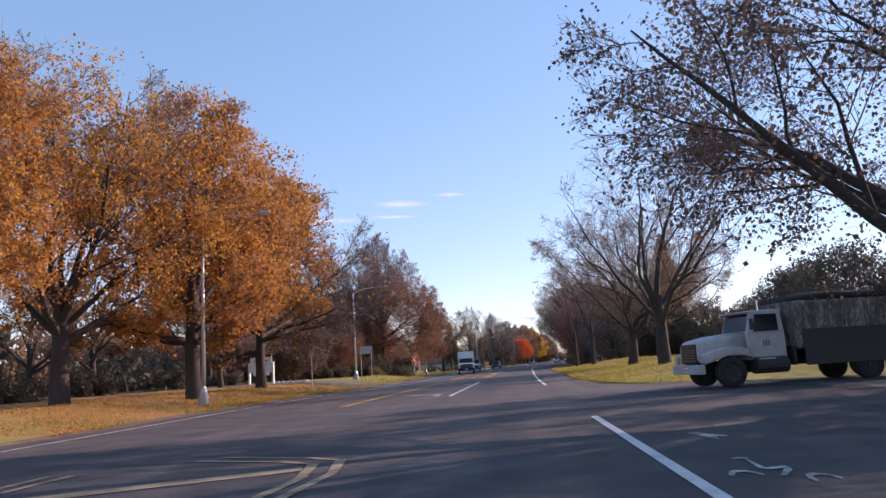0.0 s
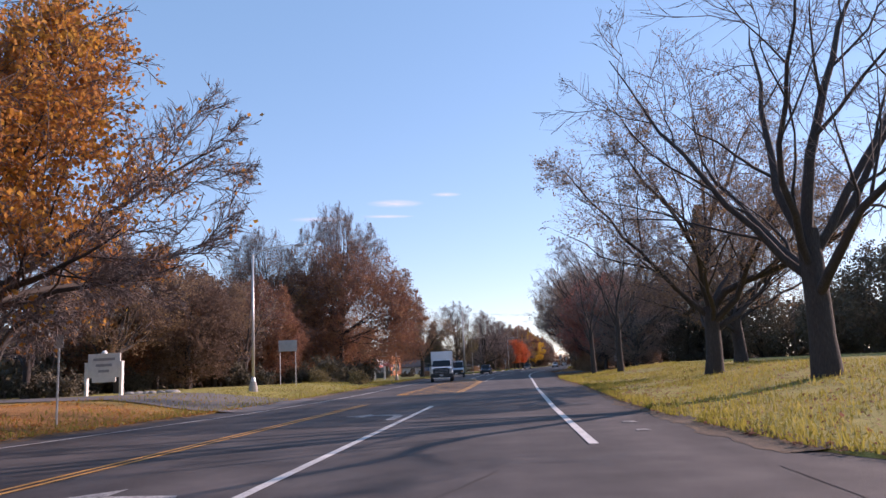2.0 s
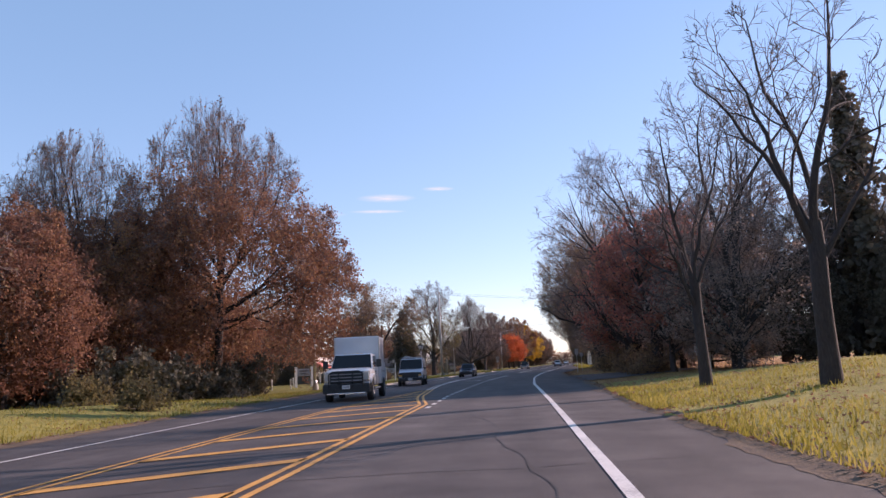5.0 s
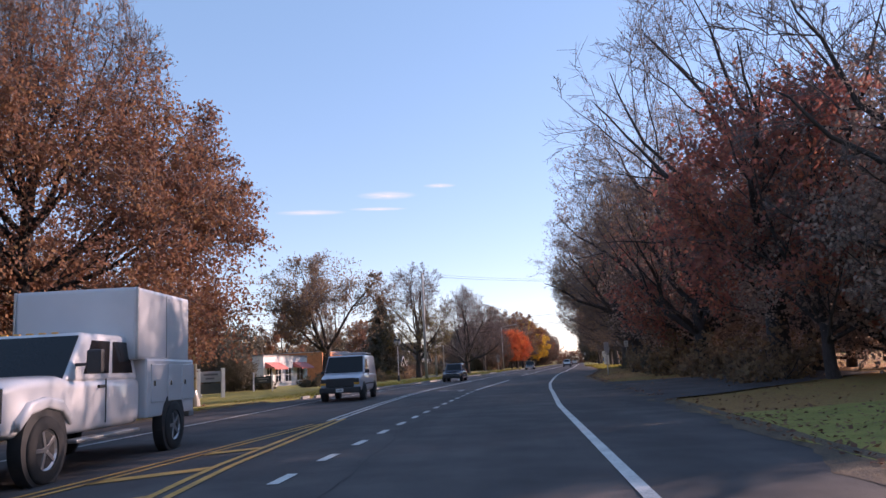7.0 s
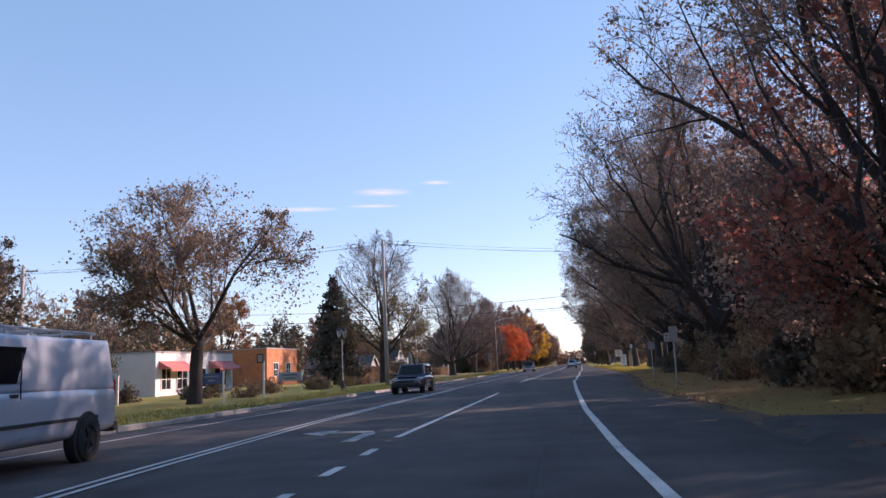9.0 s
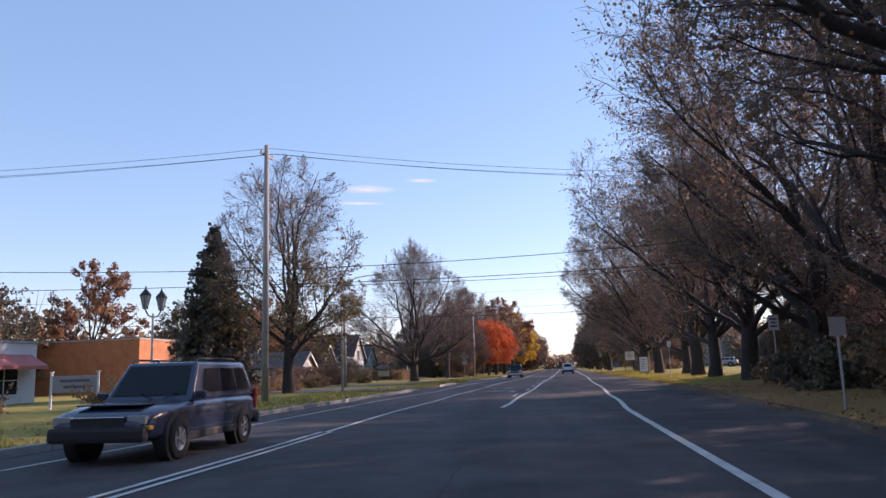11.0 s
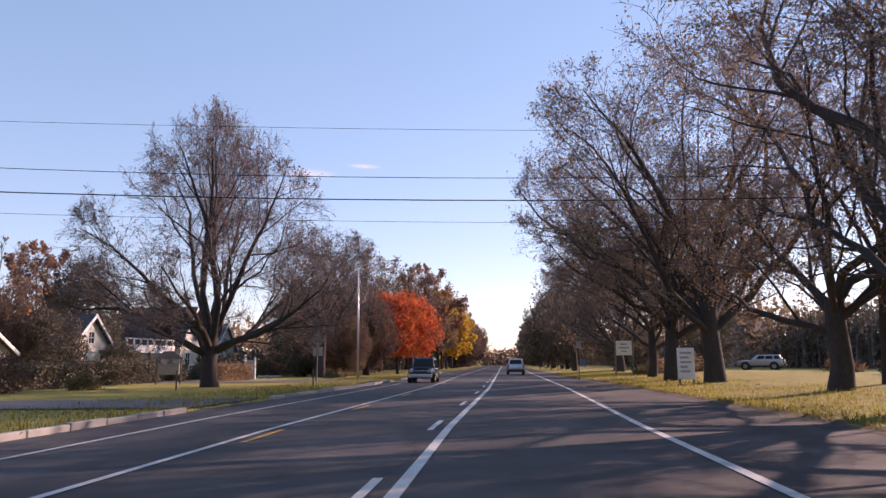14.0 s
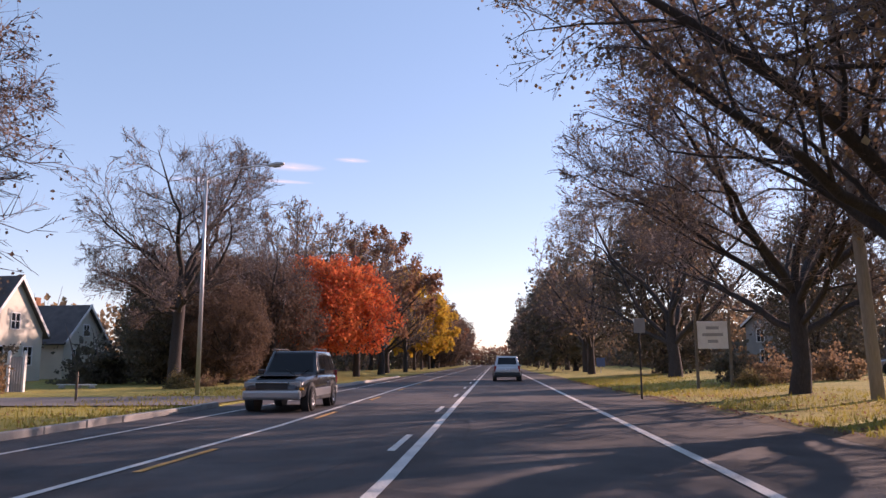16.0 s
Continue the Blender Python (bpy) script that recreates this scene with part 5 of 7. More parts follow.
M_STUCCO = material("white_stucco", [(0.25, (0.55, 0.53, 0.52)), (0.7, (0.76, 0.74, 0.72))], 0.85, 0, 0.8, 60, 0.25)
M_CREAM = material("cream_clapboard", [(0.25, (0.5, 0.46, 0.38)), (0.7, (0.68, 0.64, 0.55))], 0.8, 0, 0.8, 60, 0.2)
M_GREYWALL = material("grey_clapboard", [(0.25, (0.24, 0.23, 0.22)), (0.7, (0.36, 0.35, 0.34))], 0.8, 0, 0.8, 60, 0.2)
M_ROOF = material("dark_shingles", [(0.3, (0.045, 0.04, 0.042)), (0.7, (0.12, 0.105, 0.1))], 0.9, 0, 1.5, 18, 0.5)
M_BRICK = material("orange_brick", [(0.3, (0.32, 0.11, 0.05)), (0.55, (0.5, 0.19, 0.08)), (0.75, (0.58, 0.27, 0.13))], 0.85, 0, 1.5, 22, 0.4)
M_AWNING = material("faded_red_awning", around((0.55, 0.16, 0.14), 0.2), 0.85, 0, 2, 60, 0.1)
M_WINDOW = material("window_glass", around((0.03, 0.035, 0.045), 0.2), 0.05, 0, 1, 30, 0.0, coat=1.0)
M_STONE = material("garden_stone", [(0.3, (0.2, 0.19, 0.18)), (0.7, (0.4, 0.38, 0.36))], 0.9, 0, 4, 40, 0.4)


def at(x, y, turn=0.0, z=None):
    return pose(x * S, y * S, on_ground(x, y) if z is None else z, 0, 0, turn)


def panel(name, corners, u0, u1, v0, v1, mat, parent, out=0.012, label=""):
    """A thin pane set on a four-cornered face, between fractions u and v of it."""
    a, b, c, d = (Vector(p) for p in corners)
    n = (b - a).cross(d - a).normalized()
    f = lambda u, v: (a * (1 - u) + b * u) * (1 - v) + (d * (1 - u) + c * u) * v
    bm = bmesh.new()
    q = [f(u0, v0), f(u1, v0), f(u1, v1), f(u0, v1)]
    lo = [bm.verts.new(p - n * 0.02) for p in q]
    hi = [bm.verts.new(p + n * out) for p in q]
    bm.faces.new(hi)
    for i in range(4):
        bm.faces.new((lo[i], lo[(i + 1) % 4], hi[(i + 1) % 4], hi[i]))
    return part(name, bm, mat, parent, label)


# ---- vehicles: local y is ahead ----
def loft(stations, power=5.0, n=24):
    """A skin over rings (y, half-width, z low, z high), rounded at the corners."""
    bm = bmesh.new()
    rings = []
    for y, w, z0, z1 in stations:
        ring = []
        for i in range(n):
            t = 2 * math.pi * (i + 0.5) / n
            c, s = math.cos(t), math.sin(t)
            ring.append(bm.verts.new((w * math.copysign(abs(c) ** (2 / power), c), y, (z0 + z1) / 2 + (z1 - z0) / 2 * math.copysign(abs(s) ** (2 / power), s))))
        rings.append(ring)
    for r, q in zip(rings, rings[1:]):
        for i in range(n):
            bm.faces.new((r[i], r[(i + 1) % n], q[(i + 1) % n], q[i]))
    bm.faces.new(rings[0])
    bm.faces.new(list(reversed(rings[-1])))
    return bm


def lathe_x(profile, n=24, x0=0.0, caps=True):
    """A turned part about the x axis from (x, radius) pairs."""
    bm = bmesh.new()
    rings = [[bm.verts.new((x0 + x, r * math.cos(2 * math.pi * i / n), r * math.sin(2 * math.pi * i / n))) for i in range(n)] for x, r in profile]
    for r, q in zip(rings, rings[1:]):
        for i in range(n):
            bm.faces.new((r[i], r[(i + 1) % n], q[(i + 1) % n], q[i]))
    if caps:
        bm.faces.new(rings[0])
        bm.faces.new(rings[-1])
    return bm


def wheel(parent, x, y, r, w=0.22, rim=True, dark=False):
    s = 1 if x > 0 else -1
    hub = new("wheel")
    hub.parent = parent
    hub.location = (x, y, r)
    part("tyre", lathe_x([(-w / 2, r * 0.62), (-w / 2, r * 0.93), (-w / 2 * 0.8, r), (w / 2 * 0.8, r), (w / 2, r * 0.93), (w / 2, r * 0.62), (w * 0.2, r * 0.58), (-w * 0.2, r * 0.58), (-w / 2, r * 0.62)], 28, 0, False), M_RUBBER, hub, smooth=True)
    bm = lathe_x([(-w * 0.3 * s, r * 0.6), (w * 0.36 * s, r * 0.62), (w * 0.44 * s, r * 0.6), (w * 0.3 * s, r * 0.5), (w * 0.28 * s, r * 0.16), (w * 0.4 * s, r * 0.13), (w * 0.42 * s, 0.01)])
    for k in range(5):
        a = 2 * math.pi * k / 5
        add_box(bm, (w * 0.36 * s, math.cos(a) * r * 0.34, math.sin(a) * r * 0.34), (0.03, r * 0.5, r * 0.13), 0.008, Euler((a, 0, 0)).to_matrix())
    part("rim", bm, M_PLASTIC if dark else M_RIM, hub)
    return hub


def cabin_faces(y0, y1, y0t, y1t, wb, wt, zb, zt):
    """The corners of a cabin's sides: rear, front, right, left; each from low left as seen from outside."""
    B = [(-wb, y0, zb), (wb, y0, zb), (wb, y1, zb), (-wb, y1, zb)]
    T = [(-wt, y0t, zt), (wt, y0t, zt), (wt, y1t, zt), (-wt, y1t, zt)]
    return {"rear": (B[0], B[1], T[1], T[0]), "front": (B[2], B[3], T[3], T[2]), "right": (B[1], B[2], T[2], T[1]), "left": (B[3], B[0], T[0], T[3])}, B, T


def cabin(parent, mat, dims, bevel=0.07, name="cabin"):
    faces, B, T = cabin_faces(*dims)
    bm = bmesh.new()
    v = [bm.verts.new(p) for p in B + T]
    for q in ((0, 1, 2, 3), (4, 5, 6, 7), (0, 1, 5, 4), (1, 2, 6, 5), (2, 3, 7, 6), (3, 0, 4, 7)):
        bm.faces.new([v[i] for i in q])
    bmesh.ops.recalc_face_normals(bm, faces=bm.faces)
    bmesh.ops.bevel(bm, geom=list(bm.edges), offset=bevel, segments=3, affect="EDGES", profile=0.6)
    part(name, bm, mat, parent, smooth=True)
    return faces


def mirrors(parent, x, y, z, mat):
    for s in (-1, 1):
        bm = box((s * (x + 0.11), y, z), (0.2, 0.1, 0.15), 0.03)
        add_box(bm, (s * x, y + 0.02, z - 0.05), (0.12, 0.05, 0.05), 0.01)
        part("mirror", bm, mat, parent)


def lamp_unit(parent, name, x, y, z, w, h, mat, d=0.06):
    for s in (-1, 1):
        part(name, box((s * x, y, z), (w, d, h), 0.015), mat, parent)


def plate(parent, y, z):
    p = part("number_plate", box((0, y, z), (0.34, 0.02, 0.16), 0.006), M_WHITE, parent)
    s = 1 if y > 0 else -1
    bm = bmesh.new()
    for k in range(5):
        add_box(bm, (-0.11 + 0.055 * k, y + s * 0.012, z), (0.03, 0.006, 0.08))
    part("plate_bars", bm, M_LETTER, p)


def suv(m, mat, label, L=4.7, W=1.88, H=1.75, belt=1.02, hood=1.0, roof_front=0.25, screen=0.85, rails=True, category="car", name="suv", cladding=None):
    """A five-door car with a tall cabin."""
    ob = thing(name, m, label, category)
    h, w = L / 2, W / 2
    part("body", loft([(-h, w * 0.84, 0.5, belt - 0.12), (-h + 0.06, w * 0.93, 0.38, belt - 0.02), (-h + 0.5, w * 0.99, 0.3, belt + 0.01), (-0.6, w, 0.28, belt + 0.01), (0.6, w, 0.28, belt), (screen + 0.15, w * 0.99, 0.29, hood), (h - 0.75, w * 0.97, 0.32, hood - 0.04), (h - 0.25, w * 0.93, 0.36, hood - 0.12), (h - 0.06, w * 0.86, 0.4, hood - 0.24), (h, w * 0.74, 0.46, hood - 0.32)], 6), mat, ob, smooth=True)
    f = cabin(ob, mat, (-h + 0.1, screen, -h + 0.42, roof_front, w * 0.93, w * 0.75, belt - 0.06, H))
    panel("rear_window", f["rear"], 0.1, 0.9, 0.28, 0.86, M_GLASS, ob)
    panel("windscreen", f["front"], 0.07, 0.93, 0.16, 0.9, M_GLASS, ob)
    for k, sd in (("right", 1), ("left", -1)):
        for u0, u1 in ((0.07, 0.27), (0.31, 0.57), (0.6, 0.86)):
            a, b = (u0, u1) if sd > 0 else (1 - u1, 1 - u0)
            panel("side_window", f[k], a, b, 0.2, 0.82, M_GLASS, ob)
        part("sill", box((sd * w * 0.985, 0, 0.36), (0.06, L * 0.5, 0.14), 0.02), M_PLASTIC, ob)
        if cladding:
            part("side_cladding", box((sd * w * 0.99, 0, 0.52), (0.06, L * 0.46, 0.24), 0.025), cladding, ob, "silver lower side cladding")
        for y in (-0.05, 0.95):
            part("door_handle", box((sd * w * 1.0, y - 0.6, belt - 0.12), (0.04, 0.2, 0.035), 0.01), M_CHROME, ob)
        if rails:
            part("roof_rail", tube([(sd * w * 0.68, -h + 0.7, H), (sd * w * 0.68, -h + 0.8, H + 0.06), (sd * w * 0.68, 0.1, H + 0.06), (sd * w * 0.68, 0.2, H)], 0.02, 6), M_PLASTIC, ob)
    r = 0.36
    for y in (-h + 0.95, h - 0.95):
        for sx in (-1, 1):
            part("wheel_arch", lathe_x([(-0.12, r + 0.09), (0.1, r + 0.09), (0.12, r + 0.07)], 28, 0), M_PLASTIC, ob).location = (sx * (w - 0.125), y, r + 0.02)
            wheel(ob, sx * (w - 0.06), y, r)
    part("rear_bumper", box((0, -h - 0.03, 0.5), (W * 0.94, 0.2, 0.28), 0.06), cladding or M_PLASTIC, ob)
    part("front_bumper", box((0, h - 0.02, 0.5), (W * 0.9, 0.22, 0.26), 0.07), cladding or M_PLASTIC, ob)
    part("grille", box((0, h - 0.03, hood - 0.3), (W * 0.5, 0.1, 0.18), 0.02), M_PLASTIC, ob)
    part("grille_trim", box((0, h + 0.02, hood - 0.22), (W * 0.5, 0.03, 0.025), 0.008), M_CHROME, ob)
    part("bonnet_line", box((0, h - 0.75, hood - 0.03), (W * 0.62, 0.9, 0.03), 0.014), mat, ob)
    for sx in (-1, 1):
        part("wiper", tube([(sx * 0.1 - 0.25, screen + 0.03, belt + 0.0), (sx * 0.35 - 0.2, screen - 0.1, belt + 0.13)], 0.012, 5), M_PLASTIC, ob)
    lamp_unit(ob, "headlight", w * 0.7, h - 0.1, hood - 0.27, 0.32, 0.14, M_LAMP_CLEAR, 0.14)
    lamp_unit(ob, "turn_signal", w * 0.84, h - 0.12, hood - 0.4, 0.2, 0.07, M_AMBER, 0.14)
    lamp_unit(ob, "tail_light", w * 0.86, -h + 0.07, belt - 0.12, 0.16, 0.42, M_LAMP_RED, 0.12)
    mirrors(ob, w * 0.92, screen - 0.2, belt + 0.06, mat)
    plate(ob, -h - 0.02, belt - 0.24)
    return ob


suv(at(13.55, 250, -5.7, 0), M_SILVER, "silver minivan driving ahead in the lane", 4.9, 1.95, 1.78, category="car", name="minivan")
suv(at(4.7, 222.8, 174.3, 0), M_BLACK_CAR, "black older sport utility car with roof rails", 4.7, 1.85, 1.76, belt=1.06, hood=1.06, roof_front=0.0, screen=0.5, cladding=M_SILVER)
suv(at(-3.75, 147.0, 176, 0), M_BLUE_CAR, "dark blue crossover with a glossy clean body", 4.75, 1.9, 1.7)
suv(at(20.6, 312, -5.7, 0), M_WHITE_CAR, "white car far along the straight road", 4.6, 1.85, 1.6, rails=False, name="car")
suv(at(34, 241, 60), M_SILVER, "pale car parked beyond the lawn", 4.6, 1.85, 1.5, rails=False, name="car")


def cargo_van(m):
    """A white full-size cargo van with a ladder rack."""
    ob = thing("cargo_van", m, "white full-size cargo van with roof ladder rack", "van")
    w, h = 1.0, 2.85
    part("body", loft([(-h, w * 0.92, 0.55, 1.25), (-h + 0.05, w * 0.98, 0.45, 1.3), (-1.5, w, 0.38, 1.32), (0.9, w, 0.38, 1.32), (1.6, w * 0.99, 0.4, 1.31), (2.3, w * 0.96, 0.42, 1.24), (h - 0.12, w * 0.92, 0.46, 1.12), (h, w * 0.86, 0.5, 1.04)], 7), M_VAN, ob, smooth=True)
    f = cabin(ob, M_VAN, (-h + 0.02, 1.75, -h + 0.12, 0.95, w * 0.97, w * 0.87, 1.22, 2.14), 0.08)
    panel("windscreen", f["front"], 0.025, 0.975, 0.1, 0.92, M_GLASS, ob)
    for sd, k in ((1, "right"), (-1, "left")):
        a, b = (0.71, 0.9) if sd > 0 else (0.1, 0.29)
        panel("side_window", f[k], a, b, 0.18, 0.78, M_GLASS, ob)
        part("seam", box((sd * 0.985, 0.25, 1.2), (0.015, 0.02, 1.3)), M_PLASTIC, ob)
        part("trim_strip", box((sd * 1.005, -0.4, 0.75), (0.02, 3.4, 0.06), 0.008), M_PLASTIC, ob)
    for k, u in (("rear", 0.08), ("rear", 0.54)):
        panel("rear_window", f[k], u, u + 0.38, 0.25, 0.75, M_GLASS, ob)
    for y in (-1.75, 1.85):
        for sx in (-1, 1):
            part("wheel_arch", lathe_x([(-0.1, 0.46), (0.08, 0.46), (0.1, 0.44)], 28), M_PLASTIC, ob).location = (sx * 0.905, y, 0.4)
            wheel(ob, sx * 0.93, y, 0.38, 0.24, dark=True)
    part("front_bumper", box((0, h + 0.02, 0.52), (1.92, 0.2, 0.26), 0.06), M_PLASTIC, ob)
    part("rear_bumper", box((0, -h - 0.05, 0.52), (1.92, 0.18, 0.18), 0.04), M_PLASTIC, ob)
    g = part("grille", box((0, h - 0.0, 0.86), (1.3, 0.1, 0.4), 0.03), M_PLASTIC, ob)
    for z in (0.76, 0.86, 0.96):
        part("grille_bar", box((0, h + 0.035, z), (1.2, 0.02, 0.02)), M_IRON, g)
    lamp_unit(ob, "headlight", 0.76, h - 0.02, 0.95, 0.24, 0.18, M_PLASTIC, 0.1)
    lamp_unit(ob, "turn_signal", 0.78, h + 0.0, 0.81, 0.26, 0.09, M_AMBER, 0.1)
    lamp_unit(ob, "tail_light", 0.9, -h + 0.02, 1.2, 0.12, 0.4, M_LAMP_RED)
    mirrors(ob, 0.97, 1.35, 1.35, M_PLASTIC)
    rack = part("roof_rack", tube([(-0.75, -2.4, 2.25), (-0.75, 0.6, 2.25)], 0.025, 6), M_GALV, ob)
    part("rack_rail", tube([(0.75, -2.4, 2.25), (0.75, 0.6, 2.25)], 0.025, 6), M_GALV, rack)
    for y in (-2.2, -1.2, -0.3, 0.4):
        part("rack_bar", tube([(-0.8, y, 2.05), (-0.78, y, 2.26), (0.78, y, 2.26), (0.8, y, 2.05)], 0.022, 6), M_GALV, rack)
    ladder = part("ladder", tube([(0.35, -2.5, 2.36), (0.35, -0.2, 2.36)], 0.025, 6), M_GALV, ob)
    part("ladder_rail", tube([(0.7, -2.5, 2.36), (0.7, -0.2, 2.36)], 0.025, 6), M_GALV, ladder)
    for k in range(8):
        part("rung", tube([(0.35, -2.35 + 0.28 * k, 2.36), (0.7, -2.35 + 0.28 * k, 2.36)], 0.015, 5), M_GALV, ladder)
    for sx in (-1, 1):
        part("wiper", tube([(sx * 0.35 - 0.3, 1.74, 1.3), (sx * 0.4, 1.62, 1.42)], 0.013, 5), M_PLASTIC, ob)
        part("door_handle", box((sx * 0.99, 0.42, 1.2), (0.04, 0.18, 0.05), 0.01), M_PLASTIC, ob)
    plate(ob, h + 0.12, 0.52)
    return ob


cargo_van(at(-6.45, 117.7, 182.7, 0) @ Matrix.Scale(1.06, 4))


def service_truck(m):
    """A crew-cab pickup with a tall white service body."""
    ob = thing("service_truck", m, "white crew-cab service truck with tall utility box", "truck")
    w, h = 1.05, 3.2
    part("body", loft([(-1.0, w * 0.95, 0.62, 1.4), (-0.9, w * 0.98, 0.58, 1.43), (1.4, w * 0.98, 0.58, 1.43), (1.7, w * 0.98, 0.6, 1.48), (2.7, w * 0.95, 0.64, 1.44), (h - 0.08, w * 0.92, 0.68, 1.36), (h, w * 0.88, 0.74, 1.3)], 8), M_TRUCK_PALE, ob, smooth=True)
    f = cabin(ob, M_TRUCK_PALE, (-0.95, 1.6, -0.85, 0.85, w * 0.95, w * 0.84, 1.36, 2.14), 0.08)
    panel("windscreen", f["front"], 0.025, 0.975, 0.08, 0.92, M_GLASS, ob)
    for sd, k in ((1, "right"), (-1, "left")):
        for u0, u1 in ((0.08, 0.4), (0.46, 0.8)):
            a, b = (u0, u1) if sd > 0 else (1 - u1, 1 - u0)
            panel("side_window", f[k], a, b, 0.16, 0.84, M_GLASS, ob)
    utility = part("utility_body", box((0, -2.25, 1.2), (2.25, 2.4, 1.06), 0.04), M_TRUCK_PALE, ob)
    for sx in (-1, 1):
        for y in (-3.1, -2.35, -1.55):
            dr = part("compartment_door", box((sx * 1.13, y, 1.28), (0.03, 0.68, 0.7), 0.012), M_TRUCK_PALE, utility)
            part("latch", box((sx * 1.15, y + 0.22, 1.28), (0.02, 0.08, 0.1), 0.006), M_CHROME, dr)
    cb = part("cargo_box", box((0, -1.95, 2.36), (2.2, 2.6, 1.3), 0.06), M_TRUCK_PALE, ob, "tall white box")
    for sx in (-1, 1):
        part("corner_trim", box((sx * 1.1, -0.66, 2.36), (0.05, 0.05, 1.28), 0.01), M_GALV, cb)
        part("box_seam", box((sx * 1.105, -2.0, 2.36), (0.012, 0.02, 1.2)), M_GALV, cb)
    part("rear_step", box((0, -3.55, 0.62), (2.1, 0.3, 0.12), 0.02), M_GALV, ob)
    for y in (-2.3, 2.15):
        for sx in (-1, 1):
            part("wheel_arch", lathe_x([(-0.1, 0.58), (0.08, 0.58), (0.1, 0.56)], 28), M_PLASTIC, ob).location = (sx * (1.04 if y < 0 else 0.95), y, 0.52)
            wheel(ob, sx * (1.04 if y < 0 else 0.95), y, 0.46, 0.28)
    part("grille", box((0, h + 0.02, 1.06), (1.45, 0.16, 0.5), 0.04), M_PLASTIC, ob)
    for z in (0.92, 1.06, 1.2):
        part("grille_bar", box((0, h + 0.1, z), (1.36, 0.03, 0.04), 0.01), M_SIGN_GREY, ob)
    part("front_bumper", box((0, h + 0.12, 0.58), (2.1, 0.26, 0.42), 0.06), M_PLASTIC, ob)
    part("bumper_step", box((0, h + 0.2, 0.36), (1.7, 0.16, 0.08), 0.02), M_CHROME, ob)
    lamp_unit(ob, "headlight_bezel", 0.86, h - 0.02, 1.1, 0.32, 0.44, M_CHROME, 0.14)
    lamp_unit(ob, "headlight", 0.86, h + 0.0, 1.1, 0.24, 0.36, M_LAMP_CLEAR, 0.16)
    lamp_unit(ob, "turn_signal", 0.95, h - 0.06, 1.1, 0.08, 0.3, M_AMBER, 0.14)
    guard = part("brush_guard", tube([(-0.75, h + 0.3, 0.6), (-0.75, h + 0.34, 1.2), (-0.6, h + 0.34, 1.32), (0.6, h + 0.34, 1.32), (0.75, h + 0.34, 1.2), (0.75, h + 0.3, 0.6)], 0.035, 8), M_IRON, ob)
    for x in (-0.3, 0.3):
        part("guard_bar", tube([(x, h + 0.3, 0.6), (x, h + 0.34, 1.32)], 0.028, 8), M_IRON, guard)
    part("tow_hook", box((0.5, h + 0.28, 0.55), (0.08, 0.1, 0.1), 0.02), M_IRON, ob)
    for sx in (-1, 1):
        part("fender_flare", loft([(1.5, 0.05, 0.75, 0.9), (1.75, 0.06, 0.95, 1.12), (2.15, 0.07, 1.02, 1.18), (2.55, 0.06, 0.95, 1.12), (2.8, 0.05, 0.75, 0.9)], 4, 12), M_TRUCK_PALE, ob, smooth=True).location = (sx * 1.03, 0, 0)
        part("door_seam", box((sx * 1.03, 0.35, 1.05), (0.014, 0.02, 0.7)), M_PLASTIC, ob)
        part("door_handle", box((sx * 1.04, 0.52, 1.28), (0.04, 0.2, 0.05), 0.01), M_PLASTIC, ob)
        part("running_board", box((sx * 1.0, 0.3, 0.5), (0.22, 2.2, 0.06), 0.02), M_GALV, ob)
    for x in (-0.4, -0.2, 0, 0.2, 0.4):
        part("cab_light", box((x, 0.78, 2.14), (0.1, 0.06, 0.04), 0.01), M_AMBER, ob)
    for sx in (-1, 1):
        mr = part("mirror", box((sx * 1.26, 1.2, 1.66), (0.24, 0.12, 0.36), 0.04), M_PLASTIC, ob)
        part("mirror_arm", box((sx * 1.08, 1.2, 1.62), (0.24, 0.06, 0.05), 0.01), M_PLASTIC, mr)
    plate(ob, h + 0.26, 0.64)
    return ob


service_truck(at(-6.24, 95.0, 184, 0) @ Matrix.Scale(1.08, 4))


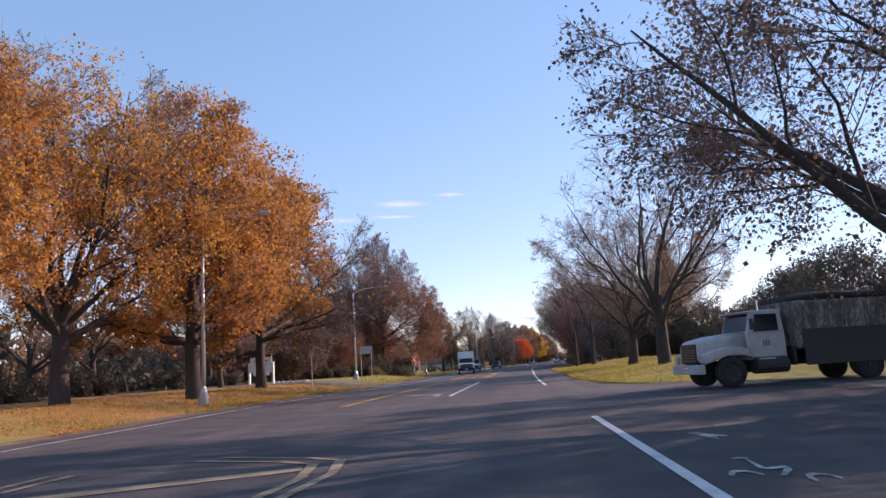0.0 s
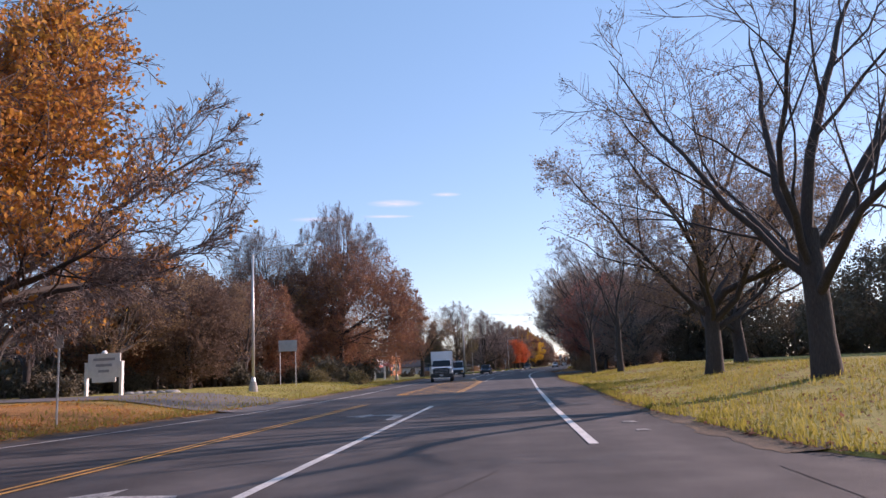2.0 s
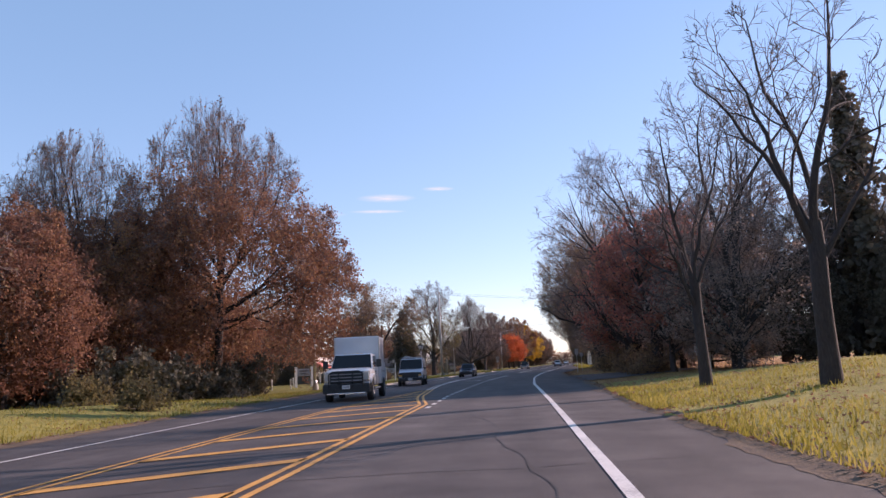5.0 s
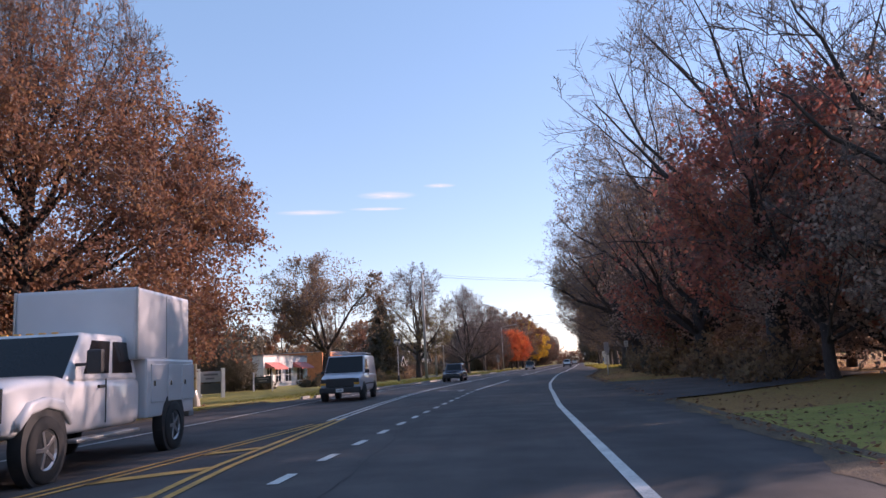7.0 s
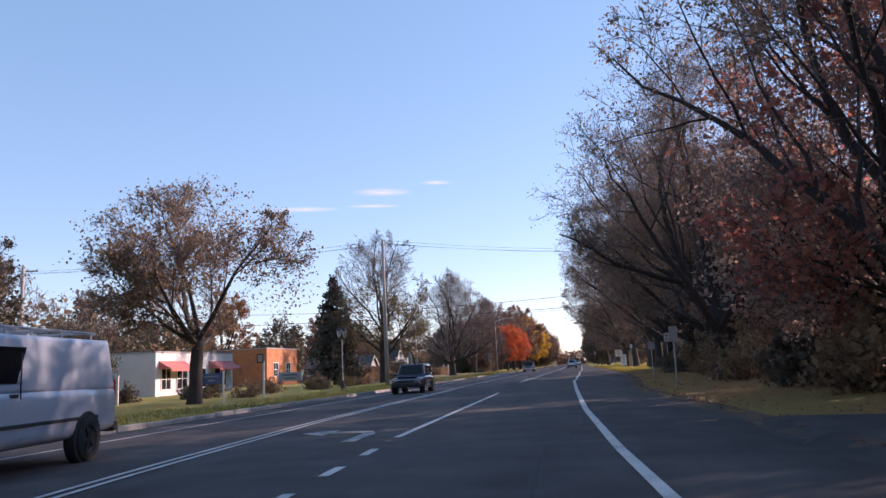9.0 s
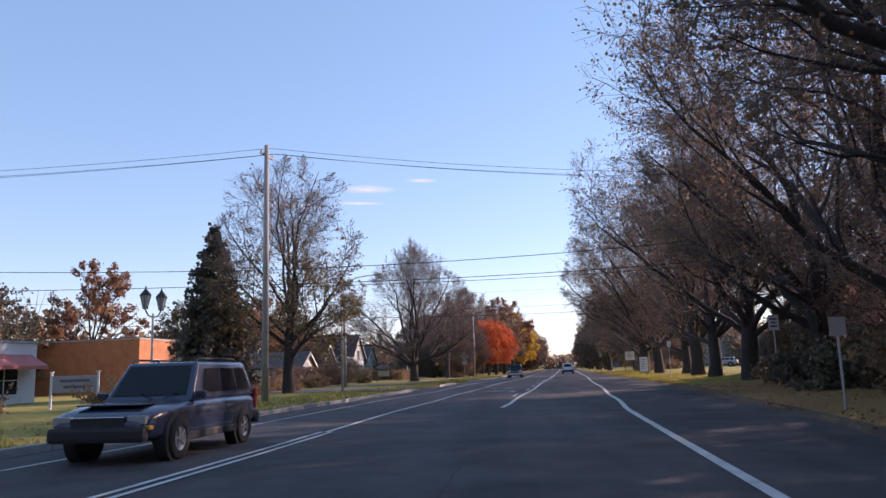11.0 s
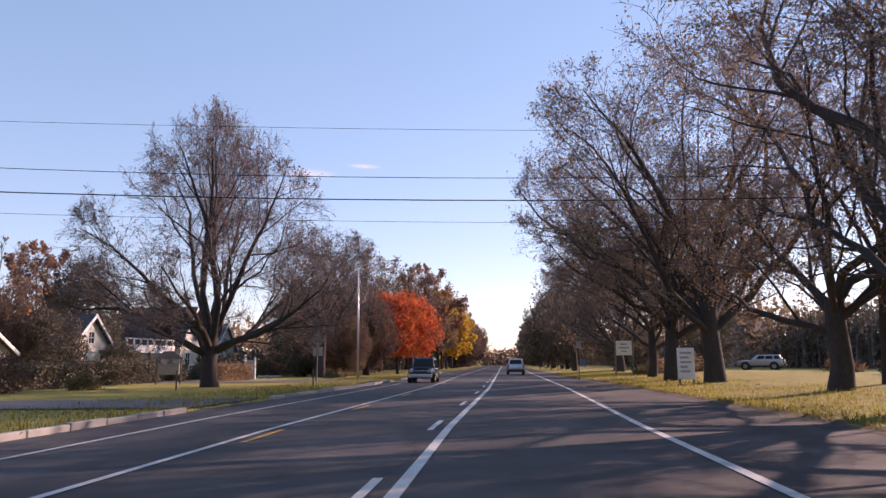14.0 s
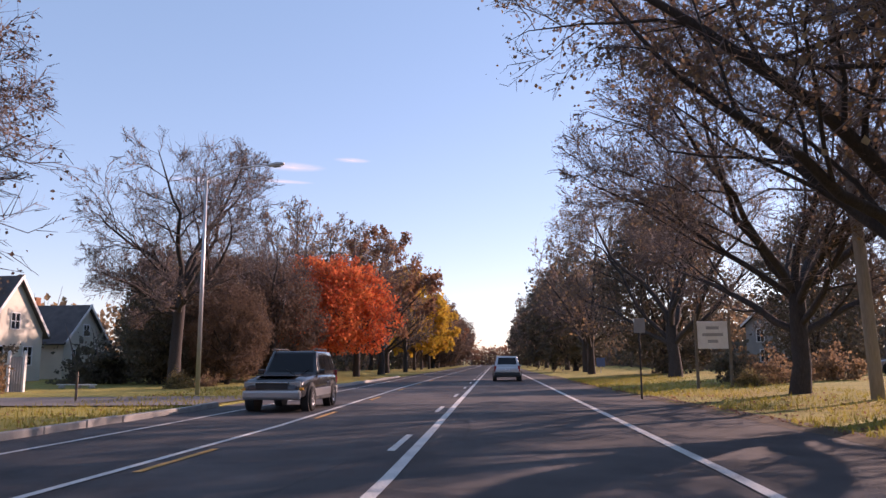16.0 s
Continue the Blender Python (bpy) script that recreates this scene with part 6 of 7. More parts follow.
def dump_truck(m):
    """A conventional-cab dump truck; the origin is under its front bumper."""
    ob = thing("dump_truck", m, "white conventional-cab dump truck with scraped dark dump body", "truck")
    part("hood", loft([(-2.0, 0.86, 1.05, 1.95), (-1.0, 0.84, 1.0, 1.86), (-0.35, 0.8, 0.95, 1.72), (-0.2, 0.74, 1.0, 1.62)], 6), M_TRUCK_WHITE, ob, smooth=True)
    for sx in (-1, 1):
        fd = part("fender", loft([(-2.05, 0.2, 0.98, 1.25), (-1.7, 0.21, 1.1, 1.42), (-1.1, 0.21, 1.12, 1.45), (-0.55, 0.2, 0.95, 1.35), (-0.2, 0.17, 0.85, 1.2)], 5), M_TRUCK_WHITE, ob, smooth=True)
        fd.location = (sx * 0.98, 0, 0)
        part("headlight", box((sx * 0.98, -0.15, 1.05), (0.26, 0.1, 0.26), 0.03), M_LAMP_CLEAR, fd).location = (-sx * 0.98, 0, 0)
    part("grille", box((0, -0.2, 1.25), (1.15, 0.12, 0.7), 0.03), M_PLASTIC, ob)
    for k in range(6):
        part("grille_bar", box((0, -0.125, 1.0 + 0.1 * k), (1.1, 0.03, 0.03)), M_CHROME, ob)
    part("front_bumper", box((0, -0.1, 0.68), (2.3, 0.2, 0.34), 0.05), M_TRUCK_WHITE, ob)
    part("frame", box((0, -4.6, 0.8), (0.9, 8.8, 0.28), 0.03), M_PLASTIC, ob)
    part("cab_base", box((0, -2.75, 1.4), (1.95, 1.5, 0.95), 0.08), M_TRUCK_WHITE, ob)
    f = cabin(ob, M_TRUCK_WHITE, (-3.5, -2.0, -3.45, -2.25, 0.97, 0.9, 1.82, 2.72), 0.09)
    panel("windscreen", f["front"], 0.07, 0.93, 0.16, 0.86, M_GLASS, ob)
    for sd, k in ((1, "right"), (-1, "left")):
        panel("side_window", f[k], 0.16, 0.84, 0.12, 0.82, M_GLASS, ob)
        bm = bmesh.new()
        for j in range(3):
            add_box(bm, (sd * 0.985, -2.62 - 0.1 * j, 1.5), (0.012, 0.05, 0.2))
        part("door_lettering", bm, M_LETTER, ob)
        part("fuel_tank", tube([(sd * 0.95, -3.4, 0.72), (sd * 0.95, -2.15, 0.72)], 0.3, 14), M_PLASTIC, ob)
        part("step", box((sd * 1.08, -2.6, 0.95), (0.2, 0.6, 0.06), 0.02), M_GALV, ob)
        part("mirror", box((sd * 1.18, -2.1, 2.2), (0.2, 0.06, 0.4), 0.02), M_PLASTIC, ob)
    part("sun_visor", box((0, -2.12, 2.66), (1.7, 0.26, 0.05), 0.015), M_TRUCK_WHITE, ob)
    part("exhaust_stack", tube([(0.85, -3.62, 1.2), (0.85, -3.62, 3.15)], 0.07, 10), M_CHROME, ob)
    body = part("dump_body", loft([(-9.3, 1.2, 1.25, 2.95), (-9.2, 1.22, 1.2, 3.0), (-3.95, 1.22, 1.2, 3.0), (-3.85, 1.2, 1.25, 2.95)], 14), M_DUMP, ob)
    for k in range(7):
        for sx in (-1, 1):
            part("rib", box((sx * 1.24, -4.2 - 0.8 * k, 2.05), (0.07, 0.1, 1.6), 0.02), M_DUMP, body)
    part("tarp", loft([(-9.25, 1.15, 2.9, 3.12), (-8.5, 1.2, 2.9, 3.3), (-5.0, 1.2, 2.9, 3.32), (-3.9, 1.15, 2.9, 3.15)], 3), M_TARP, ob, smooth=True)
    # dark sheets: the body's dark lower part and, below it, shade built as panels
    for sx in (-1, 1):
        part("lower_shade_panel", box((sx * 1.27, -6.6, 1.28), (0.05, 5.2, 1.3), 0.02), M_PLASTIC, body, "dark panel for the body's dark lower part and the shade beneath")
    part("mudguard", box((0, -3.75, 1.0), (2.2, 0.06, 0.7), 0.02), M_PLASTIC, ob)
    for y in (-1.2, -6.6, -7.95):
        for sx in (-1, 1):
            wheel(ob, sx * 1.02, y, 0.55, 0.34, dark=True)
    plate(ob, 0.01, 0.68)
    return ob


dump_truck(at(5.35, 24.5, 103, 0.02))


# ---- street furniture ----
def street_lamp(x, y, height, arm, turn=0.0, label="aluminium street lamp with curved arm and cobra head", base=True):
    """A tapered pole on a concrete foot with an arm to local +x."""
    ob = thing("street_lamp", at(x, y, turn), label, "street lamp", "street lamps")
    h = height
    if base:
        bm = bmesh.new()
        add_tube(bm, [(0, 0, -0.2), (0, 0, 0.3), (0, 0, 0.62)], [0.3, 0.27, 0.17], 12)
        part("foot", bm, M_CONCRETE, ob)
        part("base_flange", tube([(0, 0, 0.6), (0, 0, 0.72), (0, 0, 0.9)], [0.17, 0.15, 0.1], 12), M_ALU, ob)
    part("pole", tube([(0, 0, 0.0), (0, 0, h * 0.5), (0, 0, h)], [0.105, 0.085, 0.06], 12), M_ALU, ob, smooth=True)
    a = part("arm", tube([(0, 0, h - 0.08), (arm * 0.22, 0, h + 0.22), (arm * 0.5, 0, h + 0.42), (arm * 0.78, 0, h + 0.5), (arm, 0, h + 0.5)], [0.045, 0.04, 0.035, 0.032, 0.03], 8), M_ALU, ob, smooth=True)
    part("collar", tube([(0, 0, h - 0.18), (0, 0, h + 0.02)], 0.075, 10), M_ALU, a)
    bm = loft([(0, 0.06, -0.05, 0.05), (0.1, 0.1, -0.07, 0.08), (0.4, 0.15, -0.09, 0.1), (0.62, 0.14, -0.08, 0.07), (0.75, 0.08, -0.04, 0.03)], 3, 14)
    hd = part("lamp_head", bm, M_GALV, ob, smooth=True)
    hd.matrix_local = pose(arm - 0.05, 0, h + 0.5, 6, 0, -90)
    part("lens", box((0, 0.42, -0.09), (0.2, 0.36, 0.06), 0.025), M_LAMP_CLEAR, hd)
    return ob


street_lamp(-13.3, 31.1, 9.0, 2.8, 5)
street_lamp(-13.9, 64.7, 8.85, 2.75, 8)
street_lamp(-14.2, 118.8, 9.2, 2.8, 5)
street_lamp(-7.6, 181.6, 7.9, 2.7, -15, "slim grey street lamp with curved arm", False)
street_lamp(-0.18, 230.7, 9.6, 2.9, -8, "slim grey street lamp with curved arm", False)


def lantern_post(x, y):
    """A black post with two hanging glass lanterns on a scrolled bar."""
    ob = thing("lantern_post", at(x, y, 75), "black iron post with two glass lanterns", "street lamp")
    part("base", tube([(0, 0, -0.1), (0, 0, 0.15), (0, 0, 0.6), (0, 0, 0.7)], [0.2, 0.19, 0.12, 0.08], 12), M_IRON, ob)
    part("post", tube([(0, 0, 0.6), (0, 0, 4.1)], [0.06, 0.045], 10), M_ALU, ob)
    part("scroll_bar", tube([(-0.5, 0, 4.25), (-0.3, 0, 4.0), (0, 0, 3.95), (0.3, 0, 4.0), (0.5, 0, 4.25)], 0.03, 8), M_IRON, ob)
    for s in (-0.5, 0.5):
        ln = part("lantern", tube([(s, 0, 4.25), (s, 0, 4.4), (s, 0, 4.85)], [0.08, 0.13, 0.22], 8), M_LAMP_CLEAR, ob, "pale glass lantern")
        part("lantern_cap", tube([(s, 0, 4.83), (s, 0, 4.95), (s, 0, 5.1), (s, 0, 5.25)], [0.26, 0.18, 0.05, 0.015], 8), M_IRON, ln)
        bm = bmesh.new()
        for k in range(4):
            a = k * math.pi / 2 + 0.4
            add_tube(bm, [(s + 0.09 * math.cos(a), 0.09 * math.sin(a), 4.25), (s + 0.23 * math.cos(a), 0.23 * math.sin(a), 4.86)], 0.015, 5)
        part("lantern_cage", bm, M_IRON, ln)
    return ob


lantern_post(-10.6, 161.2)


def utility_pole(x, y, h, arms=1, turn=0.0, lean=0.0, label="weathered wooden utility pole with crossarm"):
    ob = thing("utility_pole", at(x, y, turn) @ pose(0, 0, 0, 0, lean, 0), label, "utility pole", "utility poles")
    part("pole", tube([(0, 0, -0.4), (0, 0, h * 0.5), (0, 0, h)], [0.2, 0.17, 0.13], 12), M_WOOD_POLE, ob, smooth=True)
    for k in range(arms):
        z = h - 0.5 - 1.2 * k
        part("crossarm", box((0.35, 0.16, z), (1.5, 0.1, 0.12), 0.01), M_WOOD_POLE, ob)
        part("brace", tube([(0.0, 0.16, z - 0.6), (0.7, 0.16, z)], 0.02, 6), M_GALV, ob)
        for x0 in (-0.3, 0.3, 1.0):
            part("insulator", tube([(x0, 0.16, z + 0.05), (x0, 0.16, z + 0.15), (x0, 0.16, z + 0.2)], [0.04, 0.06, 0.03], 8), M_SIGN_GREY, ob)
    return ob


utility_pole(-8.45, 168.0, 13.9, 1, 80)
utility_pole(-9.7, 193.2, 8.6, 0, 0, 0, "dark slender wooden utility pole")
utility_pole(19.8, 221.4, 13.0, 1, 0, -2.0, "dark leaning utility pole on the lawn")
utility_pole(26.5, 172.5, 12.6, 1, 80)
utility_pole(-46, 164, 12.5, 1, 80)
utility_pole(-33, 158, 11.5, 1, 20)


def cable(name, a, b, sag, r=0.011, label="black overhead cable strung across the road"):
    """A hanging cable between two places in plan units with heights in metres."""
    A, B = Vector((a[0] * S, a[1] * S, a[2])), Vector((b[0] * S, b[1] * S, b[2]))
    pts = [A.lerp(B, t) - Vector((0, 0, 4 * sag * t * (1 - t))) for t in np.linspace(0, 1, 15)]
    tagged(part(name, tube(pts, r, 5), M_WIRE), label, "cable", "overhead cables")


for dy, z in ((-0.3, 13.95), (0.3, 13.6), (0.9, 13.6)):
    cable("overhead_cable", (-46, 164 + dy, 12.4), (-8.35 + dy * 0.3, 168.5, z), 0.7)
    cable("overhead_cable", (-8.35 + dy * 0.3, 168.5, z), (26.5, 172.5 + dy, 12.3), 0.9)
cable("overhead_cable", (-46, 164, 9.0), (-8.35, 168.5, 7.05), 0.5, 0.018)
cable("overhead_cable", (-8.35, 168.5, 7.05), (26.5, 172.5, 10.0), 0.6, 0.02)
cable("overhead_cable", (-46, 164, 7.3), (-8.35, 168.5, 6.25), 0.4, 0.018)
cable("overhead_cable", (-8.35, 168.5, 6.25), (26.5, 172.5, 8.3), 0.5, 0.019)
cable("overhead_cable", (-8.35, 168.5, 6.1), (26.5, 172.5, 8.1), 0.55, 0.014)
utility_pole(25.0, 196.8, 10.0, 1, 0)
for z0, z1, sag, r in ((8.4, 9.4, 0.3, 0.006), (7.12, 8.1, 0.55, 0.011), (6.4, 7.2, 0.45, 0.018), (5.8, 6.3, 0.4, 0.006)):
    cable("overhead_cable", (-9.7, 193.2, z0), (25.0, 196.8, z1), sag, r)
    cable("overhead_cable", (-46, 186, z0 + 0.5), (-9.7, 193.2, z0), 0.6, r)
splice = thing("cable_splice_box", pose(-7.4 * S, 193.44 * S, 6.32, 0, 0, 6), "small grey splice box hung on a cable", "cable box")
part("case", box((0, 0, -0.12), (0.5, 0.16, 0.18), 0.03), M_SIGN_GREY, splice)
for sx in (-0.18, 0.18):
    part("hanger", box((sx, 0, 0.0), (0.04, 0.05, 0.16), 0.008), M_IRON, splice)


# ---- signs ----
def bars(parent, name, rows, x0, x1, y, z0, z1, mat=None, s=1):
    """Lettering too small to read: bars of its size."""
    rr = random.Random(len(rows) * 7 + int(abs(x0) * 100))
    for k, (u0, u1) in enumerate(rows):
        z = z1 - (k + 0.5) * (z1 - z0) / len(rows)
        part(name, box((x0 + (x1 - x0) * (u0 + u1) / 2, y, z), ((x1 - x0) * (u1 - u0), 0.012, (z1 - z0) / len(rows) * 0.45)), mat or M_LETTER, parent)


def board_sign(x, y, turn, w, h, z0, label, board=None, post=None, post_w=0.12, rows=(), over=0.0, name="sign", round_posts=False, mat_row=None, category="sign", frame_top=None):
    """A board between two posts; local -y is its face."""
    ob = thing(name, at(x, y, turn), label, category)
    for s in (-1, 1):
        if round_posts:
            part("post", tube([(s * w * 0.42, 0.05, -0.3), (s * w * 0.42, 0.05, z0 + h + over)], post_w / 2, 8), post or M_GALV, ob)
        else:
            p = part("post", box((s * (w / 2 + post_w / 2 + 0.01), 0, (z0 + h + over) / 2 - 0.15), (post_w, post_w, z0 + h + over + 0.3), 0.012), post or M_WHITE, ob)
            part("post_cap", box((s * (w / 2 + post_w / 2 + 0.01), 0, z0 + h + over + 0.03), (post_w + 0.05, post_w + 0.05, 0.06), 0.015), post or M_WHITE, p)
    b = part("board", box((0, 0, z0 + h / 2), (w, 0.06, h), 0.015), board or M_WHITE, ob)
    if rows:
        bars(b, "lettering", rows, -w * 0.42, w * 0.42, -0.036, z0 + h * 0.15, z0 + h * 0.88, mat_row)
    return ob


# the large white sign with a stepped base
sg = board_sign(-22.3, 64.4, -14, 2.6, 1.55, 1.15, "large white painted sign board on two white posts", rows=((0.1, 0.9), (0.2, 0.8), (0.3, 0.7)), post_w=0.2, over=-0.6, name="notice_sign", mat_row=M_SIGN_GREY)
part("lower_board", box((0, 0, 1.0), (1.9, 0.06, 0.3), 0.012), M_WHITE, sg)
part("finial", tube([(0, 0, 2.68), (0, 0, 2.78), (0, 0, 2.9)], [0.2, 0.18, 0.05], 12), M_WHITE, sg)
for k in range(7):
    bm = bmesh.new()
    bmesh.ops.create_icosphere(bm, subdivisions=2, radius=0.3)
    for v in bm.verts:
        v.co = Vector((v.co.x * 1.4, v.co.y, v.co.z * 0.6)) * (1 + 0.25 * noise.noise(v.co * 4 + Vector((k, 0, 0))))
    ob = part("garden_stone", bm, M_STONE, smooth=True)
    ob.matrix_world = at(-21.0 + 0.42 * k, 64.9 + 0.15 * (k % 3), 40 * k)
    tagged(ob, "grey rounded stone edging the sign bed", "stone", "sign bed stones")
board_sign(-14.95, 74.7, 18, 1.45, 0.88, 2.7, "grey back of a road sign on two posts", M_SIGN_GREY, M_GALV, 0.07, name="road_sign", round_posts=True)


def post_sign(x, y, turn, h, w, ph, label, mat, post=None, rows=(), name="road_sign", diamond=False, extra=None):
    """A plate on one post; local -y is its face."""
    ob = thing(name, at(x, y, turn), label, "sign")
    part("post", tube([(0, 0.03, -0.3), (0, 0.03, h)], 0.035, 8), post or M_GALV, ob)
    rot = Euler((0, radians(45), 0)).to_matrix() if diamond else None
    p = part("plate", box((0, -0.01, h - ph / 2), (w, 0.02, ph), 0.006, rot), mat, ob)
    if rows:
        bars(p, "lettering", rows, -w * 0.4, w * 0.4, -0.024, h - ph * 0.85, h - ph * 0.15)
    if extra:
        part("lower_plate", box((0, -0.01, h - ph - extra / 2 - 0.12), (w * 0.8, 0.02, extra), 0.006), mat, ob)
    return ob


post_sign(-12.1, 43.9, 10, 2.9, 0.3, 0.45, "small grey plate on a thin post", M_SIGN_GREY)
post_sign(7.7, 137.5, 10, 2.7, 0.4, 0.7, "grey roadside plate on a steel post", M_SIGN_GREY)
post_sign(9.6, 152, 5, 2.4, 0.45, 0.5, "grey roadside plate on a steel post", M_SIGN_GREY)
post_sign(13.6, 166.5, 0, 3.4, 0.5, 0.75, "pale regulatory plate on a steel post", M_WHITE, rows=((0.1, 0.9), (0.2, 0.8), (0.1, 0.9)))
post_sign(14.7, 189.7, 0, 3.1, 0.32, 0.5, "small white parking plate on a post", M_WHITE)
post_sign(-1.0, 216.5, 170, 3.3, 0.78, 0.78, "grey back of a diamond warning sign", M_SIGN_GREY, diamond=True, extra=0.55)
post_sign(15.1, 226.1, 0, 3.1, 0.42, 0.55, "small pale plate on a dark post", M_SIGN_GREY, M_IRON)
post_sign(24.0, 268.4, 0, 1.5, 0.9, 0.9, "small blue yard sign on a stake", M_SIGN_BLUE)
# hanging board at the wood edge
hb = thing("hanging_sign", at(11.3, 103.8, 10), "white hanging board on a post with arm", "sign")
part("post", box((0.55, 0, 0.9), (0.1, 0.1, 2.4), 0.01), M_WHITE, hb)
part("arm", box((0.05, 0, 1.95), (1.1, 0.07, 0.08), 0.01), M_WHITE, hb)
hbb = part("board", box((-0.05, 0, 1.5), (0.75, 0.04, 0.62), 0.01), M_WHITE, hb)
bars(hbb, "lettering", ((0.1, 0.9), (0.2, 0.8), (0.1, 0.7)), -0.35, 0.25, -0.025, 1.25, 1.78)
part("rider", box((-0.05, 0, 1.08), (0.6, 0.03, 0.16), 0.008), M_WHITE, hb)
# signs before the shops
bs = board_sign(-18.5, 131.3, 35, 1.55, 0.8, 1.2, "white double-post business sign with pale board", M_SIGN_GREY, M_WHITE, 0.25, rows=((0.1, 0.9), (0.2, 0.7)), over=0.15)
part("lower_board", box((0, 0.02, 0.7), (1.5, 0.05, 0.75), 0.012), M_SIGN_DARK, bs, "dark lower board")
board_sign(-19.5, 144.7, 12, 1.6, 0.62, 0.75, "dark business board between two white posts", M_SIGN_DARK, M_WHITE, 0.14, rows=((0.1, 0.9), (0.2, 0.8)), over=0.35, mat_row=M_SIGN_GREY)
board_sign(-13.1, 143.1, 12, 1.2, 0.6, 1.05, "blue business board between two white posts", M_SIGN_BLUE, M_WHITE, 0.1, rows=((0.1, 0.9), (0.3, 0.7)), over=0.05, mat_row=M_SIGN_GREY)
cb = thing("post_box_sign", at(-12.4, 148.6, 10), "white post with a square lantern-like box", "sign")
part("post", box((0.1, 0, 1.05), (0.12, 0.12, 2.5), 0.012), M_WHITE, cb)
part("box_frame", box((-0.1, 0, 2.5), (0.42, 0.3, 0.6), 0.03), M_IRON, cb)
part("box_pane", box((-0.1, -0.16, 2.5), (0.3, 0.02, 0.45), 0.005), M_LAMP_CLEAR, cb)
board_sign(-15.6, 165.0, 15, 2.0, 0.8, 0.8, "grey business board in a white frame", M_SIGN_GREY, M_WHITE, 0.1, rows=((0.1, 0.9), (0.2, 0.8)), over=0.15)
# arched sign between posts
ar = board_sign(-16.4, 179.5, 10, 1.15, 1.0, 0.55, "arched dark sign board between slim white posts", M_SIGN_DARK, M_WHITE, 0.1, rows=((0.15, 0.85), (0.05, 0.95), (0.2, 0.8)), over=0.2, mat_row=M_LETTER_PALE)
bm = bmesh.new()
vs = [bm.verts.new((0.575 * math.cos(a), y, 1.55 + 0.42 * math.sin(a))) for y in (-0.03, 0.03) for a in np.linspace(0, math.pi, 17)]
bm.faces.new(vs[:17])
bm.faces.new(list(reversed(vs[17:])))
for k in range(16):
    bm.faces.new((vs[k], vs[k + 1], vs[k + 18], vs[k + 17]))
part("arched_top", bm, M_SIGN_DARK, ar)
board_sign(19.55, 231.4, -8, 1.35, 1.25, 1.75, "white square sign on dark wooden posts", M_WHITE, M_WOOD, 0.12, rows=((0.25, 0.75), (0.1, 0.9), (0.3, 0.7)), over=0.3, mat_row=M_SIGN_GREY)
bx = thing("notice_board", at(17.05, 210.7, -10), "pale upright notice board with small writing", "sign")
nb = part("board", box((0, 0, 1.15), (0.9, 0.1, 1.7), 0.02), M_WHITE, bx)
for s in (-1, 1):
    part("leg", box((s * 0.36, 0.02, 0.05), (0.1, 0.1, 0.7), 0.01), M_WOOD, bx)
bars(nb, "lettering", ((0.1, 0.9), (0.1, 0.7), (0.1, 0.9), (0.1, 0.6), (0.1, 0.8)), -0.38, 0.38, -0.055, 0.6, 1.85, M_SIGN_GREY)
# mail shelter by the pavement
ms = thing("mailbox_stand", at(-10.6, 221.2, 10), "grey mailboxes under a small hipped roof", "mailbox")
for s in (-0.8, 0.8):
    part("post", box((s, 0, 0.75), (0.1, 0.1, 2.0), 0.01), M_WOOD, ms)
part("mailbox", box((0, 0, 1.05), (1.45, 0.4, 0.75), 0.06), M_SIGN_GREY, ms)
bm = bmesh.new()
lo = [bm.verts.new(p) for p in ((-1.05, -0.7, 1.75), (1.05, -0.7, 1.75), (1.05, 0.7, 1.75), (-1.05, 0.7, 1.75))]
hi = [bm.verts.new(p) for p in ((-0.35, 0, 2.3), (0.35, 0, 2.3))]
bm.faces.new(lo)
bm.faces.new((lo[0], lo[1], hi[1], hi[0]))
bm.faces.new((lo[2], lo[3], hi[0], hi[1]))
bm.faces.new((lo[1], lo[2], hi[1]))
bm.faces.new((lo[3], lo[0], hi[0]))
part("roof", bm, M_ROOF, ms)
for x, y in ((-20.2, 126.9), (-18.5, 126.9), (-20.3, 134.0), (-23.5, 130.5), (-26, 126.5)):
    ob = thing("white_post", at(x, y, 10), "white painted wooden marker post", "post", "marker posts")
    part("shaft", box((0, 0, 0.4), (0.14, 0.14, 1.1), 0.012), M_WHITE, ob)
    part("cap", tube([(0, 0, 0.94), (0, 0, 0.99), (0, 0, 1.06)], [0.1, 0.09, 0.02], 4), M_WHITE, ob)
for x, y in ((-6.6, 210.7), (-1.2, 216.4), (-6.0, 256.0), (-2.5, 226)):
    ob = thing("marker_stake", at(x, y, 10), "thin pale stake on the verge", "post", "verge stakes")
    part("shaft", box((0, 0, 0.45), (0.08, 0.08, 1.2), 0.01), M_WHITE if y > 250 else M_WOOD, ob)


# a garden gate at the end of the hedge, and a board lying on the lawn
gg = thing("garden_gate", at(-8.9, 234.6, -20), "pale blue-grey board gate between white posts", "gate")
for k in range(5):
    part("board", box((-0.32 + 0.16 * k, 0, 0.85), (0.145, 0.03, 1.7 + 0.05 * (k % 2)), 0.006), M_SIGN_GREY, gg)
for x in (-0.5, 0.5):
    gp = part("post", box((x, -0.02, 0.9), (0.13, 0.13, 2.0), 0.012), M_WHITE, gg)
    part("cap", tube([(x, -0.02, 1.9), (x, -0.02, 1.94), (x, -0.02, 2.02)], [0.11, 0.1, 0.02], 4), M_WHITE, gp)
for z in (0.35, 1.4):
    part("rail", box((0, 0.035, z), (0.92, 0.04, 0.1), 0.006), M_SIGN_GREY, gg)
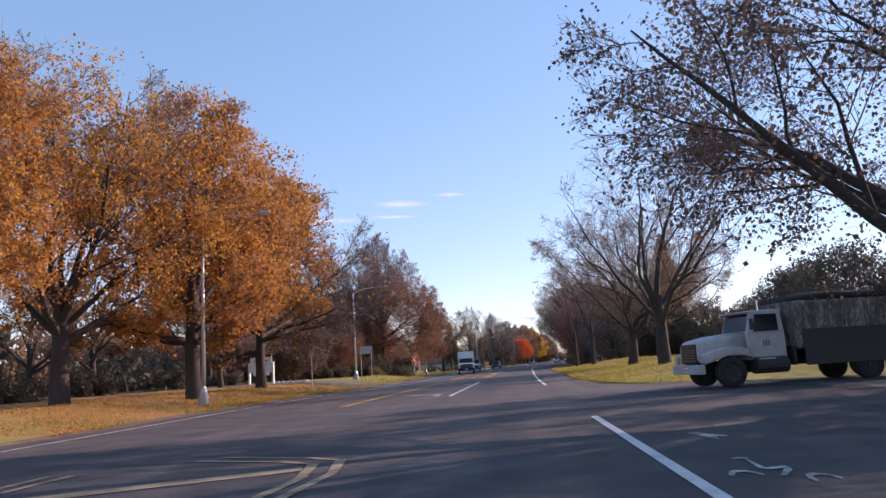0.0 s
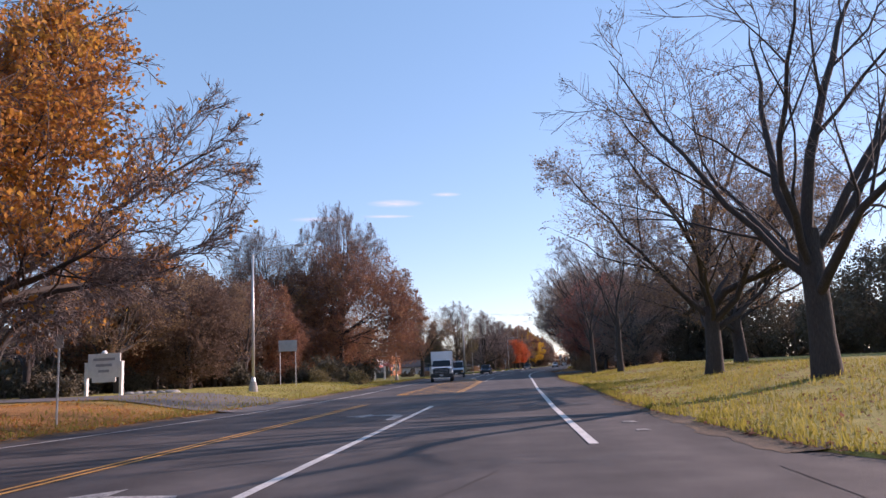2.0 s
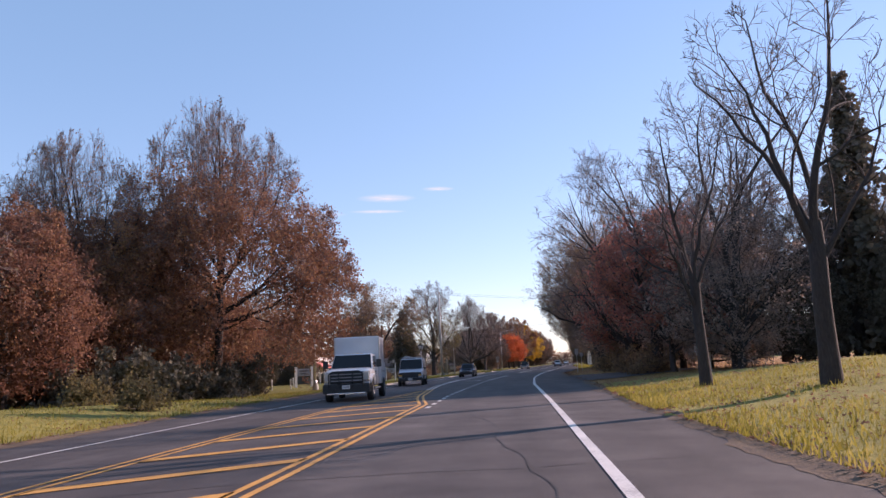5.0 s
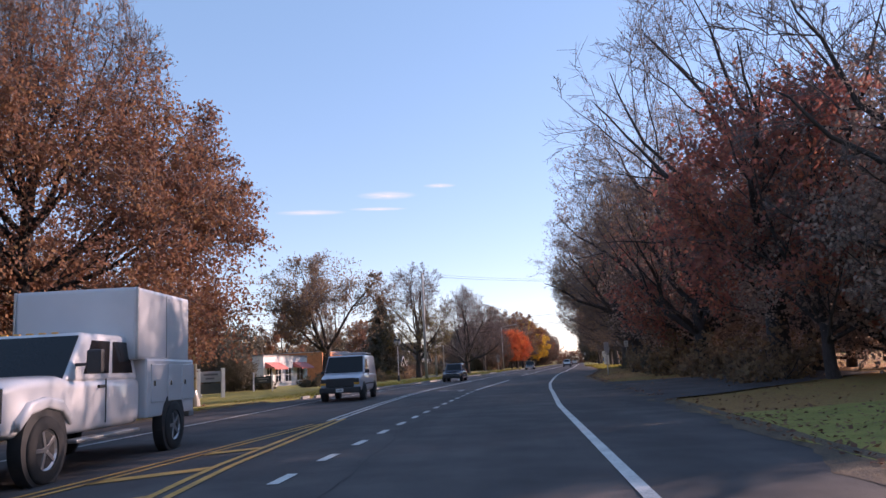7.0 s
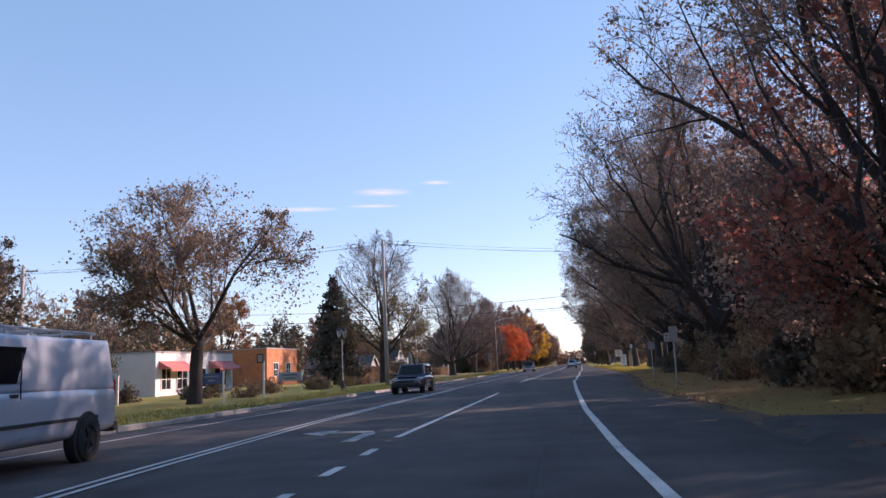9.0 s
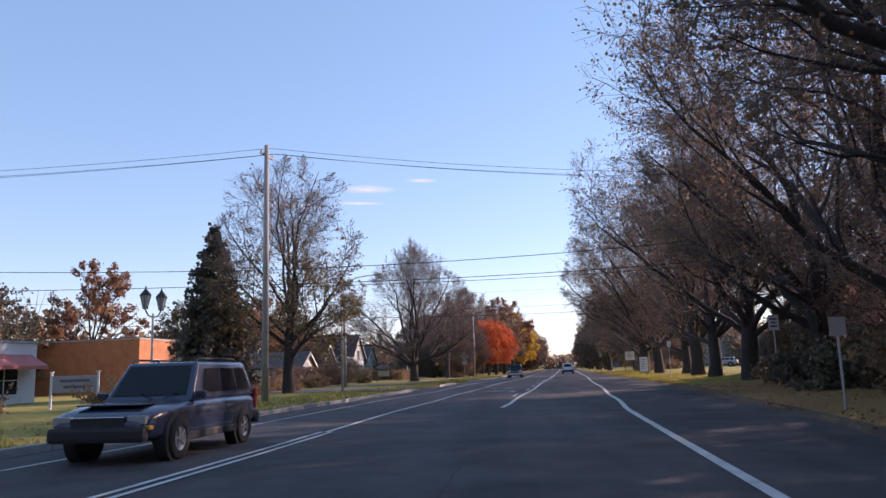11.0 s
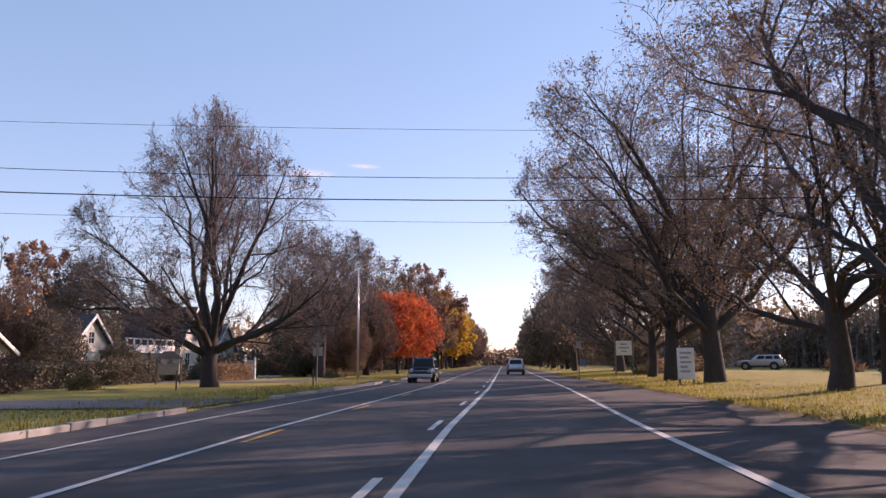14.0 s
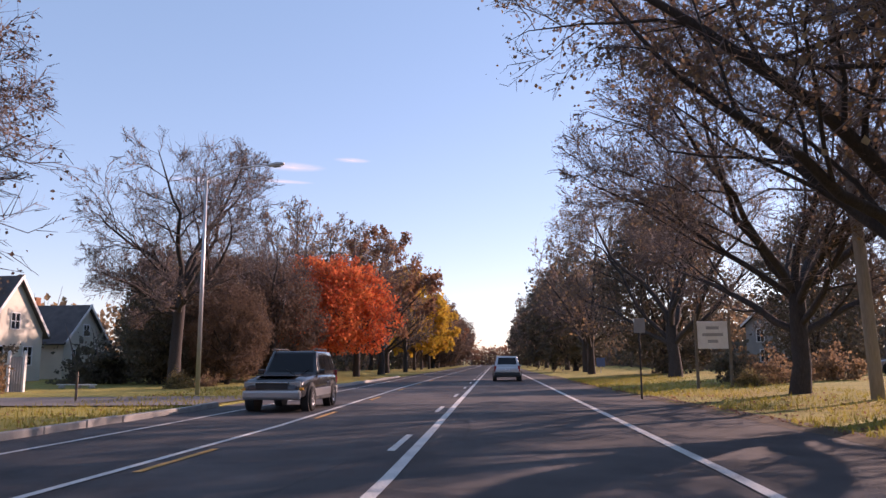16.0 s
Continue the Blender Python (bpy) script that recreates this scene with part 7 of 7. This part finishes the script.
lb = thing("fallen_board", at(-8.3, 238.9, -18), "white board lying on stones on the lawn", "board")
part("plank", box((0, 0, 0.2), (2.6, 0.16, 0.06), 0.01), M_WHITE, lb)
for x in (-1.0, 0.1, 1.05):
    part("stone", tube([(x, 0, -0.1), (x, 0, 0.08), (x, 0, 0.165)], [0.16, 0.18, 0.1], 7), M_CONCRETE, lb)


# ---- buildings: local -y is the front ----
def window(parent, x, y, z, w, h, turn=0.0, n=2):
    """A framed sash window on a wall, its face to local -y of the given turn."""
    fr = new("window")
    fr.parent = parent
    fr.matrix_local = pose(x, y, z, 0, 0, turn)
    part("pane", box((0, -0.01, 0), (w, 0.03, h)), M_WINDOW, fr)
    for s in (-1, 1):
        part("frame", box((s * (w / 2 + 0.04), -0.03, 0), (0.09, 0.08, h + 0.18), 0.01), M_WHITE, fr)
        part("rail", box((0, -0.03, s * (h / 2 + 0.04)), (w, 0.08, 0.09), 0.01), M_WHITE, fr)
    part("meeting_rail", box((0, -0.035, 0), (w, 0.05, 0.05)), M_WHITE, fr)
    if n > 1:
        part("mullion", box((0, -0.035, 0), (0.05, 0.05, h)), M_WHITE, fr)
    return fr


def gable_house(x, y, turn, w, d, eave, ridge, wall, label, wins=(), chimney=True, over=0.4, name="house"):
    """A house with its gable to local -y: wall body, two roof slopes with thickness, windows."""
    ob = thing(name, at(x, y, turn), label, "house")
    bm = bmesh.new()
    P = [(-w / 2, 0), (w / 2, 0), (w / 2, eave), (0, ridge), (-w / 2, eave)]
    f, b = [bm.verts.new((px, -d / 2, pz - 0.2 if pz == 0 else pz)) for px, pz in P], [bm.verts.new((px, d / 2, pz - 0.2 if pz == 0 else pz)) for px, pz in P]
    bm.faces.new(f)
    bm.faces.new(list(reversed(b)))
    for i in range(5):
        bm.faces.new((f[i], b[i], b[(i + 1) % 5], f[(i + 1) % 5]))
    part("wall", bm, wall, ob)
    n = Vector((ridge - eave, w / 2)).normalized()
    for s in (-1, 1):
        k = over / (w / 2)
        e = Vector((s * (w / 2 + over), 0, eave - (ridge - eave) * k))
        t = Vector((0, 0, ridge))
        up = Vector((s * n.x, 0, n.y)) * 0.16
        bm = bmesh.new()
        q = []
        for yy in (-d / 2 - over, d / 2 + over):
            q.append([bm.verts.new(p + Vector((0, yy, 0))) for p in (e + up * 0.03, t + up * 0.03 - Vector((s * 0.0, 0, 0)), t + Vector((0, 0, 0.2)), e + up)])
        bm.faces.new(q[0])
        bm.faces.new(list(reversed(q[1])))
        for i in range(4):
            bm.faces.new((q[0][i], q[1][i], q[1][(i + 1) % 4], q[0][(i + 1) % 4]))
        part("roof", bm, M_ROOF, ob)
        part("barge_board", box((s * w / 4 * 1.05, -d / 2 - over - 0.03, (eave + ridge) / 2 - 0.02), (math.hypot(w / 2 + over, (ridge - eave) * (1 + k)), 0.05, 0.22), 0.01, Euler((0, s * math.atan2(ridge - eave, w / 2), 0)).to_matrix()), M_WHITE, ob)
    for wx, wz, ww, wh, side in wins:
        if side == "f":
            window(ob, wx, -d / 2, wz, ww, wh)
        elif side == "r":
            window(ob, w / 2, wx, wz, ww, wh, 90)
        else:
            window(ob, -w / 2, wx, wz, ww, wh, -90)
    if chimney:
        part("chimney", box((w * 0.2, d * 0.2, ridge + 0.2), (0.7, 0.6, 1.8), 0.03), M_BRICK, ob)
    return ob


def flat_shop(x, y, turn, w, d, h, wall, label, wins=(), awnings=(), name="shop"):
    """A flat-roofed building with a parapet; local -y is the front."""
    ob = thing(name, at(x, y, turn), label, "building")
    part("wall", box((0, 0, h / 2 - 0.15), (w, d, h + 0.3), 0.02), wall, ob)
    part("parapet_cap", box((0, 0, h + 0.06), (w + 0.14, d + 0.14, 0.14), 0.02), M_CONCRETE, ob)
    part("roof", box((0, 0, h + 0.16), (w - 0.3, d - 0.3, 0.08)), M_ROOF, ob)
    for wx, wz, ww, wh in wins:
        window(ob, wx, -d / 2, wz, ww, wh)
    for ax, aw in awnings:
        bm = bmesh.new()
        z1, z0, o = h - 0.75, h - 1.5, 1.3
        q = [(-aw / 2, 0, z1), (aw / 2, 0, z1), (aw / 2, -o, z0), (-aw / 2, -o, z0), (-aw / 2, 0, z0), (aw / 2, 0, z0), (aw / 2, -o, z0 - 0.22), (-aw / 2, -o, z0 - 0.22)]
        v = [bm.verts.new((ax + px, -d / 2 + py, pz)) for px, py, pz in q]
        for fc in ((0, 1, 2, 3), (3, 2, 6, 7), (0, 3, 4), (1, 5, 2)):
            bm.faces.new([v[i] for i in fc])
        part("awning", bm, M_AWNING, ob)
    return ob


# the white shop: its long front looks to the road
flat_shop(-28.2, 170.2, 84, 15.0, 7.5, 3.9, M_STUCCO, "low white stucco shop with faded red awnings", ((-5.8, 1.5, 1.5, 1.8), (-3.0, 1.5, 1.8, 1.8), (0.4, 1.5, 2.2, 1.8), (4.6, 1.5, 2.4, 1.8)), ((-4.8, 4.4), (4.6, 4.8)))
flat_shop(-31.5, 199.5, 84, 11.0, 12.0, 5.1, M_BRICK, "orange brick building with flat roof", ((-2.5, 2.2, 1.6, 1.8), (2.0, 2.2, 1.6, 1.8)), (), "brick_building")
gable_house(-22.3, 214.3, 88, 6.4, 10.5, 2.2, 3.9, M_STUCCO, "low white house with dark shingle roof", ((-1.6, 1.3, 1.0, 1.0, "f"), (1.6, 1.3, 1.0, 1.0, "f"), (-3, 1.3, 1.2, 1.0, "l"), (2, 1.3, 1.2, 1.0, "l")), False)
gable_house(-22.8, 229.2, 84, 6.0, 9.5, 2.9, 5.35, M_CREAM, "cream gabled house with white front deck", ((0, 3.6, 0.8, 0.9, "f"), (-2, 1.5, 1.0, 1.2, "f"), (2, 1.5, 1.0, 1.2, "f")), True)
dk = thing("deck", at(-17.2, 233.4, 82), "white timber deck with square rail posts", "deck")
part("platform", box((0, 0, 2.5), (8.5, 2.6, 0.3), 0.03), M_WOOD, dk)
part("apron", box((0, -1.28, 2.75), (8.5, 0.06, 0.7), 0.01), M_WHITE, dk)
for k in range(5):
    part("post", box((-4.0 + k * 2.0, -1.1, 1.1), (0.16, 0.16, 2.6), 0.01), M_WOOD, dk)
for k in range(8):
    part("baluster", box((-4.0 + k * 1.14, -1.2, 3.1), (0.12, 0.12, 0.95), 0.01), M_WHITE, dk)
part("handrail", box((0, -1.2, 3.6), (8.5, 0.14, 0.1), 0.02), M_WHITE, dk)
gable_house(-23.0, 254.1, 80, 6.6, 9.0, 3.9, 8.1, M_CREAM, "cream gabled house under tree shade", ((0, 4.7, 0.9, 1.2, "f"), (-1.6, 2.0, 1.0, 1.4, "f"), (1.6, 2.0, 1.0, 1.4, "f")), False)
gable_house(-22.4, 263.5, 80, 6.2, 9.0, 3.4, 6.6, M_CREAM, "cream gabled house with a small porch", ((0, 4.4, 0.8, 1.0, "f"), (-1.4, 1.9, 1.0, 1.4, "f"), (1.4, 2.0, 1.0, 1.4, "f")), True)
gable_house(43.5, 270, -70, 9.0, 8.0, 4.8, 7.6, M_GREYWALL, "grey clapboard house behind the lawn trees", ((-2.4, 3.6, 1.0, 1.3, "f"), (0.2, 3.6, 1.0, 1.3, "f"), (2.6, 3.6, 1.0, 1.3, "f"), (-2, 1.4, 1.0, 1.3, "f")), True)
gable_house(44, 216, -70, 9.0, 8.0, 3.0, 5.6, M_GREYWALL, "grey house with porch beyond the lawn", ((-2.4, 1.7, 1.0, 1.3, "f"), (2.2, 1.7, 1.0, 1.3, "f")), False)


# ---- hedges and shrubs ----
def hedge(x0, y0, x1, y1, h, w, leaf, label, n=5000):
    """A clipped hedge: stems inside and small leaves over a boxy, uneven skin."""
    rr = np.random.default_rng(int(abs(x0 * 13 + y0 * 7)))
    A, B = np.array([x0 * S, y0 * S]), np.array([x1 * S, y1 * S])
    L = float(np.linalg.norm(B - A))
    ob = thing("hedge", at((x0 + x1) / 2, (y0 + y1) / 2, math.degrees(math.atan2(*(B - A)[::-1]))), label, "hedge")
    k = max(6, int(L * 3))
    base = np.stack([np.linspace(-L / 2, L / 2, k), rr.uniform(-0.2, 0.2, k) * w, np.full(k, -0.1)], -1)
    P1, R1 = grow(rr, base, np.stack([rr.normal(size=k) * 0.25, rr.normal(size=k) * 0.25, np.ones(k)], -1), np.full(k, h), np.full(k, 0.02), 3, 0.02, 0.12)
    new("stems", mesh_np("stems", *tubes(P1, R1, 4), M_BARK)).parent = ob
    u = rr.uniform(-1, 1, (n, 3))
    ax = rr.integers(0, 3, n)
    u[np.arange(n), ax] = np.sign(u[np.arange(n), ax]) * rr.uniform(0.72, 1.03, n)
    c = u * np.array([L / 2, w / 2, h / 2]) + np.array([0, 0, h / 2])
    c = c[c[:, 2] > 0.02]
    new("foliage", mesh_np("foliage", *leaves(rr, np.repeat(c[:, None], 2, 1) + np.array([0, 0, 0.001]), n, 0.15), LEAF[leaf])).parent = ob


hedge(-12.5, 171.5, -12.0, 177.5, 0.5, 1.1, "brown", "brown clipped hedge beside the pavement")
hedge(-15.5, 197, -13.6, 209, 1.9, 2.2, "umber", "dry brown hedge before the low house", 9000)
hedge(-15.0, 210, -13.8, 217, 1.5, 1.8, "dark", "dark clipped hedge before the low house", 6000)
hedge(-14.2, 219.5, -13.4, 226, 1.6, 1.8, "dark", "dark clipped hedge below the deck", 5000)
hedge(-9.8, 228, -9.0, 233, 1.3, 1.6, "brown", "square brown hedge near the driveway", 4000)
for x, y, k, s in ((-14.4, 178.5, "bush_olive", 1.2), (-13.2, 182.5, "bush_brown", 1.2), (-12.6, 186.5, "bush_brown", 1.5), (-12.8, 196, "bush_brown", 1.5), (-11.2, 211.5, "bush_olive", 0.9), (-13.0, 163, "bush_brown", 1.3), (-13.9, 167.0, "bush_dark", 1.1), (-14.6, 170, "bush_dark", 1.0), (-12.4, 170, "bush_olive", 0.8), (-13.8, 150, "bush_brown", 1.1), (-15.0, 157.5, "bush_brown", 1.4), (-17.2, 152, "bush_dark", 1.4), (-21.5, 149.0, "bush_dark", 1.7), (-25, 147, "bush_dark", 2.2), (-28, 143, "bush_dark", 2.6), (22.5, 232.5, "bush_brown", 1.5), (20.8, 231.0, "bush_olive", 0.7), (22.0, 234.8, "bush_dark", 1.5), (25, 233, "bush_brown", 1.6), (31, 216, "bush_dark", 1.5), (34, 208, "bush_olive", 1.2), (33, 226, "bush_brown", 1.6), (-17.5, 92, "bush_olive", 1.3), (-3.2, 237.5, "bush_olive", 0.8), (-2.6, 240.5, "bush_brown", 0.8), (-27.5, 75, "bush_dark", 2.4), (-26.5, 66, "bush_dark", 2.2), (-27.5, 58, "bush_dark", 2.4), (-29, 48, "bush_dark", 2.4), (-29, 40, "bush_dark", 2.2), (-21, 84, "bush_dark", 2.2), (-20, 98, "bush_dark", 2.0)):
    plant(k, x, y, s, (x * 37 + y * 11) % 360)


# ---- kerb stones on the left, piece by piece ----
kerb = tagged(new("kerb"), "pale worn concrete kerb along the verge", "kerb", kind="structure")
kerb_bm = box((0, 0, 0), (0.16, 1.46, 0.3), 0.025)
kerb_first = part("kerb_stone", kerb_bm, M_CONCRETE, kerb)
kerb_first.location = (float(ROAD_LEFT(121 * S)) - 0.05, 121 * S, 0.01)
rk = random.Random(4)
for y in np.arange(122.5 * S, 262 * S, 1.5):
    if 178.8 * S < y < 187.5 * S or 195.6 * S < y < 201.5 * S or 222.8 * S < y < 229 * S:
        continue
    o = bpy.data.objects.new("kerb_stone", kerb_first.data)
    scene.collection.objects.link(o)
    o.parent = kerb
    sl = float(ROAD_LEFT(y + 0.7) - ROAD_LEFT(y - 0.7)) / 1.4
    o.location = (float(ROAD_LEFT(y)) - 0.05 + rk.uniform(-0.015, 0.015), y, 0.01 + rk.uniform(-0.02, 0.012))
    o.rotation_euler = (0, 0, -math.atan(sl))
slab("driveway_2", [(-3.6, 179), (-14, 180.5), (-14, 186), (-2.2, 187.3), (-1.6, 183)], 0.0, M_OLD_ASPHALT, "worn asphalt driveway between kerb ends", "driveway")
slab("driveway_3", [(-1.3, 195.8), (-14, 196.5), (-14, 200.6), (-0.6, 201.4)], 0.0, M_OLD_ASPHALT, "worn asphalt driveway between kerb ends", "driveway")
slab("driveway_4", [(2.2, 223), (-14, 224), (-14, 228), (3.0, 228.9)], 0.0, M_OLD_ASPHALT, "worn asphalt driveway between kerb ends", "driveway")
